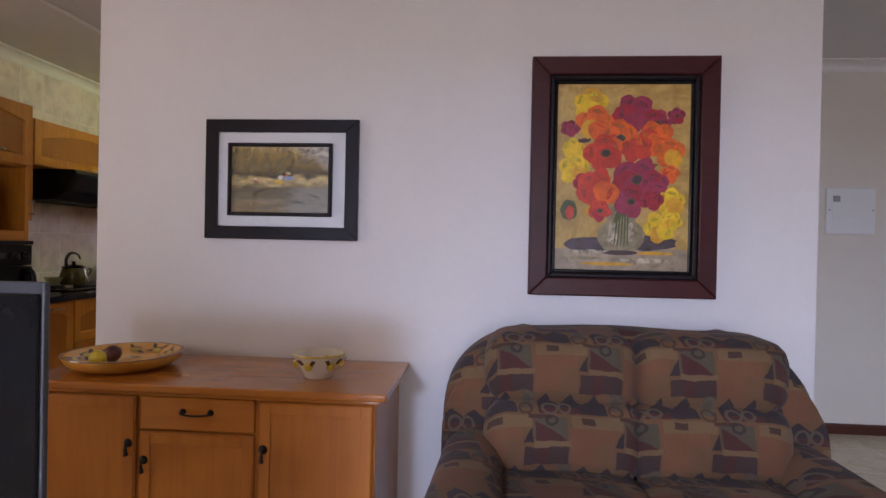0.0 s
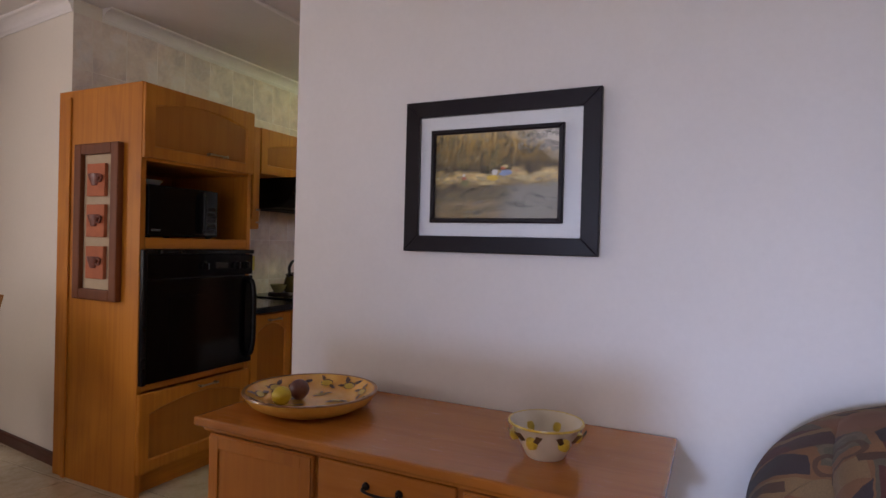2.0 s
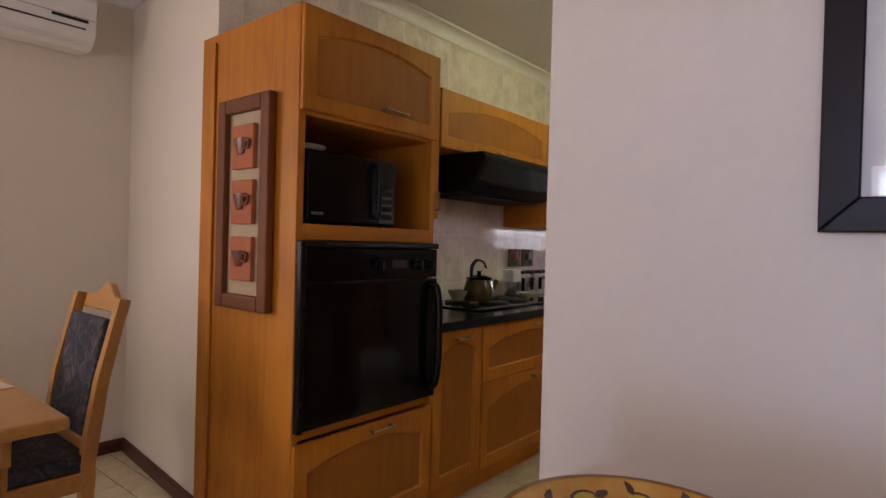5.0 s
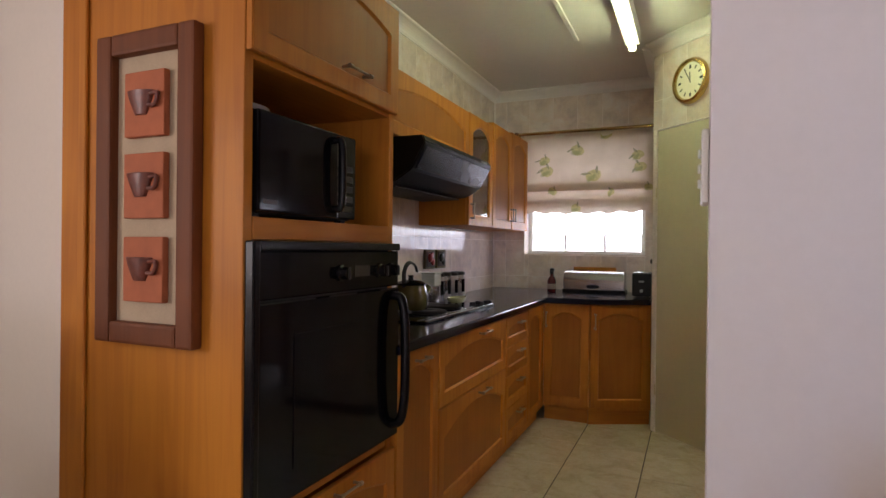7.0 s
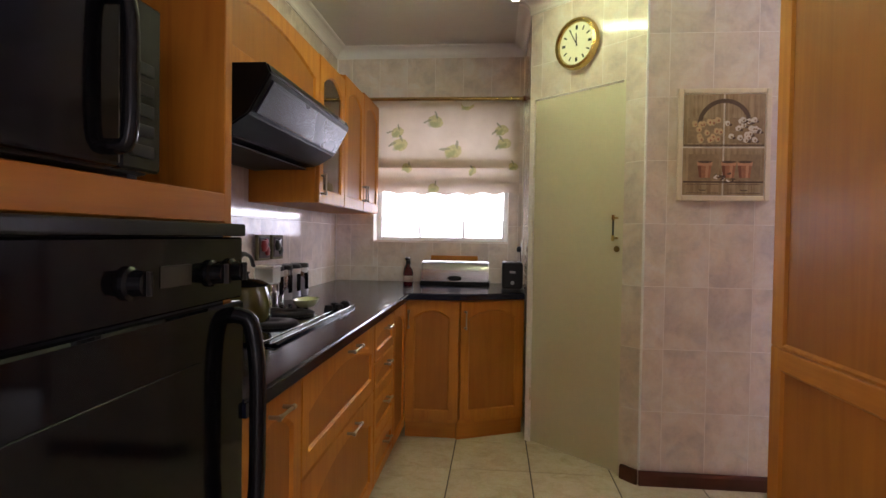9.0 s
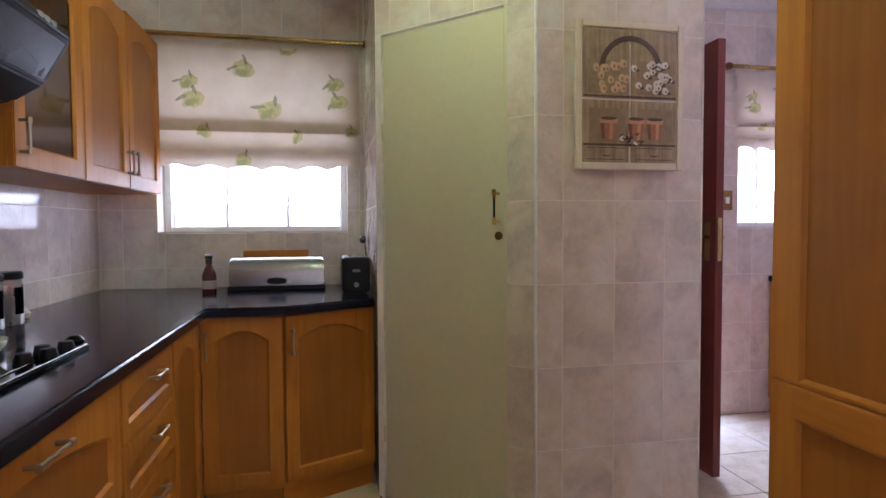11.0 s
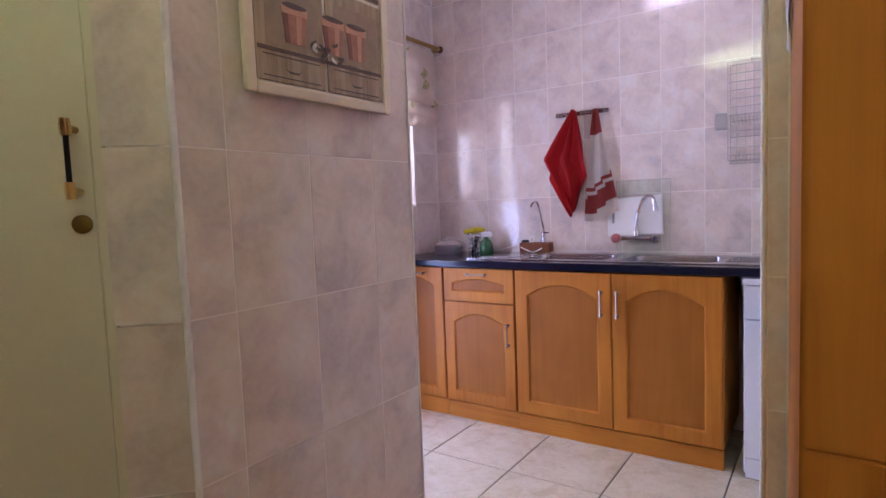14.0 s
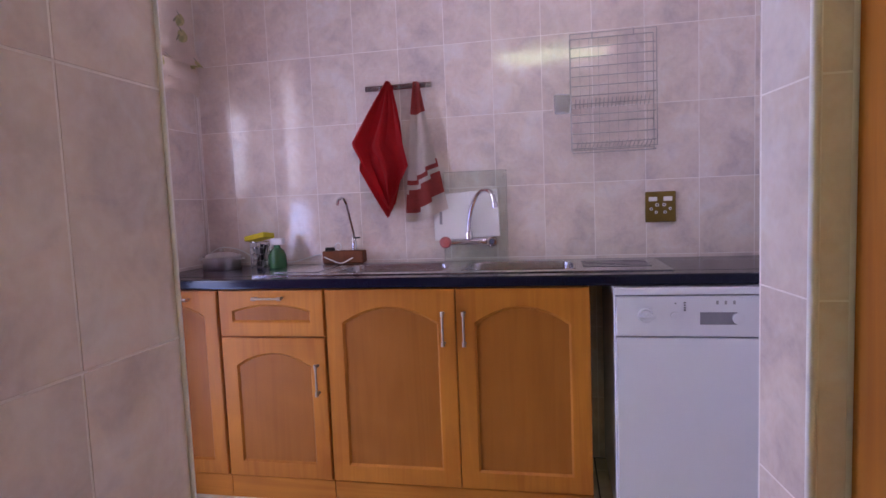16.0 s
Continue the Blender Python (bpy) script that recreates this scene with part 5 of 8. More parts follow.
# note stuck to the side of the cupboard
e2 = empty("paper_note", pose(-0.80, CUY1 + 0.0395, 1.415, 0, 0, 3.76), "creased printed paper note hanging on the cupboard side", "note")
bm = bmesh.new()
rows = []
for i in range(7):
    rows.append([bm.verts.new((-0.06 + 0.13 * j / 5 + 0.01 * i / 6, 0.001 + 0.006 * (1 - i / 6) * (j / 5) + 0.004 * math.sin(i + j), 0.22 * i / 6 - 0.05 * (j / 5) * (1 - i / 6) * -1)) for j in range(6)])
for a, b in zip(rows, rows[1:]):
    for j in range(5):
        bm.faces.new((a[j], a[j + 1], b[j + 1], b[j]))
part("sheet", bm, simple("printed_paper", (0.62, 0.60, 0.58), 0.8, vary=0.1, scale=150), e2, "", True)
for k in range(5):
    part("text_line", box((-0.035, 0.0125, 0.03 + 0.03 * k), (0.055, 0.0128, 0.036 + 0.03 * k)), GREYPLASTIC, e2)

# light switch on the end of the partition
e = empty("light_switch", pose(-1.8085, 3.205, 1.358, 0, 0, -90), "white three-lever wall light switch", "switch")
part("plate", box((-0.05, -0.012, -0.066), (0.05, 0.0, 0.066), 0.004, 2), WHITEPLASTIC, e)
for z in (-0.028, 0.0, 0.028):
    part("lever", box((-0.008, -0.018, z - 0.008), (0.008, -0.0121, z + 0.008), 0.002), WHITEPLASTIC, e)

# ---------------------------------------------------------------- scullery: sink run, fronts face west
SX = 0.447


def sink_unit(y1, y0, label):
    u = unit("base_cabinet", pose(SX, y1, 0, 0, 0, -90), label, "cabinet", "sink cabinets")
    w = y1 - y0
    part("body", box((0.001, 0.0, 0.09), (w - 0.001, 0.48, CAB - 0.002), 0.002), OAK, u)
    part("plinth", box((0.0, -0.004, 0), (w, 0.012, 0.088), 0.001), OAK_H, u)
    return u, w


u, w = sink_unit(6.727, 6.372, "honey oak scullery cabinet with arched panel door")
framed_front(u, 0.004, w - 0.004, 0.097, CAB - 0.004, True, 0.055, 0.045, "door", (0.19, CAB - 0.035, 0.10, False))
u, w = sink_unit(6.370, 5.940, "honey oak cabinet with drawer above door")
framed_front(u, 0.004, w - 0.004, 0.650, CAB - 0.004, True, 0.055, 0.028, "drawer", (0.215, CAB - 0.032, 0.12, False))
framed_front(u, 0.004, w - 0.004, 0.097, 0.644, True, 0.058, 0.05, "door", (w - 0.035, 0.49, 0.12, True))
u, w = sink_unit(5.938, 4.986, "honey oak sink cabinet with two arched panel doors")
framed_front(u, 0.004, w / 2 + 0.012, 0.097, CAB - 0.004, True, 0.062, 0.06, "door", (w / 2 - 0.03, 0.685, 0.125, True))
framed_front(u, w / 2 + 0.016, w - 0.004, 0.097, CAB - 0.004, True, 0.062, 0.06, "door", (w / 2 + 0.045, 0.685, 0.125, True))

hx0, hx1, hy0, hy1 = 0.515, 0.865, 4.72, 6.25
bm = box((0.418, 4.302, 0.830), (hx0, 6.727, TOPZ), 0.008, 2)
box((hx1, 4.302, 0.830), (0.934, 6.727, TOPZ), 0.001, 1, bm)
box((hx0, 4.302, 0.830), (hx1, hy0, TOPZ), 0.0, 1, bm)
box((hx0, hy1, 0.830), (hx1, 6.727, TOPZ), 0.0, 1, bm)
tagged(obj("worktop", bm, GRANITE), "black speckled scullery worktop around the sink", "worktop")

# double bowl sink
e = empty("sink", pose(0, 0, TOPZ), "stainless steel double bowl sink with drainers", "sink")
bm = bmesh.new()
xs = [hx0 - 0.012, 0.565, 0.835, hx1 + 0.012]
ys = [hy0 - 0.012, 5.03, 5.445, 5.525, 5.965, hy1 + 0.012]
for i in range(3):
    for j in range(5):
        if i == 1 and j in (1, 3):
            continue
        bm.faces.new([bm.verts.new((x, y, 0.004)) for x, y in ((xs[i], ys[j]), (xs[i + 1], ys[j]), (xs[i + 1], ys[j + 1]), (xs[i], ys[j + 1]))])
bmesh.ops.remove_doubles(bm, verts=bm.verts, dist=1e-5)
r = bmesh.ops.extrude_face_region(bm, geom=list(bm.faces))
bmesh.ops.translate(bm, verts=[v for v in r["geom"] if isinstance(v, bmesh.types.BMVert)], vec=(0, 0, -0.003))
bmesh.ops.recalc_face_normals(bm, faces=bm.faces)
part("deck", bm, STEEL, e)
for a, b in ((5.03, 5.445), (5.525, 5.965)):
    bm = bmesh.new()

    def rrect(x0, x1, y0, y1, rad, z):
        out = []
        for cx, cy, a0 in ((x1 - rad, y1 - rad, 0), (x0 + rad, y1 - rad, 90), (x0 + rad, y0 + rad, 180), (x1 - rad, y0 + rad, 270)):
            out += [bm.verts.new((cx + rad * math.cos(radians(a0 + q)), cy + rad * math.sin(radians(a0 + q)), z)) for q in range(0, 91, 18)]
        return out

    loops = [rrect(0.560, 0.840, a - 0.005, b + 0.005, 0.05, 0.005), rrect(0.567, 0.833, a + 0.003, b - 0.003, 0.05, 0.0), rrect(0.575, 0.825, a + 0.012, b - 0.012, 0.05, -0.13), rrect(0.60, 0.80, a + 0.04, b - 0.04, 0.05, -0.15)]
    for p0, p1 in zip(loops, loops[1:]):
        for i in range(len(p0)):
            j = (i + 1) % len(p0)
            bm.faces.new((p0[i], p0[j], p1[j], p1[i]))
    bm.faces.new(loops[-1])
    bmesh.ops.recalc_face_normals(bm, faces=bm.faces)
    bowl = part("bowl", bm, STEEL, e, "", True)
    part("drain", lathe([(0, 0.001), (0.03, 0.001), (0.032, 0.004), (0.02, 0.002), (0, 0.002)], 20, None, (0.70, (a + b) / 2, -0.15)), CHROME, bowl, "", True)
for i in range(6):
    part("drainer_rib", box((0.58, 6.02, 0.0045 ), (0.81, 6.21, 0.007), 0.001) if i == 0 else box((0.57 + 0.045 * i, 4.76, 0.0045), (0.585 + 0.045 * i, 5.0, 0.007), 0.001), STEEL, e)

# wall mixer tap
e = empty("tap", pose(0.94, 5.46, 0.955), "chrome wall mixer tap with swan neck", "tap")
part("body", sweep([(-0.045, -0.10, 0), (-0.045, 0.10, 0)], 0.014, 12), CHROME, e, "", True)
for y in (-0.075, 0.075):
    part("wall_pipe", sweep([(-0.008, y, 0), (-0.045, y, 0)], 0.013, 12), CHROME, e, "", True)
for y, m_ in ((0.10, simple("red_tap_head", (0.42, 0.13, 0.13), 0.3)), (-0.10, CHROME)):
    k = part("knob", lathe([(0, 0), (0.014, 0), (0.024, 0.010), (0.026, 0.026), (0.020, 0.038), (0, 0.040)], 18), CHROME if y < 0 else m_, e, "", True, pose(-0.045, y, 0, 0, -90, 0))
    part("cap", lathe([(0, 0.0405), (0.012, 0.0405), (0.010, 0.044), (0, 0.045)], 14), simple("blue_tap_cap", (0.08, 0.10, 0.16), 0.3) if y < 0 else m_, k, "", True)
part("swan_neck", sweep(arc([(-0.045, 0, 0.0), (-0.047, 0, 0.06), (-0.055, -0.012, 0.13), (-0.085, -0.045, 0.195), (-0.13, -0.085, 0.215), (-0.165, -0.115, 0.200), (-0.178, -0.127, 0.160)], 5), 0.0095, 12), CHROME, e, "", True)
part("collar", lathe([(0.016, 0), (0.016, 0.03), (0.012, 0.035), (0.0095, 0.036)], 16, None, (-0.046, 0, 0.01)), CHROME, e, "", True)
part("nozzle", lathe([(0, 0), (0.0125, 0), (0.0125, 0.02), (0.0095, 0.022)], 14, None, (-0.179, -0.128, 0.142)), CHROME, e, "", True)

# boards leaning behind the tap
gb = tagged(obj("glass_board", box((-0.001, 0, 0), (0.005, 0.275, 0.385), 0.002), glass("green_glass_board", (0.93, 0.99, 0.96), 0.04), None, "", False, pose(0.905, 5.297, TOPZ + 0.004, 0, 4, 0)), "green-tinted glass cutting board leaning on the wall", "board")
gb.visible_shadow = False
bm = slab([(0.0, 0.0), (0.285, 0.0), (0.285, 0.20), (0.0, 0.20)], 0, 0.010, 0.003)
e = empty("cutting_board", pose(0.902, 5.612, 0.962, -6, 0, -90), "white plastic cutting board with a grip slot", "board")
part("board", bm, WHITEPLASTIC, e, "", False, pose(0, 0, 0, 0, -3, 0))
part("grip_slot", box((0.022, -0.0015, 0.07), (0.034, -0.0003, 0.125), 0.0005), GREYPLASTIC, e)

# hook rail and towels
e = empty("hook_rail", pose(0.9335, 5.905, 1.635, 0, 0, -90), "steel hook rail on the tiled wall", "hook rail")
part("rail", box((0.0, -0.006, -0.012), (0.30, 0.0, 0.012), 0.002), STEEL, e)
for x in (0.02, 0.065, 0.11, 0.155, 0.235, 0.28):
    part("hook", sweep(arc([(x, -0.006, 0.004), (x, -0.022, -0.012), (x, -0.032, -0.010), (x, -0.034, 0.004)], 4), 0.0028, 6), STEEL, e, "", True)


def hanging_cloth(name, m, outline_fn, length, mats, label, seed, folds=3, depth=0.02, stripes=None):
    """A cloth hung from a point: rows of vertices widen by outline_fn(s) -> (left, right)."""
    e = empty(name, m, label, "towel", "kitchen towels")
    bm = bmesh.new()
    nr, nc = 30, 18
    rows = []
    for i in range(nr + 1):
        s = i / nr
        l, r = outline_fn(s)
        row = []
        for j in range(nc + 1):
            q = j / nc
            fold = depth * (0.4 + 0.8 * s) * math.sin(q * math.pi * folds + seed + 1.3 * s) * (1 - 0.3 * s) + 0.006 * math.sin(9 * s + 5 * q)
            row.append(bm.verts.new((l + (r - l) * q, -0.035 - fold - 0.012 * math.sin(math.pi * s), -length * s - 0.03 * math.sin(q * 3 + seed) * s)))
        rows.append(row)
    for i, (a, b) in enumerate(zip(rows, rows[1:])):
        for j in range(nc):
            f = bm.faces.new((a[j], b[j], b[j + 1], a[j + 1]))
            if stripes:
                f.material_index = stripes((i + 0.5) / nr, (j + 0.5) / nc)
    r = bmesh.ops.solidify(bm, geom=list(bm.faces), thickness=0.003)
    part("cloth", bm, mats, e, "", True)
    return e


RED = simple("red_cotton", (0.50, 0.010, 0.012), 0.9, vary=0.15, scale=220, bumps=0.4)
REDDISH = simple("rust_red_cotton", (0.36, 0.055, 0.045), 0.9, vary=0.2, scale=220, bumps=0.4)
WHITECOT = simple("cream_cotton", (0.70, 0.62, 0.55), 0.9, vary=0.08, scale=220, bumps=0.4)


def diamond(s):
    """Half-folded square hung by one corner."""
    left = -0.165 * (s / 0.48) if s < 0.48 else -0.165 + 0.150 * (s - 0.48) / 0.52
    right = 0.012 + 0.075 * s / 0.70 if s < 0.70 else 0.087 - 0.085 * (s - 0.70) / 0.30
    return left, right


hanging_cloth("towel", pose(0.933, 5.797, 1.655, 0, 0, -90), diamond, 0.53, RED, "bright red cotton kitchen towel hanging from a hook", 0.4, 4, 0.034)


def lower_fold(s):
    """The back layer of the red towel, hanging lower beside the front one."""
    return (-0.150 * min(1, s / 0.62) if s < 0.62 else -0.150 + 0.120 * (s - 0.62) / 0.38), 0.010 + 0.045 * math.sin(math.pi * min(1, s))


# Second cloth, added as the lower fold of the same red towel.
hanging_cloth("towel", pose(0.939, 5.792, 1.650, 0, 0, -90), lower_fold, 0.555, RED, "lower back layer of the red cotton kitchen towel", 2.0, 3, 0.012)


def strip(s, q):
    if s < 0.22 or 0.66 < s + 0.1 * (q - 0.5) < 0.70 or 0.74 < s + 0.1 * (q - 0.5) < 0.90:
        return 1
    return 0


hanging_cloth("towel", pose(0.933, 5.667, 1.645, 0, 0, -90), lambda s: (-0.012 - 0.055 * s, 0.010 + 0.110 * s), 0.57, [WHITECOT, REDDISH], "cream kitchen towel with rust-red stripes, hanging", 1.1, 3, 0.016, strip)

# wire dish rack on the wall
RACKWIRE = simple("dull_rack_wire", (0.42, 0.39, 0.36), 0.40, 0.6, 0.15)
e = empty("wire_rack", pose(0.9335, 5.024, 1.318, 0, 0, -90), "chrome wire dish rack hung on the wall", "rack")
RW, RH, RD = 0.325, 0.447, 0.085
for y in (-0.008, -RD):
    part("frame_wire", sweep([(0, y, 0), (RW, y, 0), (RW, y, RH), (0, y, RH), (0, y, 0)], 0.0024, 6), RACKWIRE, e, "", True)
for i in range(13):
    z = RH * i / 12
    part("wire", sweep(arc([(0, -0.008, z), (0.008, -RD * 0.6, z - 0.01), (0.03, -RD, z - 0.016), (RW - 0.03, -RD, z - 0.016), (RW - 0.008, -RD * 0.6, z - 0.01), (RW, -0.008, z)], 4) if i in (0, 1, 2, 4, 6, 7, 8, 9, 10, 11) else [(0.0, -0.008, z), (RW, -0.008, z)], 0.0023, 6), RACKWIRE, e)
for i in range(1, 9):
    part("upright_wire", sweep([(RW * i / 9, -RD, -0.014), (RW * i / 9, -RD - 0.001, RH - 0.016)], 0.0007, 5), RACKWIRE, e)
for i in range(19):
    x = 0.02 + (RW - 0.04) * i / 18
    part("prong", sweep([(x, -0.008, 0.0), (x + 0.008, -0.055, 0.03)], 0.0016, 5), RACKWIRE, e)
    part("prong", sweep([(x, -0.008, 0.17), (x, -0.05, 0.20)], 0.0016, 5), RACKWIRE, e)
for x in (0.09, 0.25):
    part("hook", sweep(arc([(x, -0.002, RH + 0.025), (x, -0.012, RH + 0.02), (x, -0.010, RH - 0.004)], 3), 0.0025, 6), RACKWIRE, e, "", True)
e = empty("gadget_hanger", pose(0.9335, 5.06, 1.50, 0, 0, -90), "clear plastic hanging holder", "holder")
part("holder", box((-0.03, -0.02, -0.03), (0.035, -0.001, 0.05), 0.008, 2), glass("milky_plastic", (0.85, 0.87, 0.86), 0.4), e)

# socket
e = empty("wall_socket", pose(0.9335, 4.735, 1.012, 0, 0, -90), "brass double wall socket with white switches", "socket")
part("plate", box((0, -0.009, 0), (0.117, 0, 0.124), 0.002), DARKBRASS, e)
for x in (0.012, 0.069):
    part("rocker", box((x, -0.0125, 0.085), (x + 0.034, -0.0092, 0.103), 0.002), WHITEPLASTIC, e)
for x, z, r in ((0.045, 0.070, 0.0075), (0.072, 0.070, 0.0075), (0.022, 0.054, 0.0062), (0.041, 0.040, 0.0062), (0.075, 0.040, 0.0062), (0.095, 0.054, 0.0062)):
    k = part("socket_ring", lathe([(0, 0), (r, 0), (r, 0.002), (0, 0.002)], 14), WHITEPLASTIC, e, "", False, pose(x, -0.0092, z, 90, 0, 0))
    part("pin_hole", lathe([(0, 0.0022), (r * 0.5, 0.0022), (r * 0.5, 0.0026), (0, 0.0026)], 10), BLACKPLASTIC, k)

# brass light switch beside the scullery window
e = empty("light_switch", pose(0.118, 6.7335, 1.338), "brass plate light switch with a white rocker", "switch")
part("plate", box((-0.038, -0.009, -0.060), (0.038, 0.0, 0.060), 0.003), BRASS, e)
part("rocker", box((-0.014, -0.0135, -0.020), (0.014, -0.0092, 0.020), 0.002), WHITEPLASTIC, e)

# dishwasher
e = empty("dishwasher", pose(0.405, 4.912, 0, 0, 0, -90), "white slimline dishwasher under the worktop", "dishwasher")
part("body", box((0.0, 0.025, 0.02), (0.450, 0.51, 0.800), 0.004), ENAMEL, e)
part("top", box((-0.003, -0.012, 0.802), (0.453, 0.51, 0.826), 0.005, 2), ENAMEL, e)
cp = part("control_panel", box((0.004, -0.006, 0.665), (0.446, 0.024, 0.798), 0.005, 2), ENAMEL, e)
d = part("door", box((0.004, -0.002, 0.095), (0.446, 0.024, 0.660), 0.005, 2), ENAMEL, e)
part("kick_panel", box((0.008, 0.012, 0.005), (0.442, 0.024, 0.090), 0.003), ENAMEL, e)
k = part("dial", lathe([(0, 0), (0.026, 0), (0.026, 0.004), (0.021, 0.008), (0.019, 0.022), (0, 0.023)], 24), ENAMEL, cp, "", True, pose(0.095, -0.006, 0.735, 90, 0, 0))
part("grip", box((-0.024, -0.006, 0.020), (0.030, 0.006, 0.028), 0.003), ENAMEL, k)
part("button", lathe([(0, 0), (0.012, 0), (0.012, 0.006), (0, 0.007)], 18), ENAMEL, cp, "", True, pose(0.185, -0.006, 0.735, 90, 0, 0))
for i in range(4):
    part("lamp_dot", box((0.213, -0.0072, 0.750 + 0.008 * i), (0.219, -0.0058, 0.754 + 0.008 * i)), BLACKPLASTIC, cp)
part("lamp_dot", box((0.186, -0.0072, 0.772), (0.190, -0.0058, 0.776)), BLACKPLASTIC, cp)
for i in range(3):
    part("symbol", box((0.31 + 0.025 * i, -0.0072, 0.770), (0.317 + 0.025 * i, -0.0058, 0.782)), GREYPLASTIC, cp)
# No hollow here: a flat grey plate paints the shade of the grip.
part("handle_recess", box((0.262, -0.0075, 0.705), (0.372, -0.0058, 0.745), 0.0005), simple("recess_shade_grey", (0.22, 0.22, 0.25), 0.5), cp)
part("latch", lathe([(0, 0), (0.016, 0), (0.018, 0.014), (0, 0.018)], 16, None, (0, 0, 0), (1, 1)), ENAMEL, cp, "", True, pose(0.372, -0.007, 0.727, 90, 0, 0))

# things on the scullery worktop
POTSTEEL = simple("bright_pot_steel", (0.80, 0.78, 0.76), 0.28, 0.85, 0.05)
e = empty("saucepan", pose(0.79, 6.570, TOPZ), "shiny steel cooking pot", "pot")
part("body", lathe([(0, 0), (0.076, 0), (0.080, 0.006), (0.081, 0.055), (0.085, 0.057), (0.080, 0.058), (0.076, 0.01), (0, 0.008)], 28), POTSTEEL, e, "", True)
part("lid", lathe([(0.084, 0.0585), (0.083, 0.062), (0.04, 0.074), (0.008, 0.077), (0.010, 0.090), (0.0, 0.092)], 28), POTSTEEL, e, "", True)
for s_ in (-1, 1):
    part("handle", sweep(arc([(-0.02, s_ * 0.080, 0.045), (-0.018, s_ * 0.100, 0.046), (0.018, s_ * 0.100, 0.046), (0.02, s_ * 0.080, 0.045)], 4), 0.0035, 6), POTSTEEL, e, "", True)
tagged(obj("cable", sweep(arc([(0.90, 6.72, TOPZ + 0.006), (0.86, 6.69, TOPZ + 0.05), (0.88, 6.63, TOPZ + 0.09), (0.91, 6.55, TOPZ + 0.075), (0.92, 6.45, TOPZ + 0.02), (0.925, 6.30, TOPZ + 0.012), (0.925, 6.15, TOPZ + 0.045), (0.925, 6.02, TOPZ + 0.03)]), 0.003, 6), WHITEPLASTIC, None, "", True), "thin white cable along the worktop", "cable")
e = empty("wire_caddy", pose(0.86, 6.42, TOPZ), "round wire sponge caddy with brushes", "caddy")
for z in (0.002, 0.03, 0.06, 0.09, 0.115):
    part("ring", sweep([(0.042 * math.cos(a), 0.042 * math.sin(a), z) for a in [2 * math.pi * i / 18 for i in range(19)]], 0.0016, 5), CHROME, e)
for i in range(14):
    a = 2 * math.pi * i / 14
    part("wire", sweep([(0.042 * math.cos(a), 0.042 * math.sin(a), 0), (0.042 * math.cos(a), 0.042 * math.sin(a), 0.117)], 0.0013, 5), CHROME, e)
part("brush", sweep([(0, 0.01, 0.004), (0.0, -0.02, 0.10)], 0.014, 8), BLACKPLASTIC, e, "", True)
part("scraper", sweep([(0.01, -0.012, 0.004), (-0.01, 0.02, 0.09)], 0.012, 8), GREYPLASTIC, e, "", True)
bm = box((-0.06, -0.035, -0.012), (0.06, 0.035, 0.012), 0.006, 2)
tagged(obj("sponge", bm, simple("yellow_sponge", (0.62, 0.50, 0.02), 0.95, vary=0.15, scale=150, bumps=0.8), None, "", False, pose(0.86, 6.42, TOPZ + 0.135, 8, 10, 75)), "yellow sponge resting on the wire caddy", "sponge")
e = empty("spray_bottle", pose(0.82, 6.315, TOPZ), "green spray bottle with white trigger", "bottle")
GBOT = simple("green_plastic", (0.035, 0.14, 0.045), 0.25, vary=0.15, coat=0.3)
part("bottle", lathe([(0, 0), (0.036, 0), (0.040, 0.01), (0.038, 0.055), (0.028, 0.078), (0.015, 0.088), (0.014, 0.10), (0, 0.10)], 22), GBOT, e, "", True)
part("trigger_head", box((-0.014, -0.034, 0.101), (0.014, 0.026, 0.130), 0.006, 2), WHITEPLASTIC, e)
part("trigger", sweep(arc([(0, 0.018, 0.104), (0, 0.032, 0.09), (0, 0.030, 0.072)], 4), 0.005, 6), WHITEPLASTIC, e, "", True)
e = empty("filter_tap", pose(0.905, 6.03, TOPZ + 0.002), "thin chrome filter tap with a wooden pipe box", "tap")
part("wooden_box", box((-0.035, -0.095, 0.004), (0.022, 0.095, 0.060), 0.004), FRAME_BROWN, e)
part("spout", sweep(arc([(0, -0.045, 0.06), (0, -0.048, 0.12), (0.0, -0.035, 0.19), (-0.005, -0.018, 0.275), (-0.02, -0.008, 0.295), (-0.045, 0.0, 0.285), (-0.055, 0.003, 0.262)], 4), 0.006, 8), CHROME, e, "", True)
part("base", lathe([(0, 0.06), (0.013, 0.06), (0.013, 0.10), (0.008, 0.115), (0, 0.115)], 14, None, (0, -0.046, 0)), CHROME, e, "", True)
part("lever", box((-0.006, -0.075, 0.112), (0.006, -0.045, 0.119), 0.002), BLACKPLASTIC, e)
part("pipe_ring", sweep([(0.0, 0.03 + 0.014 * math.cos(a), 0.078 + 0.016 * math.sin(a)) for a in [2 * math.pi * i / 14 for i in range(15)]], 0.003, 6), WHITEPLASTIC, e, "", True)
part("valve", sweep([(0, 0.05, 0.066), (0, 0.09, 0.066)], 0.009, 8), BLACKPLASTIC, e, "", True)
part("hose", sweep(arc([(-0.037, -0.05, 0.03), (-0.05, 0.0, 0.008), (-0.045, 0.05, 0.022), (-0.037, 0.085, 0.035)], 5), 0.003, 6), WHITEPLASTIC, e, "", True)
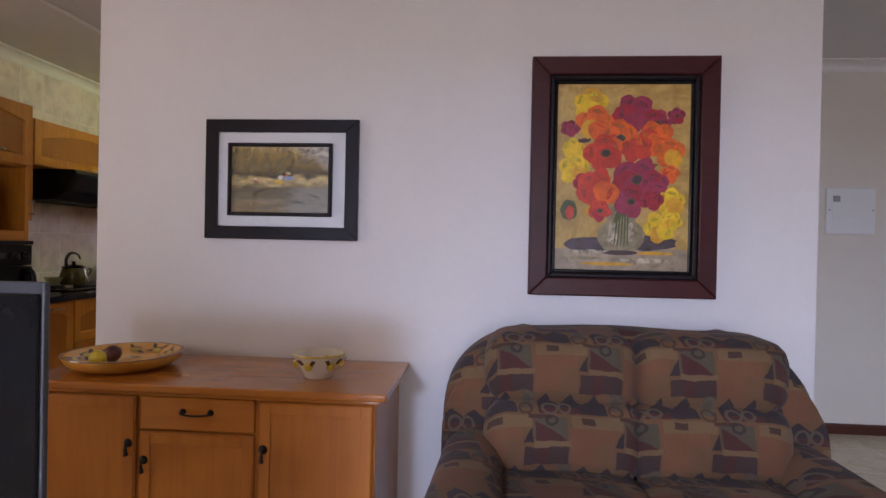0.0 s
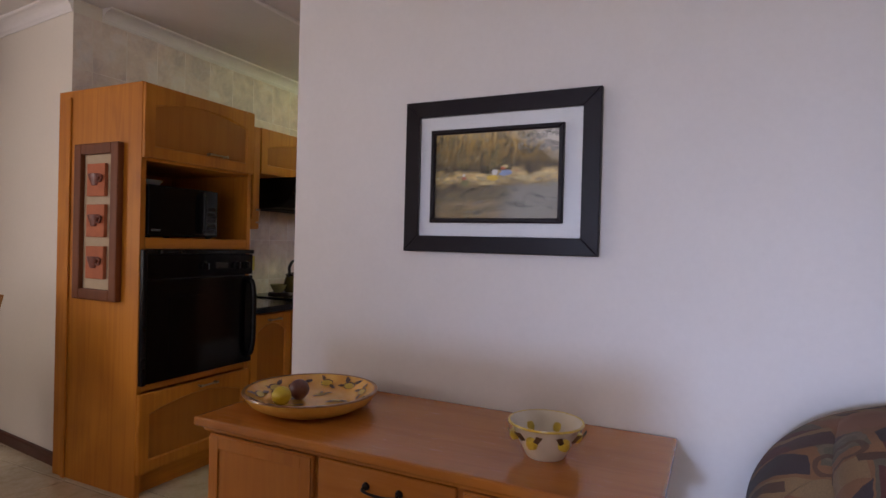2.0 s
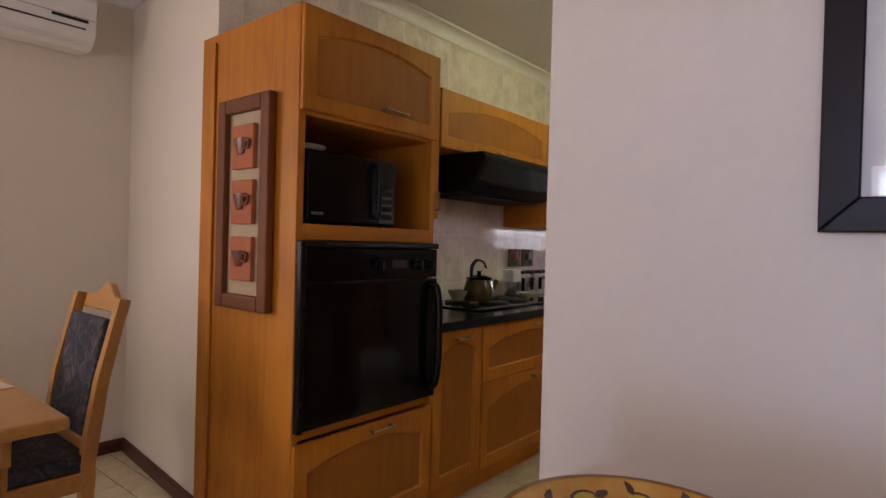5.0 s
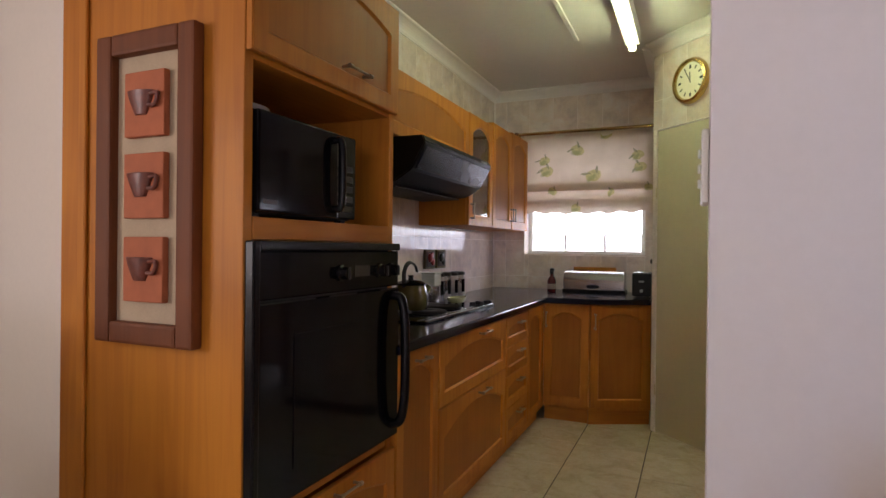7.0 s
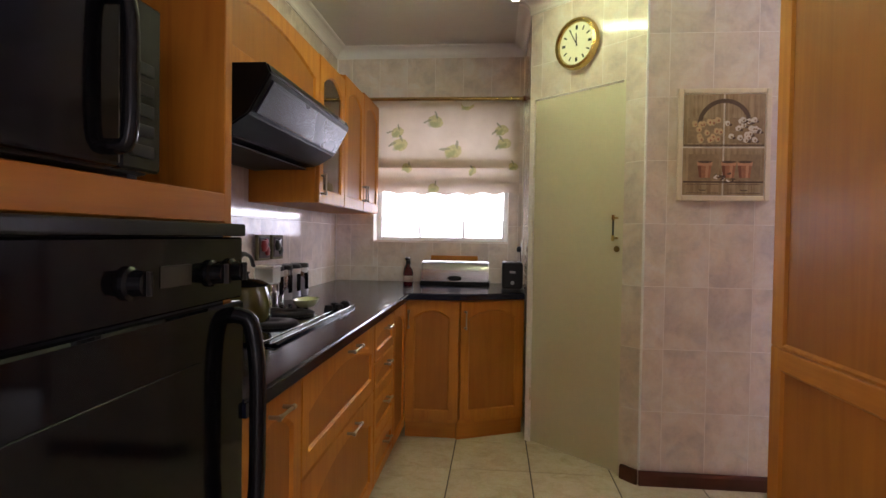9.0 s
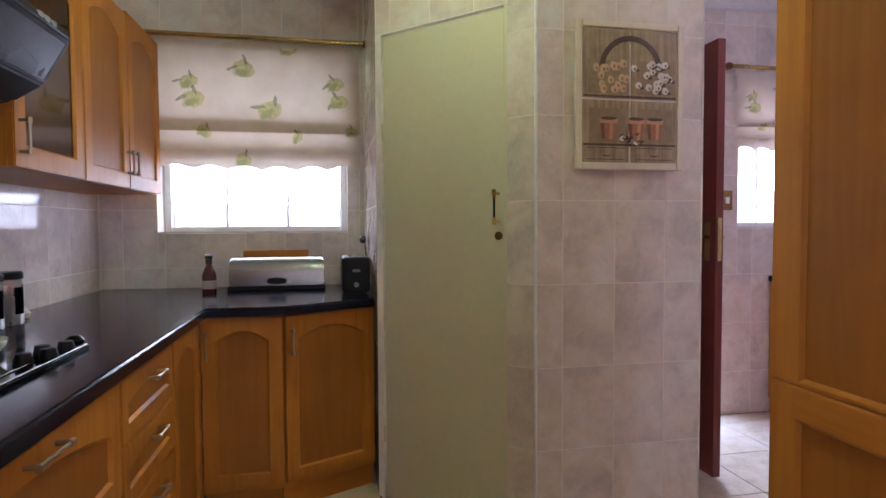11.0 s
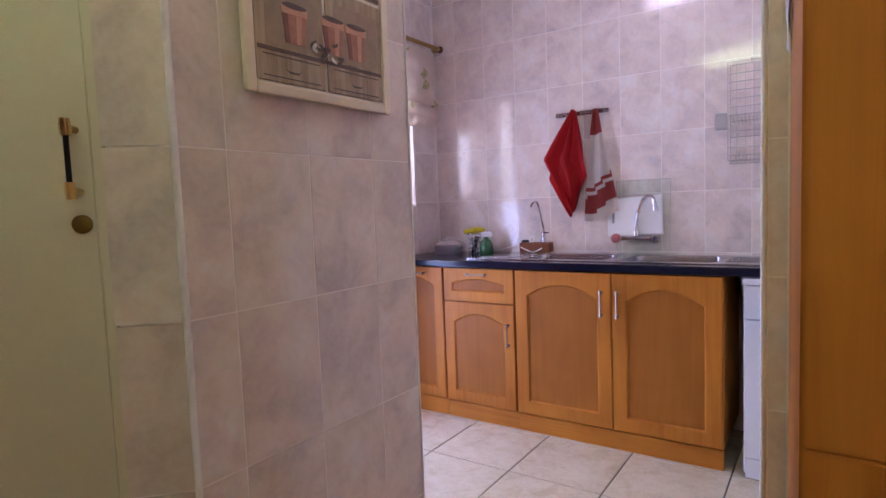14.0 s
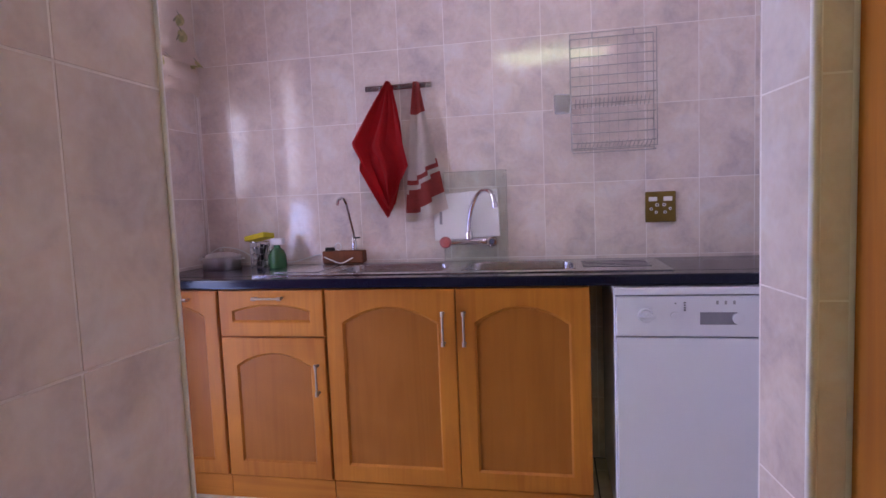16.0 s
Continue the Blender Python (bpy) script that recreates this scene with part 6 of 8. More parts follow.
# ---------------------------------------------------------------- living room
e = empty("sideboard", pose(-1.66, 2.50, 0), "polished oak sideboard with drawer, doors and dark iron pulls", "sideboard")
SBW, SBD, SBH = 1.255, 0.525, 0.708
bm = box((-0.050, -0.030, SBH), (SBW + 0.040, SBD, SBH + 0.028), 0.010, 3)
part("top", bm, SIDEWOOD, e, "glossy oak top with moulded edge")
part("top_moulding", box((-0.020, -0.014, SBH - 0.014), (SBW + 0.016, SBD - 0.004, SBH - 0.0005), 0.006, 2), SIDEWOOD, e)
part("body", box((0, 0, 0.07), (SBW, SBD - 0.01, SBH - 0.015), 0.003), SIDEWOOD_V, e)
part("base", box((-0.012, -0.012, 0), (SBW + 0.012, SBD - 0.01, 0.07), 0.006), SIDEWOOD, e)
IRON = simple("dark_iron", (0.030, 0.022, 0.020), 0.45, 0.8)


def plain_front(parent, x0, x1, z0, z1, name):
    """A sideboard front: bevelled frame with a flat field."""
    bm = box((x0, -0.016, z0), (x1, -0.001, z1), 0.003)
    d = part(name, bm, SIDEWOOD_V if z1 - z0 > 0.2 else SIDEWOOD, parent)
    if z1 - z0 > 0.2:
        m_ = 0.040
        for lo, hi in [((x0 + 0.004, -0.021, z0 + 0.004), (x0 + m_, -0.0162, z1 - 0.004)), ((x1 - m_, -0.021, z0 + 0.004), (x1 - 0.004, -0.0162, z1 - 0.004)), ((x0 + m_ + 0.0005, -0.021, z0 + 0.004), (x1 - m_ - 0.0005, -0.0162, z0 + m_)), ((x0 + m_ + 0.0005, -0.021, z1 - m_), (x1 - m_ - 0.0005, -0.0162, z1 - 0.004))]:
            part("moulding", box(lo, hi, 0.004, 2), SIDEWOOD_V, d)
    return d


def drop_pull(parent, x, z):
    bm = lathe([(0, 0), (0.016, 0), (0.014, 0.006), (0.006, 0.012), (0, 0.013)], 14)
    k = part("pull", bm, IRON, parent, "dark iron drop pull", True, pose(x, -0.021, z, 90, 0, 0))
    part("drop", sweep(arc([(0, 0, 0.012), (0, -0.012, 0.016), (0, -0.030, 0.014), (0, -0.040, 0.012)], 3), [0.004] * 4 + [0.006] * 3 + [0.008] * 3, 8), IRON, k, "", True)


d = plain_front(e, 0.008, 0.400, 0.09, 0.690, "door")
drop_pull(d, 0.378, 0.527)
d = plain_front(e, 0.418, 0.832, 0.578, 0.692, "drawer")
bm = sweep(arc([(0.575, -0.016, 0.645), (0.577, -0.038, 0.642), (0.625, -0.042, 0.638), (0.673, -0.038, 0.642), (0.675, -0.016, 0.645)], 4), 0.0035, 8)
h = part("bail_handle", bm, IRON, d, "dark iron bail handle", True)
for x in (0.575, 0.675):
    part("rosette", lathe([(0, 0), (0.011, 0), (0.009, 0.007), (0, 0.009)], 12), IRON, h, "", True, pose(x, -0.016, 0.645, 90, 0, 0))
d = plain_front(e, 0.418, 0.832, 0.09, 0.570, "door")
drop_pull(d, 0.436, 0.470)
d = plain_front(e, 0.850, 1.247, 0.09, 0.690, "door")
drop_pull(d, 0.866, 0.527)

SBT = SBH + 0.028


def ceramic():
    m, t, n, b = nodes_of("cream_glazed_ceramic")
    v = mapped(t, (1, 1, 1))
    f = noise_tex(t, v, 14, 4)
    link(t, ramp(t, f, [(0.3, (0.66, 0.30, 0.038)), (0.7, (0.78, 0.44, 0.09))]), b.inputs["Base Color"])
    b.inputs["Roughness"].default_value, b.inputs["Coat Weight"].default_value = 0.25, 0.5
    return m


CERAM = ceramic()
RUST = simple("rust_glaze_rim", (0.26, 0.11, 0.03), 0.3, vary=0.2, coat=0.4)
YEL = simple("lemon_glaze", (0.58, 0.40, 0.04), 0.3, vary=0.2, coat=0.4)
OLV = simple("olive_brown_glaze", (0.085, 0.040, 0.016), 0.35, vary=0.3, coat=0.3)
WHITEGLZ = simple("cream_white_glaze", (0.68, 0.60, 0.48), 0.3, vary=0.05, coat=0.4)
e = empty("fruit_platter", pose(-1.475, 2.742, SBT), "large round cream ceramic platter with painted lemons", "platter")
R = 0.215
part("dish", lathe([(0, 0.004), (0.135, 0.004), (0.14, 0.0), (0.155, 0.0), (0.165, 0.004), (0.200, 0.024), (R, 0.046), (R + 0.003, 0.055), (R - 0.004, 0.058), (0.18, 0.042), (0.15, 0.022), (0.10, 0.016), (0, 0.015)], 56), CERAM, e, "", True)
part("rim", lathe([(R - 0.007, 0.0578), (R + 0.0035, 0.0585), (R + 0.0045, 0.055), (R + 0.001, 0.0525)], 56), RUST, e, "rust-brown glazed rim", True)
rr = random.Random(11)


def ceramic_mark(parent, cx, cy, z, size, ang, surf, tilt=0.0):
    """A painted lemon with leaves in slight relief on a dish."""
    bm = bmesh.new()
    n0 = 12
    vs = [bm.verts.new((size * math.cos(a) * 1.25, size * 0.75 * math.sin(a), 0)) for a in [2 * math.pi * i / n0 for i in range(n0)]]
    top = bm.verts.new((0, 0, size * 0.08))
    for i in range(n0):
        bm.faces.new((vs[i], vs[(i + 1) % n0], top))
    m_ = pose(cx, cy, z, 0, 0, math.degrees(ang)) @ pose(0, 0, 0, tilt, 0, 0)
    part("painted_lemon", bm, YEL, parent, "", True, m_)
    bm = bmesh.new()
    bm.faces.new([bm.verts.new((size * math.cos(a) * 1.25 * 1.16 + 0.002, size * 0.75 * 1.22 * math.sin(a) - 0.002, -0.0005)) for a in [2 * math.pi * i / 16 for i in range(16)]])
    part("painted_outline", bm, OLV, parent, "", False, m_)
    for q in range(3):
        bm = bmesh.new()
        a = rr.uniform(-0.9, 0.9) + (math.pi if q == 1 else 0)
        ln = size * rr.uniform(1.7, 2.4)
        pts = [(0.0, 0.0), (0.4, -0.22), (0.75, -0.15), (1, 0), (0.75, 0.15), (0.4, 0.22)]
        bm.faces.new([bm.verts.new((size * 0.9 * math.cos(a) + ln * (u * math.cos(a) - v * math.sin(a)), size * 0.6 * math.sin(a) + ln * (u * math.sin(a) + v * math.cos(a)), 0.0006)) for u, v in pts])
        part("painted_leaf", bm, OLV, parent, "", False, m_)


for i in range(11):
    a = 2 * math.pi * i / 11 + 0.2
    ceramic_mark(e, 0.167 * math.cos(a), 0.167 * math.sin(a), 0.0365, 0.018, a + 1.57 + rr.uniform(-0.2, 0.2), 0, -31)
for i in range(5):
    a = 2 * math.pi * i / 5 + 0.6
    ceramic_mark(e, 0.082 * math.cos(a), 0.082 * math.sin(a), 0.0176, 0.015, a + rr.uniform(-1, 1), 0)
e = empty("lemon", pose(-1.525, 2.655, SBT + 0.046, 0, 0, 40), "whole yellow lemon on the platter", "lemon")
part("fruit", lathe([(0, -0.037), (0.006, -0.034), (0.018, -0.027), (0.029, -0.010), (0.031, 0.002), (0.027, 0.016), (0.016, 0.028), (0.007, 0.034), (0, 0.039)], 20), simple("lemon_skin", (0.62, 0.45, 0.02), 0.45, vary=0.1, scale=160, bumps=0.4), e, "", True, pose(0, 0, 0, 80, 0, 0))
e = empty("passion_fruit", pose(-1.520, 2.735, SBT + 0.050), "dark purple-brown passion fruit on the platter", "fruit")
part("fruit", lathe([(0, -0.034), (0.016, -0.030), (0.030, -0.014), (0.034, 0.002), (0.029, 0.018), (0.015, 0.030), (0, 0.034)], 20), simple("plum_skin", (0.13, 0.045, 0.035), 0.4, vary=0.3, scale=50, bumps=0.2), e, "", True)

e = empty("ceramic_bowl", pose(-0.668, 2.695, SBT), "small cream ceramic bowl with moulded lemons", "bowl")
part("bowl", lathe([(0, 0.003), (0.042, 0.003), (0.044, 0), (0.048, 0), (0.052, 0.006), (0.072, 0.045), (0.088, 0.078), (0.098, 0.090), (0.093, 0.092), (0.082, 0.080), (0.066, 0.045), (0.045, 0.012), (0, 0.010)], 40), WHITEGLZ, e, "", True)
part("rim", lathe([(0.092, 0.0915), (0.0985, 0.0925), (0.0995, 0.088), (0.095, 0.085)], 40), YEL, e, "yellow-brown rim", True)
for i in range(6):
    a = 2 * math.pi * i / 6 + 0.35
    bm = lathe([(0, -0.015), (0.013, -0.011), (0.016, 0.0), (0.013, 0.012), (0, 0.018)], 12)
    part("moulded_lemon", bm, YEL, e, "", True, pose(0.079 * math.cos(a), 0.079 * math.sin(a), 0.052, 0, 20, math.degrees(a)))
    for s in (-1, 1):
        bm = bmesh.new()
        bm.faces.new([bm.verts.new((0.003, s * (0.010 + 0.030 * u), 0.008 + v * 0.012 + 0.018 * u)) for u, v in ((0, 0), (0.4, -1), (1, 0), (0.4, 1))])
        part("moulded_leaf", bm, OLV, e, "", False, pose(0.088 * math.cos(a), 0.088 * math.sin(a), 0.055, 0, 22, math.degrees(a)))

# ---------------------------------------------------------------- pictures on the partition
WALLY = 3.033


def picture_frame(parent, x0, x1, z0, z1, w, depth, mat, name="frame", y=0.0, bev=0.006):
    """Four mitred rails."""
    for pts in ([(x0, z0), (x1, z0), (x1 - w, z0 + w), (x0 + w, z0 + w)], [(x1, z0), (x1, z1), (x1 - w, z1 - w), (x1 - w, z0 + w)], [(x1, z1), (x0, z1), (x0 + w, z1 - w), (x1 - w, z1 - w)], [(x0, z1), (x0, z0), (x0 + w, z0 + w), (x0 + w, z1 - w)]):
        part(name, slab(pts, y - depth, y, bev), mat, parent)


e = empty("landscape_picture", pose(-1.291, WALLY, 1.256), "small harvest landscape behind glass in a wide black frame", "picture")
W, H = 0.686, 0.526
picture_frame(e, 0, W, 0, H, 0.056, 0.026, BLACKFRAME, "frame", 0.0, 0.0025)
part("mount", box((0.056, -0.010, 0.056), (W - 0.056, -0.003, H - 0.056)), simple("white_mount_board", (0.60, 0.59, 0.58), 0.8, vary=0.02), e, "white mount board")
ix0, ix1, iz0, iz1 = 0.103, 0.572, 0.102, 0.422
picture_frame(e, ix0, ix1, iz0, iz1, 0.016, 0.020, BLACKFRAME, "inner_frame", -0.010, 0.004)


def landscape():
    m, t, n, b = nodes_of("painted_landscape")
    tc = n.new("ShaderNodeTexCoord")
    sp = n.new("ShaderNodeSeparateXYZ")
    link(t, tc.outputs["Object"], sp.inputs[0])
    warp = noise_tex(t, mapped(t, (9, 1, 22)), 1.0, 4, 0.6)
    add = n.new("ShaderNodeMath")
    add.operation = "MULTIPLY_ADD"
    add.inputs[1].default_value, add.inputs[2].default_value = 0.10, -0.05
    link(t, warp, add.inputs[0])
    s = n.new("ShaderNodeMath")
    link(t, sp.outputs["Z"], s.inputs[0])
    link(t, add.outputs[0], s.inputs[1])
    mr = n.new("ShaderNodeMapRange")
    mr.inputs["From Min"].default_value, mr.inputs["From Max"].default_value = 0.118, 0.406
    link(t, s.outputs[0], mr.inputs["Value"])
    band = ramp(t, mr.outputs["Result"], [(0.0, (0.20, 0.14, 0.06)), (0.16, (0.22, 0.19, 0.13)), (0.34, (0.085, 0.07, 0.045)), (0.42, (0.30, 0.23, 0.11)), (0.50, (0.60, 0.48, 0.25)), (0.57, (0.06, 0.05, 0.03)), (0.72, (0.19, 0.14, 0.05)), (0.9, (0.34, 0.25, 0.09)), (1.0, (0.46, 0.38, 0.24))])
    trunks = noise_tex(t, mapped(t, (48, 1, 11), rot=(0, 0.2, 0)), 1.0, 5, 0.75, 1.0)
    flat = noise_tex(t, mapped(t, (14, 1, 40), rot=(0, -0.12, 0)), 1.0, 5, 0.7, 0.8)
    up = ramp(t, mr.outputs["Result"], [(0.50, (0, 0, 0)), (0.60, (1, 1, 1))])
    st = mix(t, up, ramp(t, flat, [(0.3, (0.10, 0.085, 0.05)), (0.5, (0.45, 0.40, 0.30)), (0.7, (0.80, 0.74, 0.62))]), ramp(t, trunks, [(0.34, (0.05, 0.045, 0.03)), (0.5, (0.42, 0.34, 0.16)), (0.68, (0.80, 0.66, 0.36))]))
    c = mix(t, 0.8, band, st, "OVERLAY")
    # pale sky to the upper right and a grey pond below it
    far = n.new("ShaderNodeMath")
    far.operation = "MULTIPLY_ADD"
    far.inputs[1].default_value = 0.55
    link(t, sp.outputs["X"], far.inputs[0])
    link(t, s.outputs[0], far.inputs[2])
    c = mix(t, ramp(t, far.outputs[0], [(0.60, (0, 0, 0)), (0.66, (1, 1, 1))]), c, (0.52, 0.47, 0.40))
    pond = n.new("ShaderNodeMath")
    pond.operation = "MULTIPLY_ADD"
    pond.inputs[1].default_value = -0.6
    link(t, s.outputs[0], pond.inputs[0])
    link(t, sp.outputs["X"], pond.inputs[2])
    c = mix(t, ramp(t, pond.outputs[0], [(0.24, (0, 0, 0)), (0.31, (0.75, 0.75, 0.75))]), c, mix(t, ramp(t, mr.outputs["Result"], [(0.36, (0, 0, 0)), (0.42, (1, 1, 1))]), (0.26, 0.25, 0.22), c))
    link(t, c, b.inputs["Base Color"])
    b.inputs["Roughness"].default_value = 0.6
    return m


cv = part("canvas", box((ix0 + 0.016, -0.016, iz0 + 0.016), (ix1 - 0.016, -0.011, iz1 - 0.016)), landscape(), e)
cols = {"pale_roof": (0.40, 0.38, 0.36), "straw": (0.46, 0.36, 0.17), "ochre": (0.50, 0.33, 0.03), "blue": (0.22, 0.30, 0.50), "white": (0.6, 0.58, 0.55), "red": (0.36, 0.09, 0.05), "foliage": (0.14, 0.14, 0.055), "mist": (0.42, 0.42, 0.40)}
pm = {k: simple("brush_" + k, c, 0.6, vary=0.25, scale=90) for k, c in cols.items()}
for i, (cx, cz, rx, rz, k) in enumerate([(0.31, 0.236, 0.030, 0.007, "straw"), (0.44, 0.252, 0.034, 0.008, "straw"), (0.50, 0.262, 0.028, 0.007, "straw"), (0.375, 0.290, 0.014, 0.006, "straw"), (0.335, 0.252, 0.020, 0.011, "ochre"), (0.378, 0.268, 0.022, 0.009, "blue"), (0.340, 0.272, 0.010, 0.010, "white"), (0.368, 0.284, 0.009, 0.006, "red"), (0.228, 0.252, 0.009, 0.007, "red"), (0.228, 0.264, 0.005, 0.005, "white"), (0.232, 0.238, 0.016, 0.010, "foliage")]):
    spot(cv, blob(cx, cz, rx, rz, 14, 0.25, i), -0.0172 - 0.0001 * i, pm[k], "brush_stroke")


def brushwork(parent, name, count, colour, region, size, lean, seed):
    """Loose strokes of one colour over a region (x0, x1, z0, z1) of the canvas, as one layer of paint."""
    r = random.Random(seed)
    bm = bmesh.new()
    for i in range(count):
        cx, cz = r.uniform(region[0], region[1]), r.uniform(region[2], region[3])
        pts = blob(cx, cz, size[0] * r.uniform(0.5, 1.3), size[1] * r.uniform(0.5, 1.3), 9, 0.3, seed * 100 + i, lean + r.uniform(-0.5, 0.5))
        y = -0.0163 - 0.00001 * i - 0.00002 * seed
        bm.faces.new([bm.verts.new((min(max(a, ix0 + 0.017), ix1 - 0.017), y, min(max(c, iz0 + 0.017), iz1 - 0.017))) for a, c in pts])
    bmesh.ops.recalc_face_normals(bm, faces=bm.faces)
    part(name, bm, thin_paint(simple("brush_" + colour[0], colour[1], 0.6, vary=0.35, scale=70), 0.0, 0.72, 85), parent)


TREES, POND, PATHWAY = (ix0 + 0.02, ix1 - 0.10, 0.285, iz1 - 0.02), (ix0 + 0.14, ix1 - 0.02, iz0 + 0.02, 0.225), (ix0 + 0.02, ix1 - 0.02, 0.238, 0.268)
for q, (count, colour, region, size, lean) in enumerate([
        (34, ("dark_trunk", (0.075, 0.060, 0.028)), TREES, (0.022, 0.006), 1.4), (46, ("golden_foliage", (0.36, 0.27, 0.085)), TREES, (0.013, 0.008), 0.9), (30, ("olive_foliage", (0.17, 0.15, 0.055)), TREES, (0.015, 0.007), 0.5),
        (26, ("pale_foliage", (0.46, 0.39, 0.20)), (TREES[0], TREES[1], 0.31, TREES[3]), (0.010, 0.006), 1.0), (18, ("grey_sky", (0.40, 0.38, 0.33)), (ix1 - 0.15, ix1 - 0.02, 0.345, iz1 - 0.02), (0.020, 0.010), 0.1),
        (16, ("far_hedge", (0.10, 0.085, 0.042)), (ix0 + 0.02, ix1 - 0.16, 0.268, 0.290), (0.022, 0.006), 0.1), (26, ("straw_path", (0.52, 0.42, 0.20)), PATHWAY, (0.024, 0.005), 0.05),
        (22, ("bank_brown", (0.15, 0.11, 0.045)), (ix0 + 0.02, ix1 - 0.18, 0.185, 0.232), (0.018, 0.006), 0.5), (24, ("bank_gold", (0.30, 0.22, 0.075)), (ix0 + 0.02, ix0 + 0.22, iz0 + 0.02, 0.205), (0.014, 0.008), 0.9), (22, ("pond_grey", (0.24, 0.23, 0.19)), POND, (0.030, 0.005), 0.0)]):
    brushwork(cv, "brushwork", count, colour, region, size, lean, q + 1)
g = part("glazing", box((0.0565, -0.0225, 0.0565), (W - 0.0565, -0.0205, H - 0.0565)), glass("picture_glass", (0.99, 0.99, 0.99)), e, "reflective picture glass")
g.visible_shadow = False

e = empty("flower_picture", pose(0.137, WALLY, 1.046), "large painting of red and yellow poppies in a mahogany frame", "picture")
W, H = 0.766, 1.000
picture_frame(e, 0, W, 0, H, 0.075, 0.045, MAHOGANY, "frame", 0, 0.005)
picture_frame(e, 0.0755, W - 0.0755, 0.0755, H - 0.0755, 0.020, 0.036, BLACKFRAME, "inner_moulding", 0, 0.006)
picture_frame(e, 0.0960, W - 0.0960, 0.0960, H - 0.0960, 0.014, 0.026, BLACK, "slip", 0, 0.004)


def ochre_ground():
    m, t, n, b = nodes_of("ochre_painted_ground")
    f = noise_tex(t, mapped(t, (7, 1, 9), rot=(0, 0.5, 0)), 1.0, 5, 0.65, 1.2)
    g2 = noise_tex(t, mapped(t, (60, 1, 30), rot=(0, -0.4, 0)), 1.0, 4, 0.7)
    c = ramp(t, f, [(0.25, (0.26, 0.15, 0.035)), (0.45, (0.44, 0.27, 0.055)), (0.6, (0.62, 0.41, 0.12)), (0.8, (0.40, 0.26, 0.08))])
    c = mix(t, 0.35, c, ramp(t, g2, [(0.3, (0.30, 0.17, 0.04)), (0.7, (0.64, 0.42, 0.12))]))
    link(t, c, b.inputs["Base Color"])
    b.inputs["Roughness"].default_value = 0.45
    bump(t, b, g2, 0.3, 0.002)
    return m


cv = part("canvas", box((0.108, -0.014, 0.108), (W - 0.108, -0.004, H - 0.108)), ochre_ground(), e)
PC = {"orange": (0.72, 0.12, 0.010), "red": (0.55, 0.042, 0.018), "crimson": (0.33, 0.014, 0.028), "plum": (0.31, 0.026, 0.065), "yellow": (0.78, 0.48, 0.012), "gold": (0.66, 0.33, 0.015), "leaf": (0.07, 0.085, 0.018), "dark": (0.06, 0.03, 0.03), "glassy": (0.30, 0.24, 0.13), "pale": (0.52, 0.43, 0.30), "shadow": (0.075, 0.05, 0.06), "table": (0.34, 0.26, 0.17), "orange_light": (0.78, 0.17, 0.018), "red_light": (0.66, 0.075, 0.024), "crimson_light": (0.34, 0.024, 0.042), "plum_light": (0.32, 0.040, 0.082), "yellow_light": (0.84, 0.56, 0.04), "gold_light": (0.74, 0.41, 0.03), "leaf_light": (0.2, 0.22, 0.05)}
PM = {k: simple("impasto_" + k, c, 0.42, vary=0.38, scale=26, bumps=0.5) for k, c in PC.items()}
for k in PM:
    thin_paint(PM[k], 0.25 if k.endswith("_light") or k == "pale" else 0.75 if k in ("shadow", "glassy", "table") else 0.88, 0.9 if k.endswith("_light") else 1.0, 30)
depth_i = [0]


def stroke(pts, k, name="paint_stroke"):
    depth_i[0] += 1
    spot(cv, pts, -0.0145 - 0.00003 * depth_i[0], PM[k], name)


def px(u, v):
    return 0.108 + u * (W - 0.216), H - 0.108 - v * (H - 0.216)


stroke([px(0.004, 0.998), px(0.996, 0.998), px(0.996, 0.885), px(0.70, 0.872), px(0.42, 0.884), px(0.20, 0.875), px(0.004, 0.888)], "table")
for i, (u, v, rx, rz, k) in enumerate([(0.30, 0.86, 0.16, 0.030, "shadow"), (0.70, 0.85, 0.15, 0.032, "shadow"), (0.28, 0.900, 0.10, 0.008, "pale"), (0.66, 0.945, 0.16, 0.010, "pale"), (0.40, 0.965, 0.14, 0.008, "gold"), (0.75, 0.905, 0.10, 0.007, "gold"), (0.20, 0.935, 0.10, 0.008, "glassy")]):
    x, z = px(u, v)
    x = min(max(x, 0.112 + rx * 0.9), W - 0.112 - rx * 0.9)
    stroke(blob(x, z, rx * 0.8, rz, 16, 0.1, i), k)
x, z = px(0.50, 0.815)
stroke(blob(x, z, 0.098, 0.078, 22, 0.02, 1), "glassy", "painted_vase")
stroke([(x - 0.055, z + 0.05), (x + 0.055, z + 0.05), (x + 0.07, z + 0.125), (x - 0.07, z + 0.125)], "glassy", "painted_vase")
stroke(blob(x - 0.035, z + 0.01, 0.022, 0.05, 12, 0.2, 3), "pale")
stroke(blob(x + 0.040, z + 0.02, 0.015, 0.045, 12, 0.2, 4), "pale")
for q in range(5):
    stroke([(x - 0.03 + q * 0.014, z - 0.04), (x - 0.026 + q * 0.014, z - 0.04), (x - 0.01 + q * 0.010, z + 0.10), (x - 0.018 + q * 0.010, z + 0.10)], "leaf")
stroke(blob(x, z - 0.070, 0.070, 0.010, 14, 0.1, 5), "dark")
rr = random.Random(21)
for q in range(30):
    u, v = rr.uniform(0.16, 0.86), rr.uniform(0.14, 0.72)
    x, z = px(u, v)
    stroke(blob(x, z, rr.uniform(0.012, 0.035), rr.uniform(0.006, 0.014), 10, 0.3, q, rr.uniform(0, 3)), rr.choice(["leaf", "dark", "leaf", "gold"]))


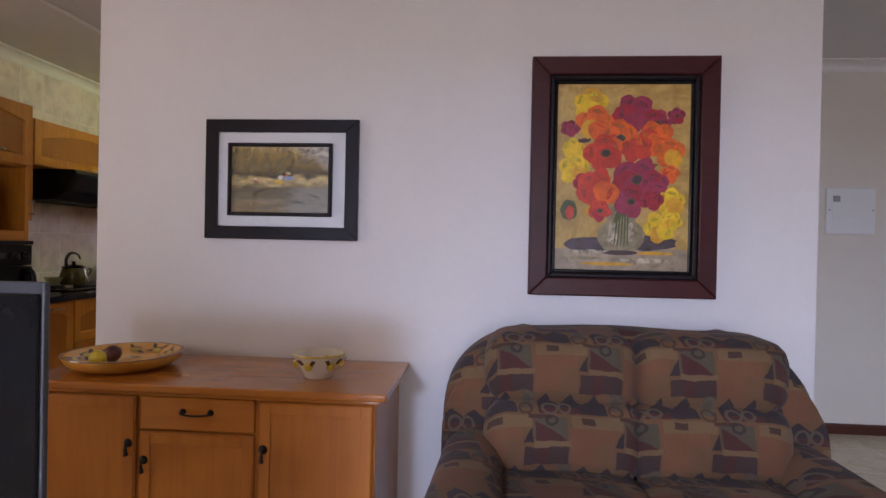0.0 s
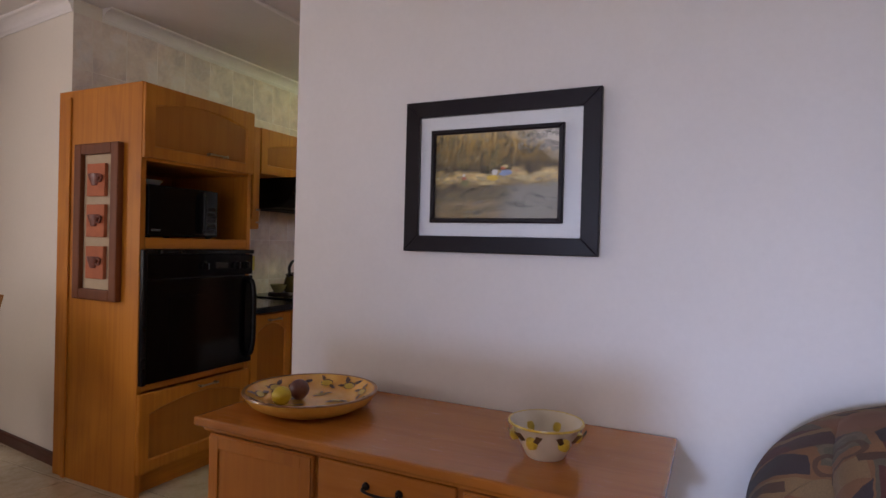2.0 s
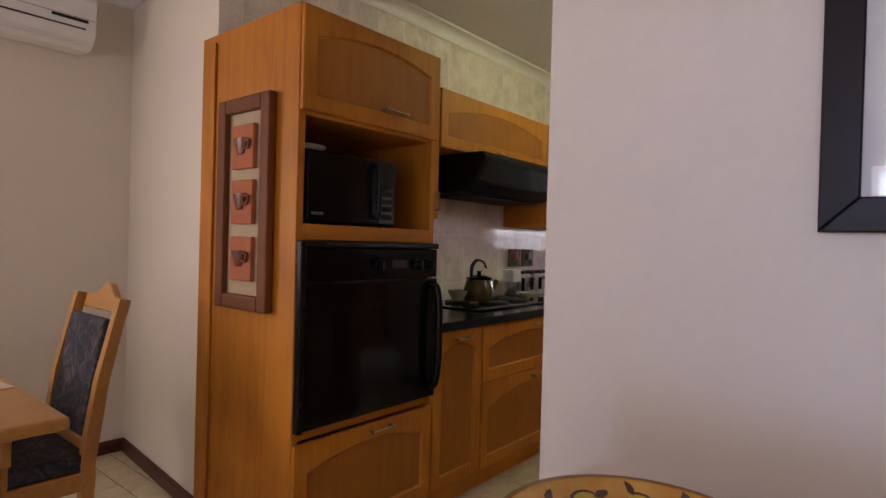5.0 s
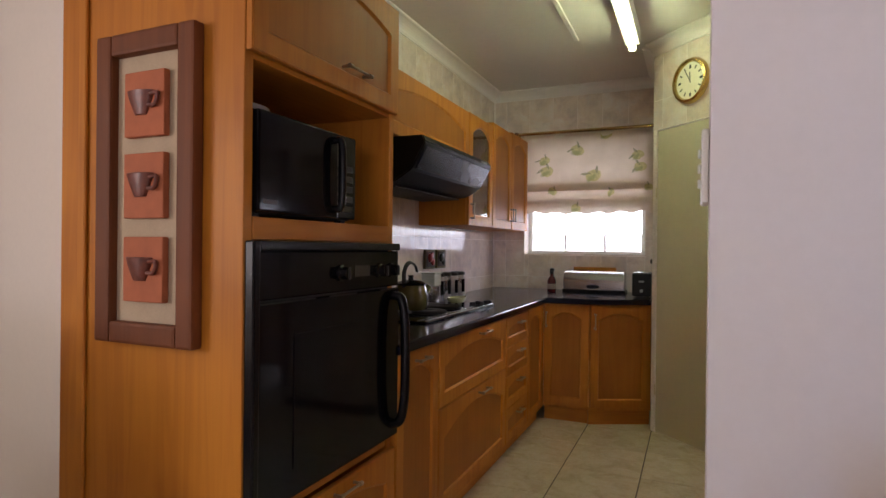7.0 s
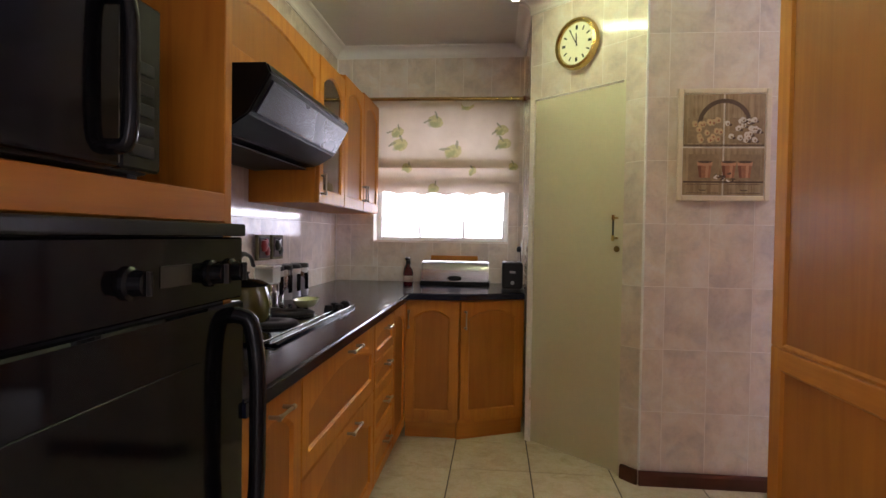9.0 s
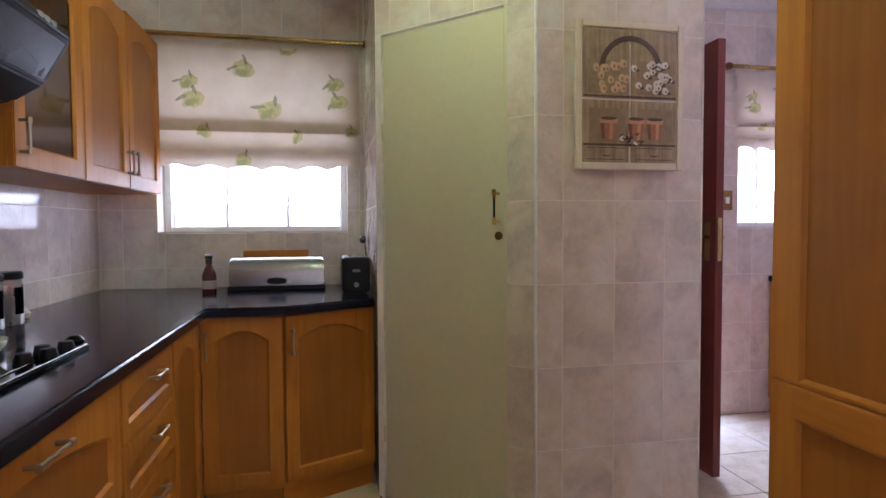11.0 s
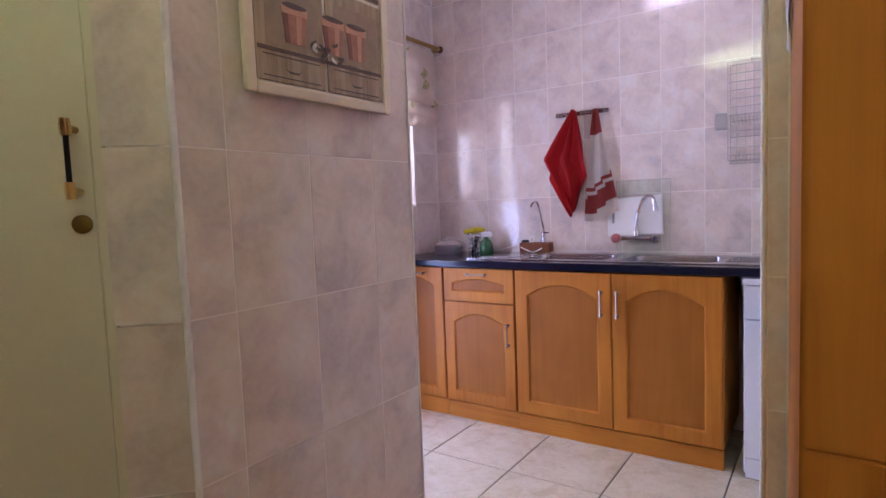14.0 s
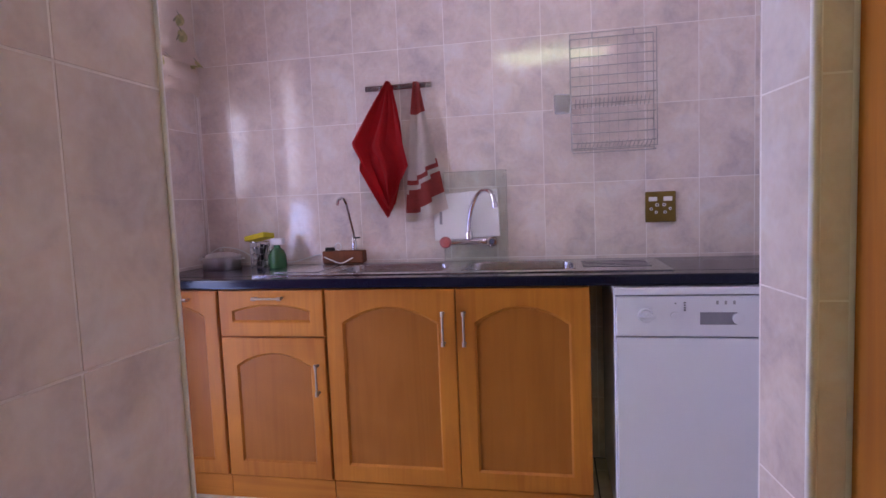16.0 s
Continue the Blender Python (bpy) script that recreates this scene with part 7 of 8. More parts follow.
def poppy(u, v, r, k, k2, seed):
    """A loose flower: five broad petals, each with a lit edge and a soft fold, round a heart."""
    q = random.Random(seed)
    x, z = px(u, v)
    turn = q.uniform(0, 1.2)
    for i in range(5):
        a = turn + 2 * math.pi * i / 5 + q.uniform(-0.2, 0.2)
        cx, cz = x + 0.48 * r * math.cos(a), z + 0.44 * r * math.sin(a)
        stroke(blob(cx, cz, r * q.uniform(0.55, 0.70), r * q.uniform(0.48, 0.60), 16, 0.07, seed * 10 + i, a), (k, k, k2, k, k)[(i + seed) % 5], "painted_petal")
        if math.sin(a) > -0.5:
            stroke(blob(cx + 0.20 * r * math.cos(a), cz + 0.16 * r * math.sin(a) + 0.05 * r, r * 0.34, r * 0.13, 14, 0.1, seed * 30 + i, a + 1.5), k + "_light", "painted_highlight")
        if i % 2 == seed % 2:
            stroke(blob(x + 0.34 * r * math.cos(a + 0.6), z + 0.32 * r * math.sin(a + 0.6), r * 0.30, r * 0.045, 12, 0.12, seed * 40 + i, a + 0.6), {"orange": "red", "red": "crimson", "yellow": "gold", "gold": "orange"}.get(k, "dark"), "painted_fold")
    if seed % 3 == 0 and k not in ("yellow", "gold"):
        stroke(blob(x + 0.08 * r, z - 0.02 * r, r * 0.26, r * 0.22, 12, 0.12, seed), "leaf", "painted_heart")
        stroke(blob(x + 0.08 * r, z - 0.02 * r, r * 0.19, r * 0.16, 12, 0.12, seed + 1), "dark", "painted_heart")


FLOWERS = [(0.25, 0.11, 0.068, "yellow", "gold"), (0.10, 0.24, 0.036, "plum", "crimson"), (0.89, 0.17, 0.036, "plum", "crimson"), (0.29, 0.21, 0.074, "orange", "gold"), (0.58, 0.16, 0.078, "plum", "crimson"), (0.74, 0.21, 0.058, "plum", "crimson"),
           (0.13, 0.35, 0.046, "yellow", "gold"), (0.14, 0.46, 0.064, "yellow", "gold"), (0.47, 0.29, 0.076, "orange", "red"), (0.75, 0.29, 0.070, "orange", "red"), (0.60, 0.35, 0.060, "red", "orange"), (0.36, 0.37, 0.078, "red", "orange"), (0.84, 0.37, 0.062, "orange", "gold"), (0.85, 0.48, 0.038, "orange", "red"),
           (0.60, 0.51, 0.092, "plum", "crimson"), (0.74, 0.54, 0.058, "plum", "crimson"), (0.21, 0.54, 0.044, "crimson", "plum"), (0.86, 0.63, 0.058, "yellow", "gold"), (0.78, 0.77, 0.062, "yellow", "gold"), (0.88, 0.73, 0.036, "yellow", "gold"), (0.56, 0.63, 0.066, "plum", "crimson"), (0.72, 0.62, 0.046, "crimson", "plum"), (0.31, 0.57, 0.084, "red", "orange"), (0.33, 0.68, 0.044, "red", "crimson")]
for i, f in enumerate(FLOWERS):
    poppy(*f, i + 1)
x, z = px(0.10, 0.68)
stroke(blob(x, z, 0.036, 0.046, 14, 0.1, 7), "leaf", "painted_bud")
stroke(blob(x + 0.004, z - 0.010, 0.018, 0.030, 12, 0.1, 8), "red", "painted_bud")

# ---------------------------------------------------------------- sofa


def patchwork():
    """Woven patchwork in a half-drop repeat of 0.30 m: squares, triangles, saw teeth and curls."""
    m, t, n, b = nodes_of("patchwork_chenille")
    v = mapped(t, (1, 1, 1))
    wob = n.new("ShaderNodeTexNoise")
    wob.inputs["Scale"].default_value, wob.inputs["Detail"].default_value = 16, 3
    link(t, v, wob.inputs["Vector"])
    bend = n.new("ShaderNodeMix")
    bend.data_type = "VECTOR"
    bend.inputs["Factor"].default_value = 0.018
    link(t, v, bend.inputs["A"])
    link(t, wob.outputs["Color"], bend.inputs["B"])
    sx = n.new("ShaderNodeSeparateXYZ")
    link(t, bend.outputs["Result"], sx.inputs[0])

    def calc(op, a, c=None, d=None):
        q = n.new("ShaderNodeMath")
        q.operation = op
        for k, val in enumerate((a, c, d)):
            if isinstance(val, (int, float)):
                q.inputs[k].default_value = val
            elif val is not None:
                link(t, val, q.inputs[k])
        return q.outputs[0]

    along = calc("MULTIPLY", calc("MULTIPLY_ADD", sx.outputs["Y"], 0.25, sx.outputs["X"]), 1 / 0.30)
    up = calc("MULTIPLY", calc("MULTIPLY_ADD", sx.outputs["Y"], 0.95, sx.outputs["Z"]), 1 / 0.27)
    row = calc("FLOOR", up)
    u = calc("FRACT", calc("MULTIPLY_ADD", row, 0.37, calc("ADD", along, 0.1)))
    q = calc("FRACT", up)

    def inside(u0, u1, v0, v1):
        a = calc("MULTIPLY", calc("GREATER_THAN", u, u0), calc("LESS_THAN", u, u1))
        return calc("MULTIPLY", a, calc("MULTIPLY", calc("GREATER_THAN", q, v0), calc("LESS_THAN", q, v1)))

    def below(k, c0):
        """Under the slanting line q = k * u + c0."""
        return calc("LESS_THAN", q, calc("MULTIPLY_ADD", u, k, c0))

    def curl(cx, cz, r, thick=0.016):
        du, dv = calc("SUBTRACT", u, cx), calc("SUBTRACT", q, cz)
        d = calc("SQRT", calc("MULTIPLY_ADD", du, du, calc("MULTIPLY", dv, calc("MULTIPLY", dv, 0.6))))
        return calc("LESS_THAN", calc("ABSOLUTE", calc("SUBTRACT", d, r)), thick)

    ochre, terra, tan = (0.150, 0.078, 0.032), (0.185, 0.078, 0.036), (0.185, 0.112, 0.052)
    olive, maroon, plum = (0.088, 0.070, 0.045), (0.078, 0.024, 0.020), (0.060, 0.032, 0.028)
    night, brown, pale = (0.038, 0.026, 0.028), (0.070, 0.036, 0.022), (0.120, 0.090, 0.058)
    c = mix(t, calc("GREATER_THAN", noise_tex(t, v, 3.2, 2), 0.52), ochre, (0.165, 0.078, 0.034))
    teeth = calc("MULTIPLY_ADD", calc("PINGPONG", calc("MULTIPLY", u, 7.4), 1.0), 0.13, 0.20)
    for mask, colour in (
            (inside(0.00, 0.48, 0.34, 0.80), terra), (inside(0.02, 0.58, 0.80, 0.98), tan), (inside(0.13, 0.27, 0.85, 0.95), brown),
            (inside(0.28, 0.48, 0.34, 0.62), (0.165, 0.082, 0.038)), (inside(0.60, 0.97, 0.58, 0.95), olive), (calc("MULTIPLY", inside(0.62, 0.95, 0.60, 0.88), below(-0.85, 1.42)), maroon),
            (inside(0.60, 1.00, 0.53, 0.60), tan), (inside(0.50, 0.98, 0.33, 0.53), plum), (inside(0.64, 0.74, 0.33, 0.53), maroon),
            (calc("MULTIPLY", inside(0.48, 0.59, 0.58, 0.80), below(2.0, -0.38)), night), (inside(0.55, 0.80, 0.93, 1.00), brown),
            (inside(0.86, 1.00, 0.10, 0.34), olive), (calc("MULTIPLY", inside(0.05, 0.80, 0.02, 0.40), calc("LESS_THAN", q, teeth)), night),
            (inside(0.05, 0.50, 0.02, 0.12), maroon)):
        c = mix(t, mask, c, colour)
    for cx, cz, r, colour in ((0.17, 0.115, 0.072, pale), (0.33, 0.12, 0.066, pale), (0.93, 0.24, 0.062, pale), (0.90, 0.10, 0.072, brown), (0.80, 0.90, 0.055, night)):
        c = mix(t, calc("MULTIPLY", curl(cx, cz, r), 0.85), c, colour)
    nap = noise_tex(t, mapped(t, (400, 400, 400)), 1.0, 3)
    worn = noise_tex(t, v, 7, 4)
    c = mix(t, 0.30, c, ramp(t, worn, [(0.3, (0.45, 0.42, 0.40)), (0.7, (1, 1, 1))]), "MULTIPLY")
    c = mix(t, 0.35, c, ramp(t, nap, [(0.3, (0.25, 0.25, 0.25)), (0.7, (1, 1, 1))]), "MULTIPLY")
    link(t, c, b.inputs["Base Color"])
    b.inputs["Roughness"].default_value = 0.95
    b.inputs["Sheen Weight"].default_value = 0.05
    bump(t, b, nap, 0.5, 0.002)
    return m


PATCH = patchwork()


def cushion(name, lo, hi, parent, puff=0.03, bevel=0.06, segs=4, wave=0.006, m=None):
    """A soft upholstered block with rounded edges and an uneven surface."""
    bm = box(lo, hi, bevel, segs)
    bmesh.ops.subdivide_edges(bm, edges=[ed for ed in bm.edges if ed.calc_length() > 0.12], cuts=4, use_grid_fill=True)
    c = (Vector(lo) + Vector(hi)) / 2
    s = (Vector(hi) - Vector(lo)) / 2
    for v in bm.verts:
        q = Vector([(v.co[i] - c[i]) / s[i] for i in range(3)])
        k = [1 - min(1, abs(q[(i + 1) % 3])) ** 2 for i in range(3)]
        k2 = [1 - min(1, abs(q[(i + 2) % 3])) ** 2 for i in range(3)]
        for i in range(3):
            v.co[i] += puff * q[i] * k[i] * k2[i]
        w = noise.noise(v.co * 9)
        v.co += Vector((w, noise.noise(v.co * 9 + Vector((7, 0, 0))), w)) * wave
    return part(name, bm, PATCH, parent, "", True, m)


sofa = empty("sofa", pose(0.49, 2.98, 0), "two-seat sofa in brown patchwork chenille with rounded back", "sofa")
part("base", box((-0.62, -0.86, 0.06), (0.62, -0.10, 0.30), 0.03, 3), PATCH, sofa)
for x in (-0.56, 0.56):
    for y in (-0.80, -0.12):
        part("foot", lathe([(0, 0), (0.024, 0), (0.030, 0.06), (0, 0.06)], 12, None, (x, y, 0)), FRAME_BROWN, sofa, "", True)
# the rounded back: one camel-shaped padded outline
bm = bmesh.new()
outl = []
N = 48
for i in range(N + 1):
    s = i / N
    q = 2 * s - 1
    x = 0.680 * math.sin(q * math.pi / 2)
    q = abs(x) / 0.680
    top = 0.945 - 0.010 * (1 - math.cos(2 * math.pi * q)) * 0.5 if q < 0.52 else 0.935 + 0.010 * max(0, 1 - (q - 0.52) * 9) - 0.30 * (1 - math.sqrt(max(0.0, 1 - ((q - 0.52) / 0.481) ** 2)))
    outl.append((x, top))
secs = 9
rows = []
for k in range(secs + 1):
    a = math.pi * k / secs
    row = []
    for x, top in outl:
        yy = -0.14 - 0.12 * math.cos(a) * 1.0
        zt = top - 0.075 * (1 - math.sin(a)) ** 1.3
        row.append(bm.verts.new((x * (1 + 0.0 * k), yy - 0.02 * math.sin(x * 9), zt)))
    rows.append(row)
front = [[bm.verts.new((x, -0.26 - 0.11 * (1 - z_ / 0.9) - 0.030 * math.sin(math.pi * min(1, max(0, (z_ - 0.28) / 0.62))) * (0.7 + 0.3 * abs(math.cos(3.2 * x))), min(z_, o[1] - 0.075))) for (x, o) in zip([p[0] for p in outl], outl)] for z_ in (0.80, 0.73, 0.66, 0.62, 0.54, 0.46, 0.36, 0.25)]
for a, b in zip(rows[::-1], rows[::-1][1:]):
    for i in range(N):
        bm.faces.new((a[i], a[i + 1], b[i + 1], b[i]))
chain = [rows[0]] + front
for a, b in zip(chain, chain[1:]):
    for i in range(N):
        bm.faces.new((a[i], a[i + 1], b[i + 1], b[i]))
back = [bm.verts.new((x, -0.015, 0.25)) for x, _ in outl]
for i in range(N):
    bm.faces.new((rows[-1][i], back[i], back[i + 1], rows[-1][i + 1]))
bmesh.ops.recalc_face_normals(bm, faces=bm.faces)
part("backrest", bm, PATCH, sofa, "", True)
cushion("head_cushion", (-0.52, -0.42, 0.680), (0.004, -0.12, 0.940), sofa, 0.008, 0.11, 5, 0.004)
cushion("head_cushion", (-0.004, -0.42, 0.680), (0.52, -0.12, 0.940), sofa, 0.008, 0.11, 5, 0.004)
cushion("back_cushion", (-0.50, -0.44, 0.44), (0.003, -0.26, 0.700), sofa, 0.03, 0.07)
cushion("back_cushion", (-0.003, -0.44, 0.44), (0.50, -0.26, 0.700), sofa, 0.03, 0.07)
cushion("seat_cushion", (-0.50, -0.92, 0.30), (0.0, -0.36, 0.475), sofa, 0.03, 0.06)
cushion("seat_cushion", (0.0, -0.92, 0.30), (0.50, -0.36, 0.475), sofa, 0.03, 0.06)
for s in (-1, 1):
    bm = bmesh.new()
    secs = []
    for j in range(13):
        u = j / 12
        yy = -0.22 - 0.72 * u
        zt = 0.585 - 0.02 * u - (0.05 * max(0, u - 0.8) / 0.2)
        rx = 0.105 + 0.02 * u
        ringv = []
        for k in range(16):
            a = 2 * math.pi * k / 16
            zz = zt - 0.10 + 0.10 * math.sin(a) if math.sin(a) > -0.2 else 0.07 + 0.0 * a
            ringv.append(bm.verts.new((s * (0.560 + rx * math.cos(a) + 0.03 * u), yy + 0.015 * math.sin(a * 2), zz)))
        secs.append(ringv)
    for a, b in zip(secs, secs[1:]):
        for k in range(16):
            bm.faces.new((a[k], a[(k + 1) % 16], b[(k + 1) % 16], b[k]))
    bm.faces.new(secs[0]), bm.faces.new(secs[-1][::-1])
    bmesh.ops.recalc_face_normals(bm, faces=bm.faces)
    part("armrest", bm, PATCH, sofa, "", True)

# television on a stand, its edge close to the first viewpoint
e = empty("television", pose(-0.616, 1.278, 0.52), "flat black television with a silver-grey frame", "television")
part("frame", box((-0.95, 0.002, 0.06), (0.0, 0.013, 0.665), 0.003, 2), simple("dark_silver_plastic", (0.05, 0.05, 0.055), 0.45), e, "silver-grey plastic casing")
part("back_cover", box((-0.88, 0.0135, 0.10), (-0.10, 0.085, 0.60), 0.02, 2), BLACKPLASTIC, e)
part("screen", box((-0.945, -0.004, 0.065), (-0.004, 0.0015, 0.650), 0.002), BLACK, e, "dark screen")
part("neck", box((-0.55, 0.02, 0.015), (-0.40, 0.06, 0.06), 0.004), BLACKPLASTIC, e)
part("foot", box((-0.70, -0.06, 0.0), (-0.25, 0.14, 0.015), 0.005), BLACKPLASTIC, e)
e = empty("tv_stand", pose(-1.62, 1.16, 0), "black television stand with shelves", "stand")
part("top", box((0, 0, 0.49), (1.06, 0.30, 0.52), 0.004), BLACKPLASTIC, e)
for x in (0.0, 1.03):
    part("side", box((x, 0, 0), (x + 0.03, 0.30, 0.489), 0.003), BLACKPLASTIC, e)
part("shelf", box((0.031, 0.005, 0.22), (1.029, 0.295, 0.24), 0.002), BLACKPLASTIC, e)

# ---------------------------------------------------------------- dining corner
e = empty("dining_table", pose(-3.48, 1.86, 0), "oak dining table with a moulded edge, laid with placemat", "table")
part("tabletop", box((-0.66, -0.56, 0.715), (0.655, 0.56, 0.750), 0.012, 3), TABLEWOOD, e)
part("apron", box((-0.56, -0.46, 0.62), (0.555, -0.435, 0.714), 0.003), TABLEWOOD, e)
part("apron", box((-0.56, 0.435, 0.62), (0.555, 0.46, 0.714), 0.003), TABLEWOOD, e)
for x in (-0.55, 0.49):
    for y in (-0.45, 0.39):
        part("leg", lathe([(0, 0), (0.022, 0), (0.030, 0.05), (0.022, 0.10), (0.036, 0.40), (0.028, 0.52), (0.040, 0.56), (0.040, 0.618), (0, 0.618)], 16, None, (x + 0.03, y + 0.03, 0)), TABLEWOOD, e, "", True)
MATW = simple("cream_placemat", (0.62, 0.52, 0.40), 0.9, vary=0.15, scale=50, bumps=0.3)
e = empty("placemat", pose(-3.45, 2.22, 0.7502, 0, 0, 6), "cream patterned placemat on the dining table", "placemat")
part("mat", box((-0.22, -0.16, 0), (0.22, 0.16, 0.005), 0.002), MATW, e)
for i in range(4):
    spot_z = 0.0055
    bm = bmesh.new()
    bm.faces.new([bm.verts.new((px_, pz_, spot_z)) for px_, pz_ in blob(-0.14 + 0.09 * i, 0.05 * (-1) ** i, 0.03, 0.012, 9, 0.3, i, 0.6)])
    part("print", bm, OLV, e)
e = empty("trivet", pose(-3.52, 2.24, 0.7555), "round woven table coaster", "coaster")
part("ring", lathe([(0.02, 0), (0.06, 0), (0.064, 0.010), (0.058, 0.018), (0.03, 0.018), (0.02, 0.010), (0.02, 0)], 24), simple("woven_straw", (0.36, 0.27, 0.18), 0.9, vary=0.3, scale=90, bumps=0.6), e, "", True)


def floral():
    m, t, n, b = nodes_of("dark_floral_upholstery")
    v = mapped(t, (1, 1, 1))
    f = noise_tex(t, v, 26, 4, 0.6, 1.5)
    g2 = noise_tex(t, v, 9, 3, 0.5, 2.0)
    c = ramp(t, f, [(0.32, (0.008, 0.009, 0.013)), (0.5, (0.022, 0.022, 0.032)), (0.60, (0.055, 0.055, 0.065)), (0.72, (0.13, 0.09, 0.075))])
    c = mix(t, ramp(t, g2, [(0.55, (0, 0, 0)), (0.66, (1, 1, 1))]), c, (0.16, 0.09, 0.075))
    c = mix(t, 0.35, c, ramp(t, f, [(0.35, (0.01, 0.012, 0.018)), (0.6, (0.05, 0.05, 0.07))]))
    link(t, c, b.inputs["Base Color"])
    b.inputs["Roughness"].default_value = 0.9
    bump(t, b, f, 0.3, 0.002)
    return m


FLORAL = floral()
# chair faces south; local y runs back towards the wall
e = empty("dining_chair", pose(-3.49, 2.42, 0), "oak dining chair with dark floral padded seat and back", "chair")
cw = 0.21
part("seat", box((-cw + 0.0, -0.22, 0.43), (cw, 0.205, 0.485), 0.018, 3), FLORAL, e)
part("seat_frame", box((-cw - 0.008, -0.23, 0.365), (cw + 0.008, 0.22, 0.428), 0.005), TABLEWOOD, e)
for s in (-1, 1):
    # back post: from floor up, leaning back above the seat
    bm = sweep([(s * (cw - 0.010), 0.215, 0.0), (s * (cw - 0.010), 0.195, 0.20), (s * (cw - 0.010), 0.195, 0.45), (s * (cw - 0.010), 0.235, 0.72), (s * (cw - 0.010), 0.300, 0.995)], [0.024, 0.026, 0.030, 0.027, 0.024], 4)
    part("back_post", bm, TABLEWOOD, e)
    part("front_leg", sweep([(s * (cw - 0.018), -0.20, 0.0), (s * (cw - 0.018), -0.20, 0.37)], [0.024, 0.030], 4), TABLEWOOD, e)
bm = bmesh.new()
top_o = [(-0.175, 0.92)] + [(-0.175 + 0.35 * i / 16, 0.975 + 0.050 * max(0, math.cos((i / 16 - 0.5) * math.pi * 1.6)) ** 2) for i in range(17)] + [(0.175, 0.92)]
part("top_rail", slab(top_o, 0.0, 0.024, 0.004), TABLEWOOD, e, "", False, pose(0, 0.215 + 0.06, 0, 0, 0, 0) @ pose(0, -0.165, 0.04, -12, 0, 0))
part("back_pad", box((-0.165, -0.02, 0.0), (0.165, 0.02, 0.40), 0.014, 3), FLORAL, e, "", False, pose(0, 0.205, 0.53, -10, 0, 0))
part("lower_rail", box((-0.18, 0.19, 0.485), (0.18, 0.212, 0.53), 0.004), TABLEWOOD, e)

# air conditioner
e = empty("air_conditioner", pose(-4.612, 3.005, 2.165, 0, 0, 90), "white split air conditioner unit high on the wall", "air conditioner")
AL = 0.86
bm = bmesh.new()
prof = [(0.0, 0.0), (-0.12, 0.0), (-0.165, 0.03), (-0.195, 0.08), (-0.195, 0.24), (-0.17, 0.285), (0.0, 0.29)]
ra = [bm.verts.new((-AL, y, z)) for y, z in prof]
rb = [bm.verts.new((0, y, z)) for y, z in prof]
k = len(prof)
for i in range(k):
    bm.faces.new((ra[i], ra[(i + 1) % k], rb[(i + 1) % k], rb[i]))
bm.faces.new(ra), bm.faces.new(rb[::-1])
bmesh.ops.recalc_face_normals(bm, faces=bm.faces)
bmesh.ops.bevel(bm, geom=list(bm.edges), offset=0.008, segments=2, affect="EDGES")
part("casing", bm, WHITEPLASTIC, e)
part("panel_line", box((-AL + 0.01, -0.1975, 0.135), (-0.01, -0.194, 0.138)), GREYPLASTIC, e)
part("louvre", box((-AL + 0.05, -0.175, 0.012), (-0.05, -0.140, 0.018), 0.002), WHITEPLASTIC, e, "", False)
part("vent_slot", box((-AL + 0.03, -0.1985, 0.083), (-0.05, -0.194, 0.090)), BLACKPLASTIC, e)
part("display", box((-0.20, -0.1985, 0.118), (-0.04, -0.194, 0.132)), BLACKPLASTIC, e, "dark display strip")

# distribution board in the passage
e = empty("distribution_board", pose(2.285, 4.716, 1.380), "white flush electrical distribution board with flap", "switchboard")
part("plate", box((0, -0.012, 0), (0.325, 0, 0.315), 0.004), WHITEPLASTIC, e)
part("flap", box((0.03, -0.022, 0.11), (0.295, -0.0125, 0.215), 0.003), WHITEPLASTIC, e)
part("label", box((0.045, -0.0235, 0.222), (0.085, -0.0122, 0.262)), GREYPLASTIC, e)
part("screw", lathe([(0, 0), (0.006, 0), (0.005, 0.003), (0, 0.003)], 10), GREYPLASTIC, e, "", False, pose(0.02, -0.012, 0.165, 90, 0, 0))
part("screw", lathe([(0, 0), (0.006, 0), (0.005, 0.003), (0, 0.003)], 10), GREYPLASTIC, e, "", False, pose(0.305, -0.012, 0.165, 90, 0, 0))

# ---------------------------------------------------------------- tiles: shared meshes, own objects
TILE_MESHES = {}


def tile_mesh(w, h, mat, thick=0.0009, chamfer=0.0002):
    key = (round(w, 3), round(h, 3), mat.name)
    if key not in TILE_MESHES:
        me = bpy.data.meshes.new("tile")
        c = chamfer
        vs = [(0, 0, 0), (w, 0, 0), (w, 0, h), (0, 0, h), (0, -thick + c, 0), (w, -thick + c, 0), (w, -thick + c, h), (0, -thick + c, h), (c, -thick, c), (w - c, -thick, c), (w - c, -thick, h - c), (c, -thick, h - c)]
        fs = [(8, 9, 10, 11)] + [(4 + i, 4 + (i + 1) % 4, 8 + (i + 1) % 4, 8 + i) for i in range(4)] + [(i, (i + 1) % 4, 4 + (i + 1) % 4, 4 + i) for i in range(4)]
        me.from_pydata(vs, [], fs)
        me.materials.append(mat)
        TILE_MESHES[key] = me
    return TILE_MESHES[key]


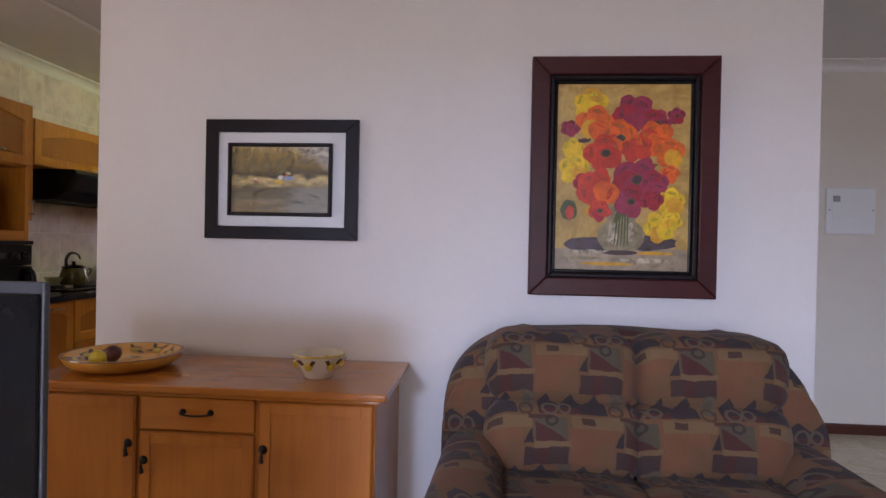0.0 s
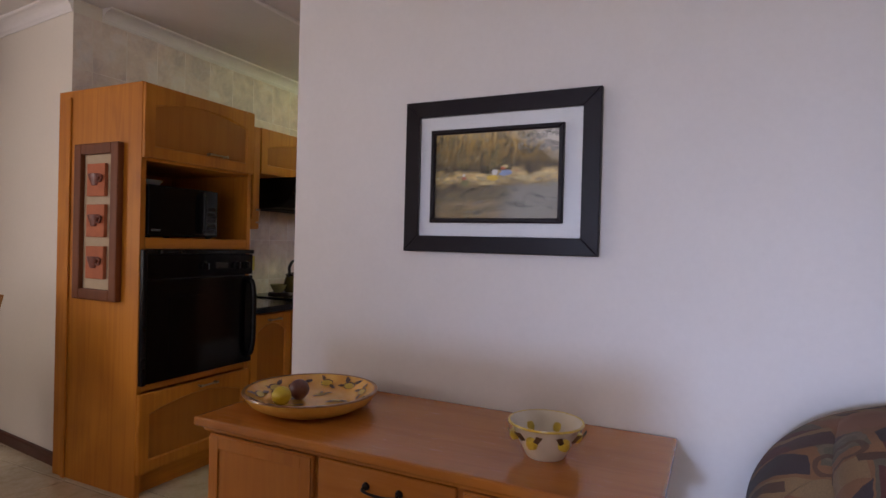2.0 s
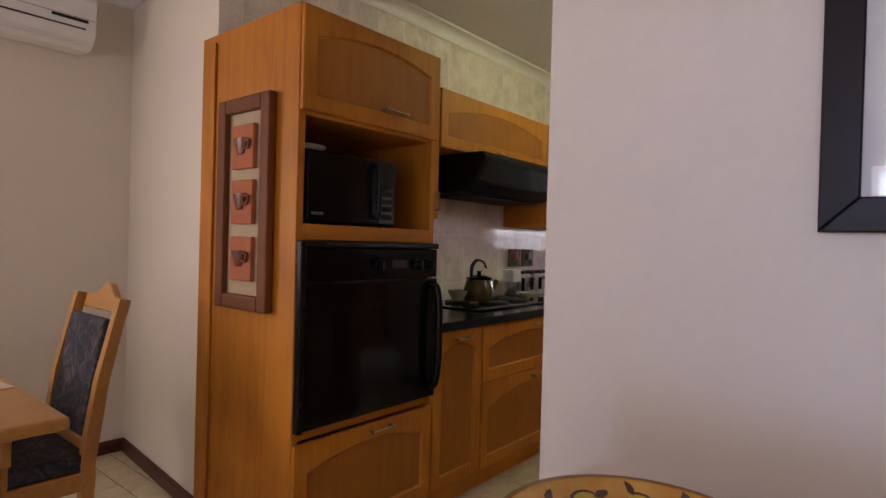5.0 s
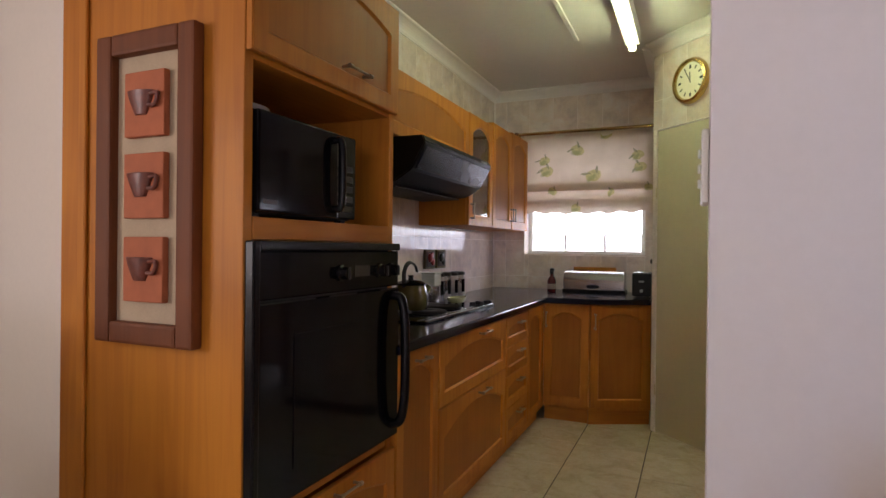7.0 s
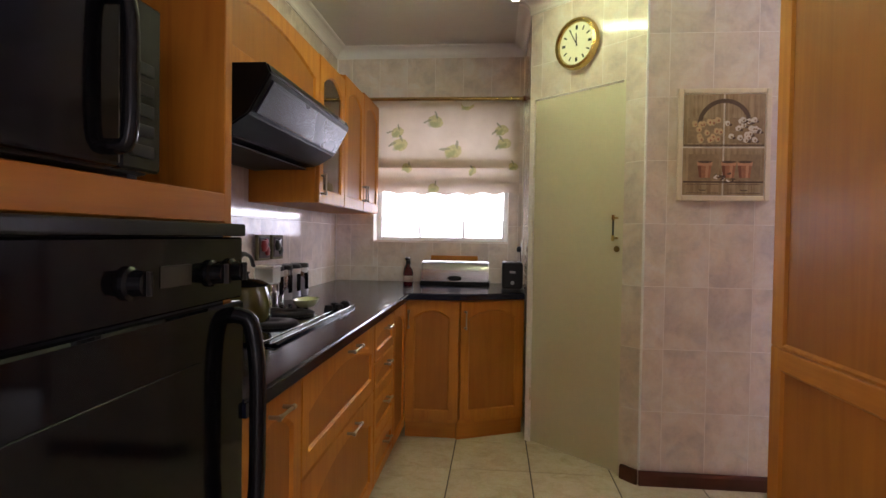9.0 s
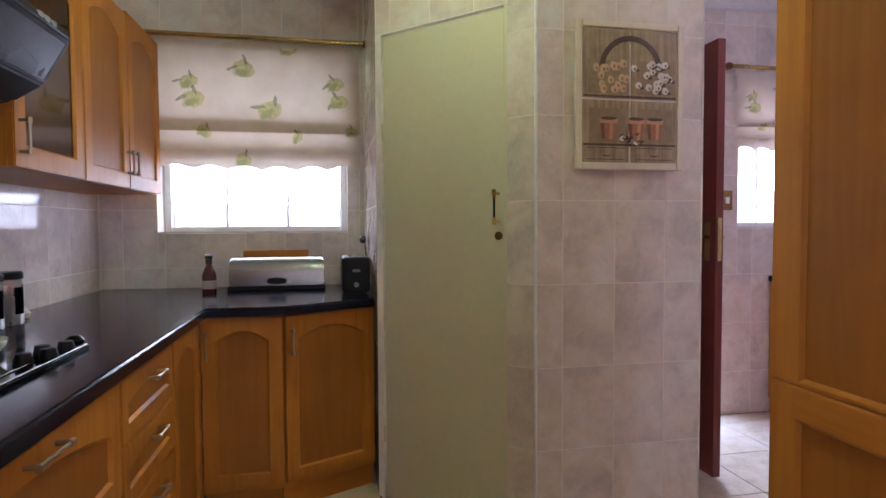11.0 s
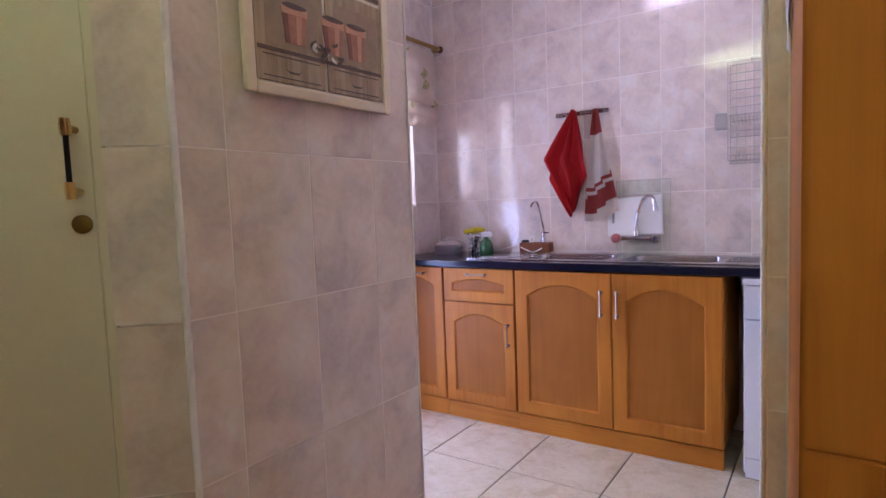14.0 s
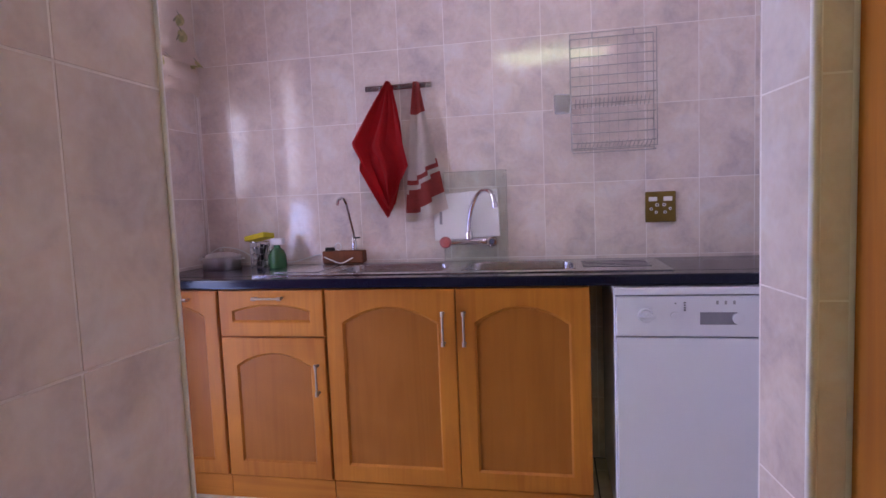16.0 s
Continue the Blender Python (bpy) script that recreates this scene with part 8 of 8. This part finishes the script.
def tiled(parent, m, u0, u1, v0, v1, pu, pv, ou, ov, mat, holes=(), grout=0.0032, name="tile"):
    """Lays tiles on a plane: m puts local x along the wall, z up, -y out. ou, ov: where a joint lies."""
    i0, i1 = math.floor((u0 - ou) / pu), math.ceil((u1 - ou) / pu)
    j0, j1 = math.floor((v0 - ov) / pv), math.ceil((v1 - ov) / pv)
    for i in range(i0, i1):
        for j in range(j0, j1):
            rects = [(max(u0, ou + i * pu), min(u1, ou + (i + 1) * pu), max(v0, ov + j * pv), min(v1, ov + (j + 1) * pv))]
            for ha, hb, hc, hd in holes:
                nxt = []
                for a, b, c, d in rects:
                    if b <= ha or a >= hb or d <= hc or c >= hd:
                        nxt.append((a, b, c, d))
                        continue
                    if a < ha:
                        nxt.append((a, ha, c, d))
                    if b > hb:
                        nxt.append((hb, b, c, d))
                    aa, bb = max(a, ha), min(b, hb)
                    if c < hc:
                        nxt.append((aa, bb, c, hc))
                    if d > hd:
                        nxt.append((aa, bb, hd, d))
                rects = nxt
            for a, b, c, d in rects:
                w, h = b - a - grout, d - c - grout
                if w < 0.006 or h < 0.006:
                    continue
                o = new(name, tile_mesh(w, h, mat))
                o.parent = parent
                o.matrix_basis = m @ pose(a + grout / 2, 0.0008, c + grout / 2)


TU, TV, OV = 0.2045, 0.306, 0.054
tiled(pantry_front, pose(0, 5.5625, 0), -1.555, -0.888, 0.0, COVE, TU, TV, -1.247, OV, WALLTILE)
tiled(pantry_corner, pose(-1.555, 5.560, 0, 0, 0, -45) @ pose(-0.1301, 0, 0), 0.012, 0.128, 0.0, COVE, 0.30, TV, 0.0, OV, WALLTILE)
tiled(pantry_corner, pose(DL[0], DL[1], 0, 0, 0, -45), -0.03, WD, 2.003, COVE, TU, TV, 0.05, OV, WALLTILE)
tiled(pantry_side, pose(-2.0832, 0, 0, 0, 0, -90), -KY + 0.007, -6.10, 0.0, COVE, TU, TV, -6.6, OV, WALLTILE)
tiled(kitchen_north, pose(0, KY - 0.0002, 0), KX + 0.007, -2.09, TOPZ - 0.04, COVE, TU, TV, -3.14, OV, WALLTILE, [(-3.175, -2.185, 1.155, 2.12)])
tiled(kitchen_west, pose(KX + 0.0002, 0, 0, 0, 0, 90), 3.14, KY - 0.007, TOPZ - 0.04, COVE, TU, TV, 3.25, OV, WALLTILE)
tiled(scullery_east, pose(0.9428, 0, 0, 0, 0, -90), -6.728, -4.302, 0.0, COVE, TU, TV, -5.548, -0.038, WALLTILE)
tiled(scullery_north, pose(0, 6.7348, 0), -0.881, 0.935, 0.0, COVE, TU, TV, 0.10, -0.038, WALLTILE, [(0.20, 0.70, 1.165, 2.05), (-0.50, 0.08, 0.0, 2.03)])
tiled(pier, pose(-0.6612, 0, 0, 0, 0, -90), -4.743, -4.704, 0.0, CEILING, TU, TV, -4.743, OV, WALLTILE)
tiled(pier, pose(-0.501, 4.7662, 0, 0, 0, 185.71), 0.004, 0.154, 0.0, CEILING, TU, TV, 0.004, OV, WALLTILE)
tiled(pantry_east, pose(-0.8878, 0, 0, 0, 0, 90), 5.569, 6.728, 0.0, COVE, TU, TV, 5.69, OV, WALLTILE)
# rounded white edge trims
for x, y, r in ((-1.557, 5.558, 0.0065), (-0.8905, 5.5605, 0.003), (-0.662, 4.751, 0.0065)):
    tagged(obj("tile_trim", sweep([(x, y, 0.0), (x, y, COVE)], r, 10), simple("white_tile_trim", (0.85, 0.83, 0.81), 0.3), None, "", True), "thin white plastic tile edge trim", "trim", "tile edge trims", "structure")

# floor tiles
FP = 0.41


def floor_tiles(x0, x1, y0, y1, ox, oy, skip=None):
    m = pose(0, 0, -0.004, -90, 0, 0)
    for i in range(math.floor((x0 - ox) / FP), math.ceil((x1 - ox) / FP)):
        for j in range(math.floor((y0 - oy) / FP), math.ceil((y1 - oy) / FP)):
            a, b = max(x0, ox + i * FP), min(x1, ox + (i + 1) * FP)
            c, d = max(y0, oy + j * FP), min(y1, oy + (j + 1) * FP)
            w, h = b - a - 0.006, d - c - 0.006
            if w < 0.01 or h < 0.01 or (skip and skip((a + b) / 2, (c + d) / 2)):
                continue
            o = new("tile", tile_mesh(w, h, FLOORTILE, 0.004, 0.0015))
            o.parent = floor
            o.matrix_basis = Matrix.Translation((a + 0.003, c + 0.003, -0.004)) @ pose(0, 0, 0, -90, 0, 0)


floor_tiles(-3.46, -0.76, 3.05, 6.85, -2.487, 5.635, lambda x, y: x > -1.30 and y < 4.6 or x > -2.0 and y > 6.3)
floor_tiles(-0.76, 0.94, 4.30, 6.73, 0.005, 5.365)
floor_tiles(-4.61, 3.59, 1.70, 3.05, -2.487, 5.635)
floor_tiles(-4.61, -3.46, 3.05, 3.26, -2.487, 5.635)
floor_tiles(1.318, 3.59, 3.05, 4.72, -2.487, 5.635)
# the rest of the living room floor, far from the walk, as one sheet of tiles
bm = bmesh.new()
for i in range(22):
    for j in range(13):
        x0, x1 = max(-4.61, -4.947 + i * FP), min(3.59, -4.947 + (i + 1) * FP)
        y0, y1 = max(-2.99, 1.945 - (j + 1) * FP), min(1.70, 1.945 - j * FP)
        if x1 - x0 > 0.02 and y1 - y0 > 0.02:
            box((x0 + 0.003, y0 + 0.003, -0.004), (x1 - 0.003, y1 - 0.003, 0.0), bm=bm)
t_ = part("tiles", bm, FLOORTILE, floor)
tagged(t_, "", "", "", "stuff")
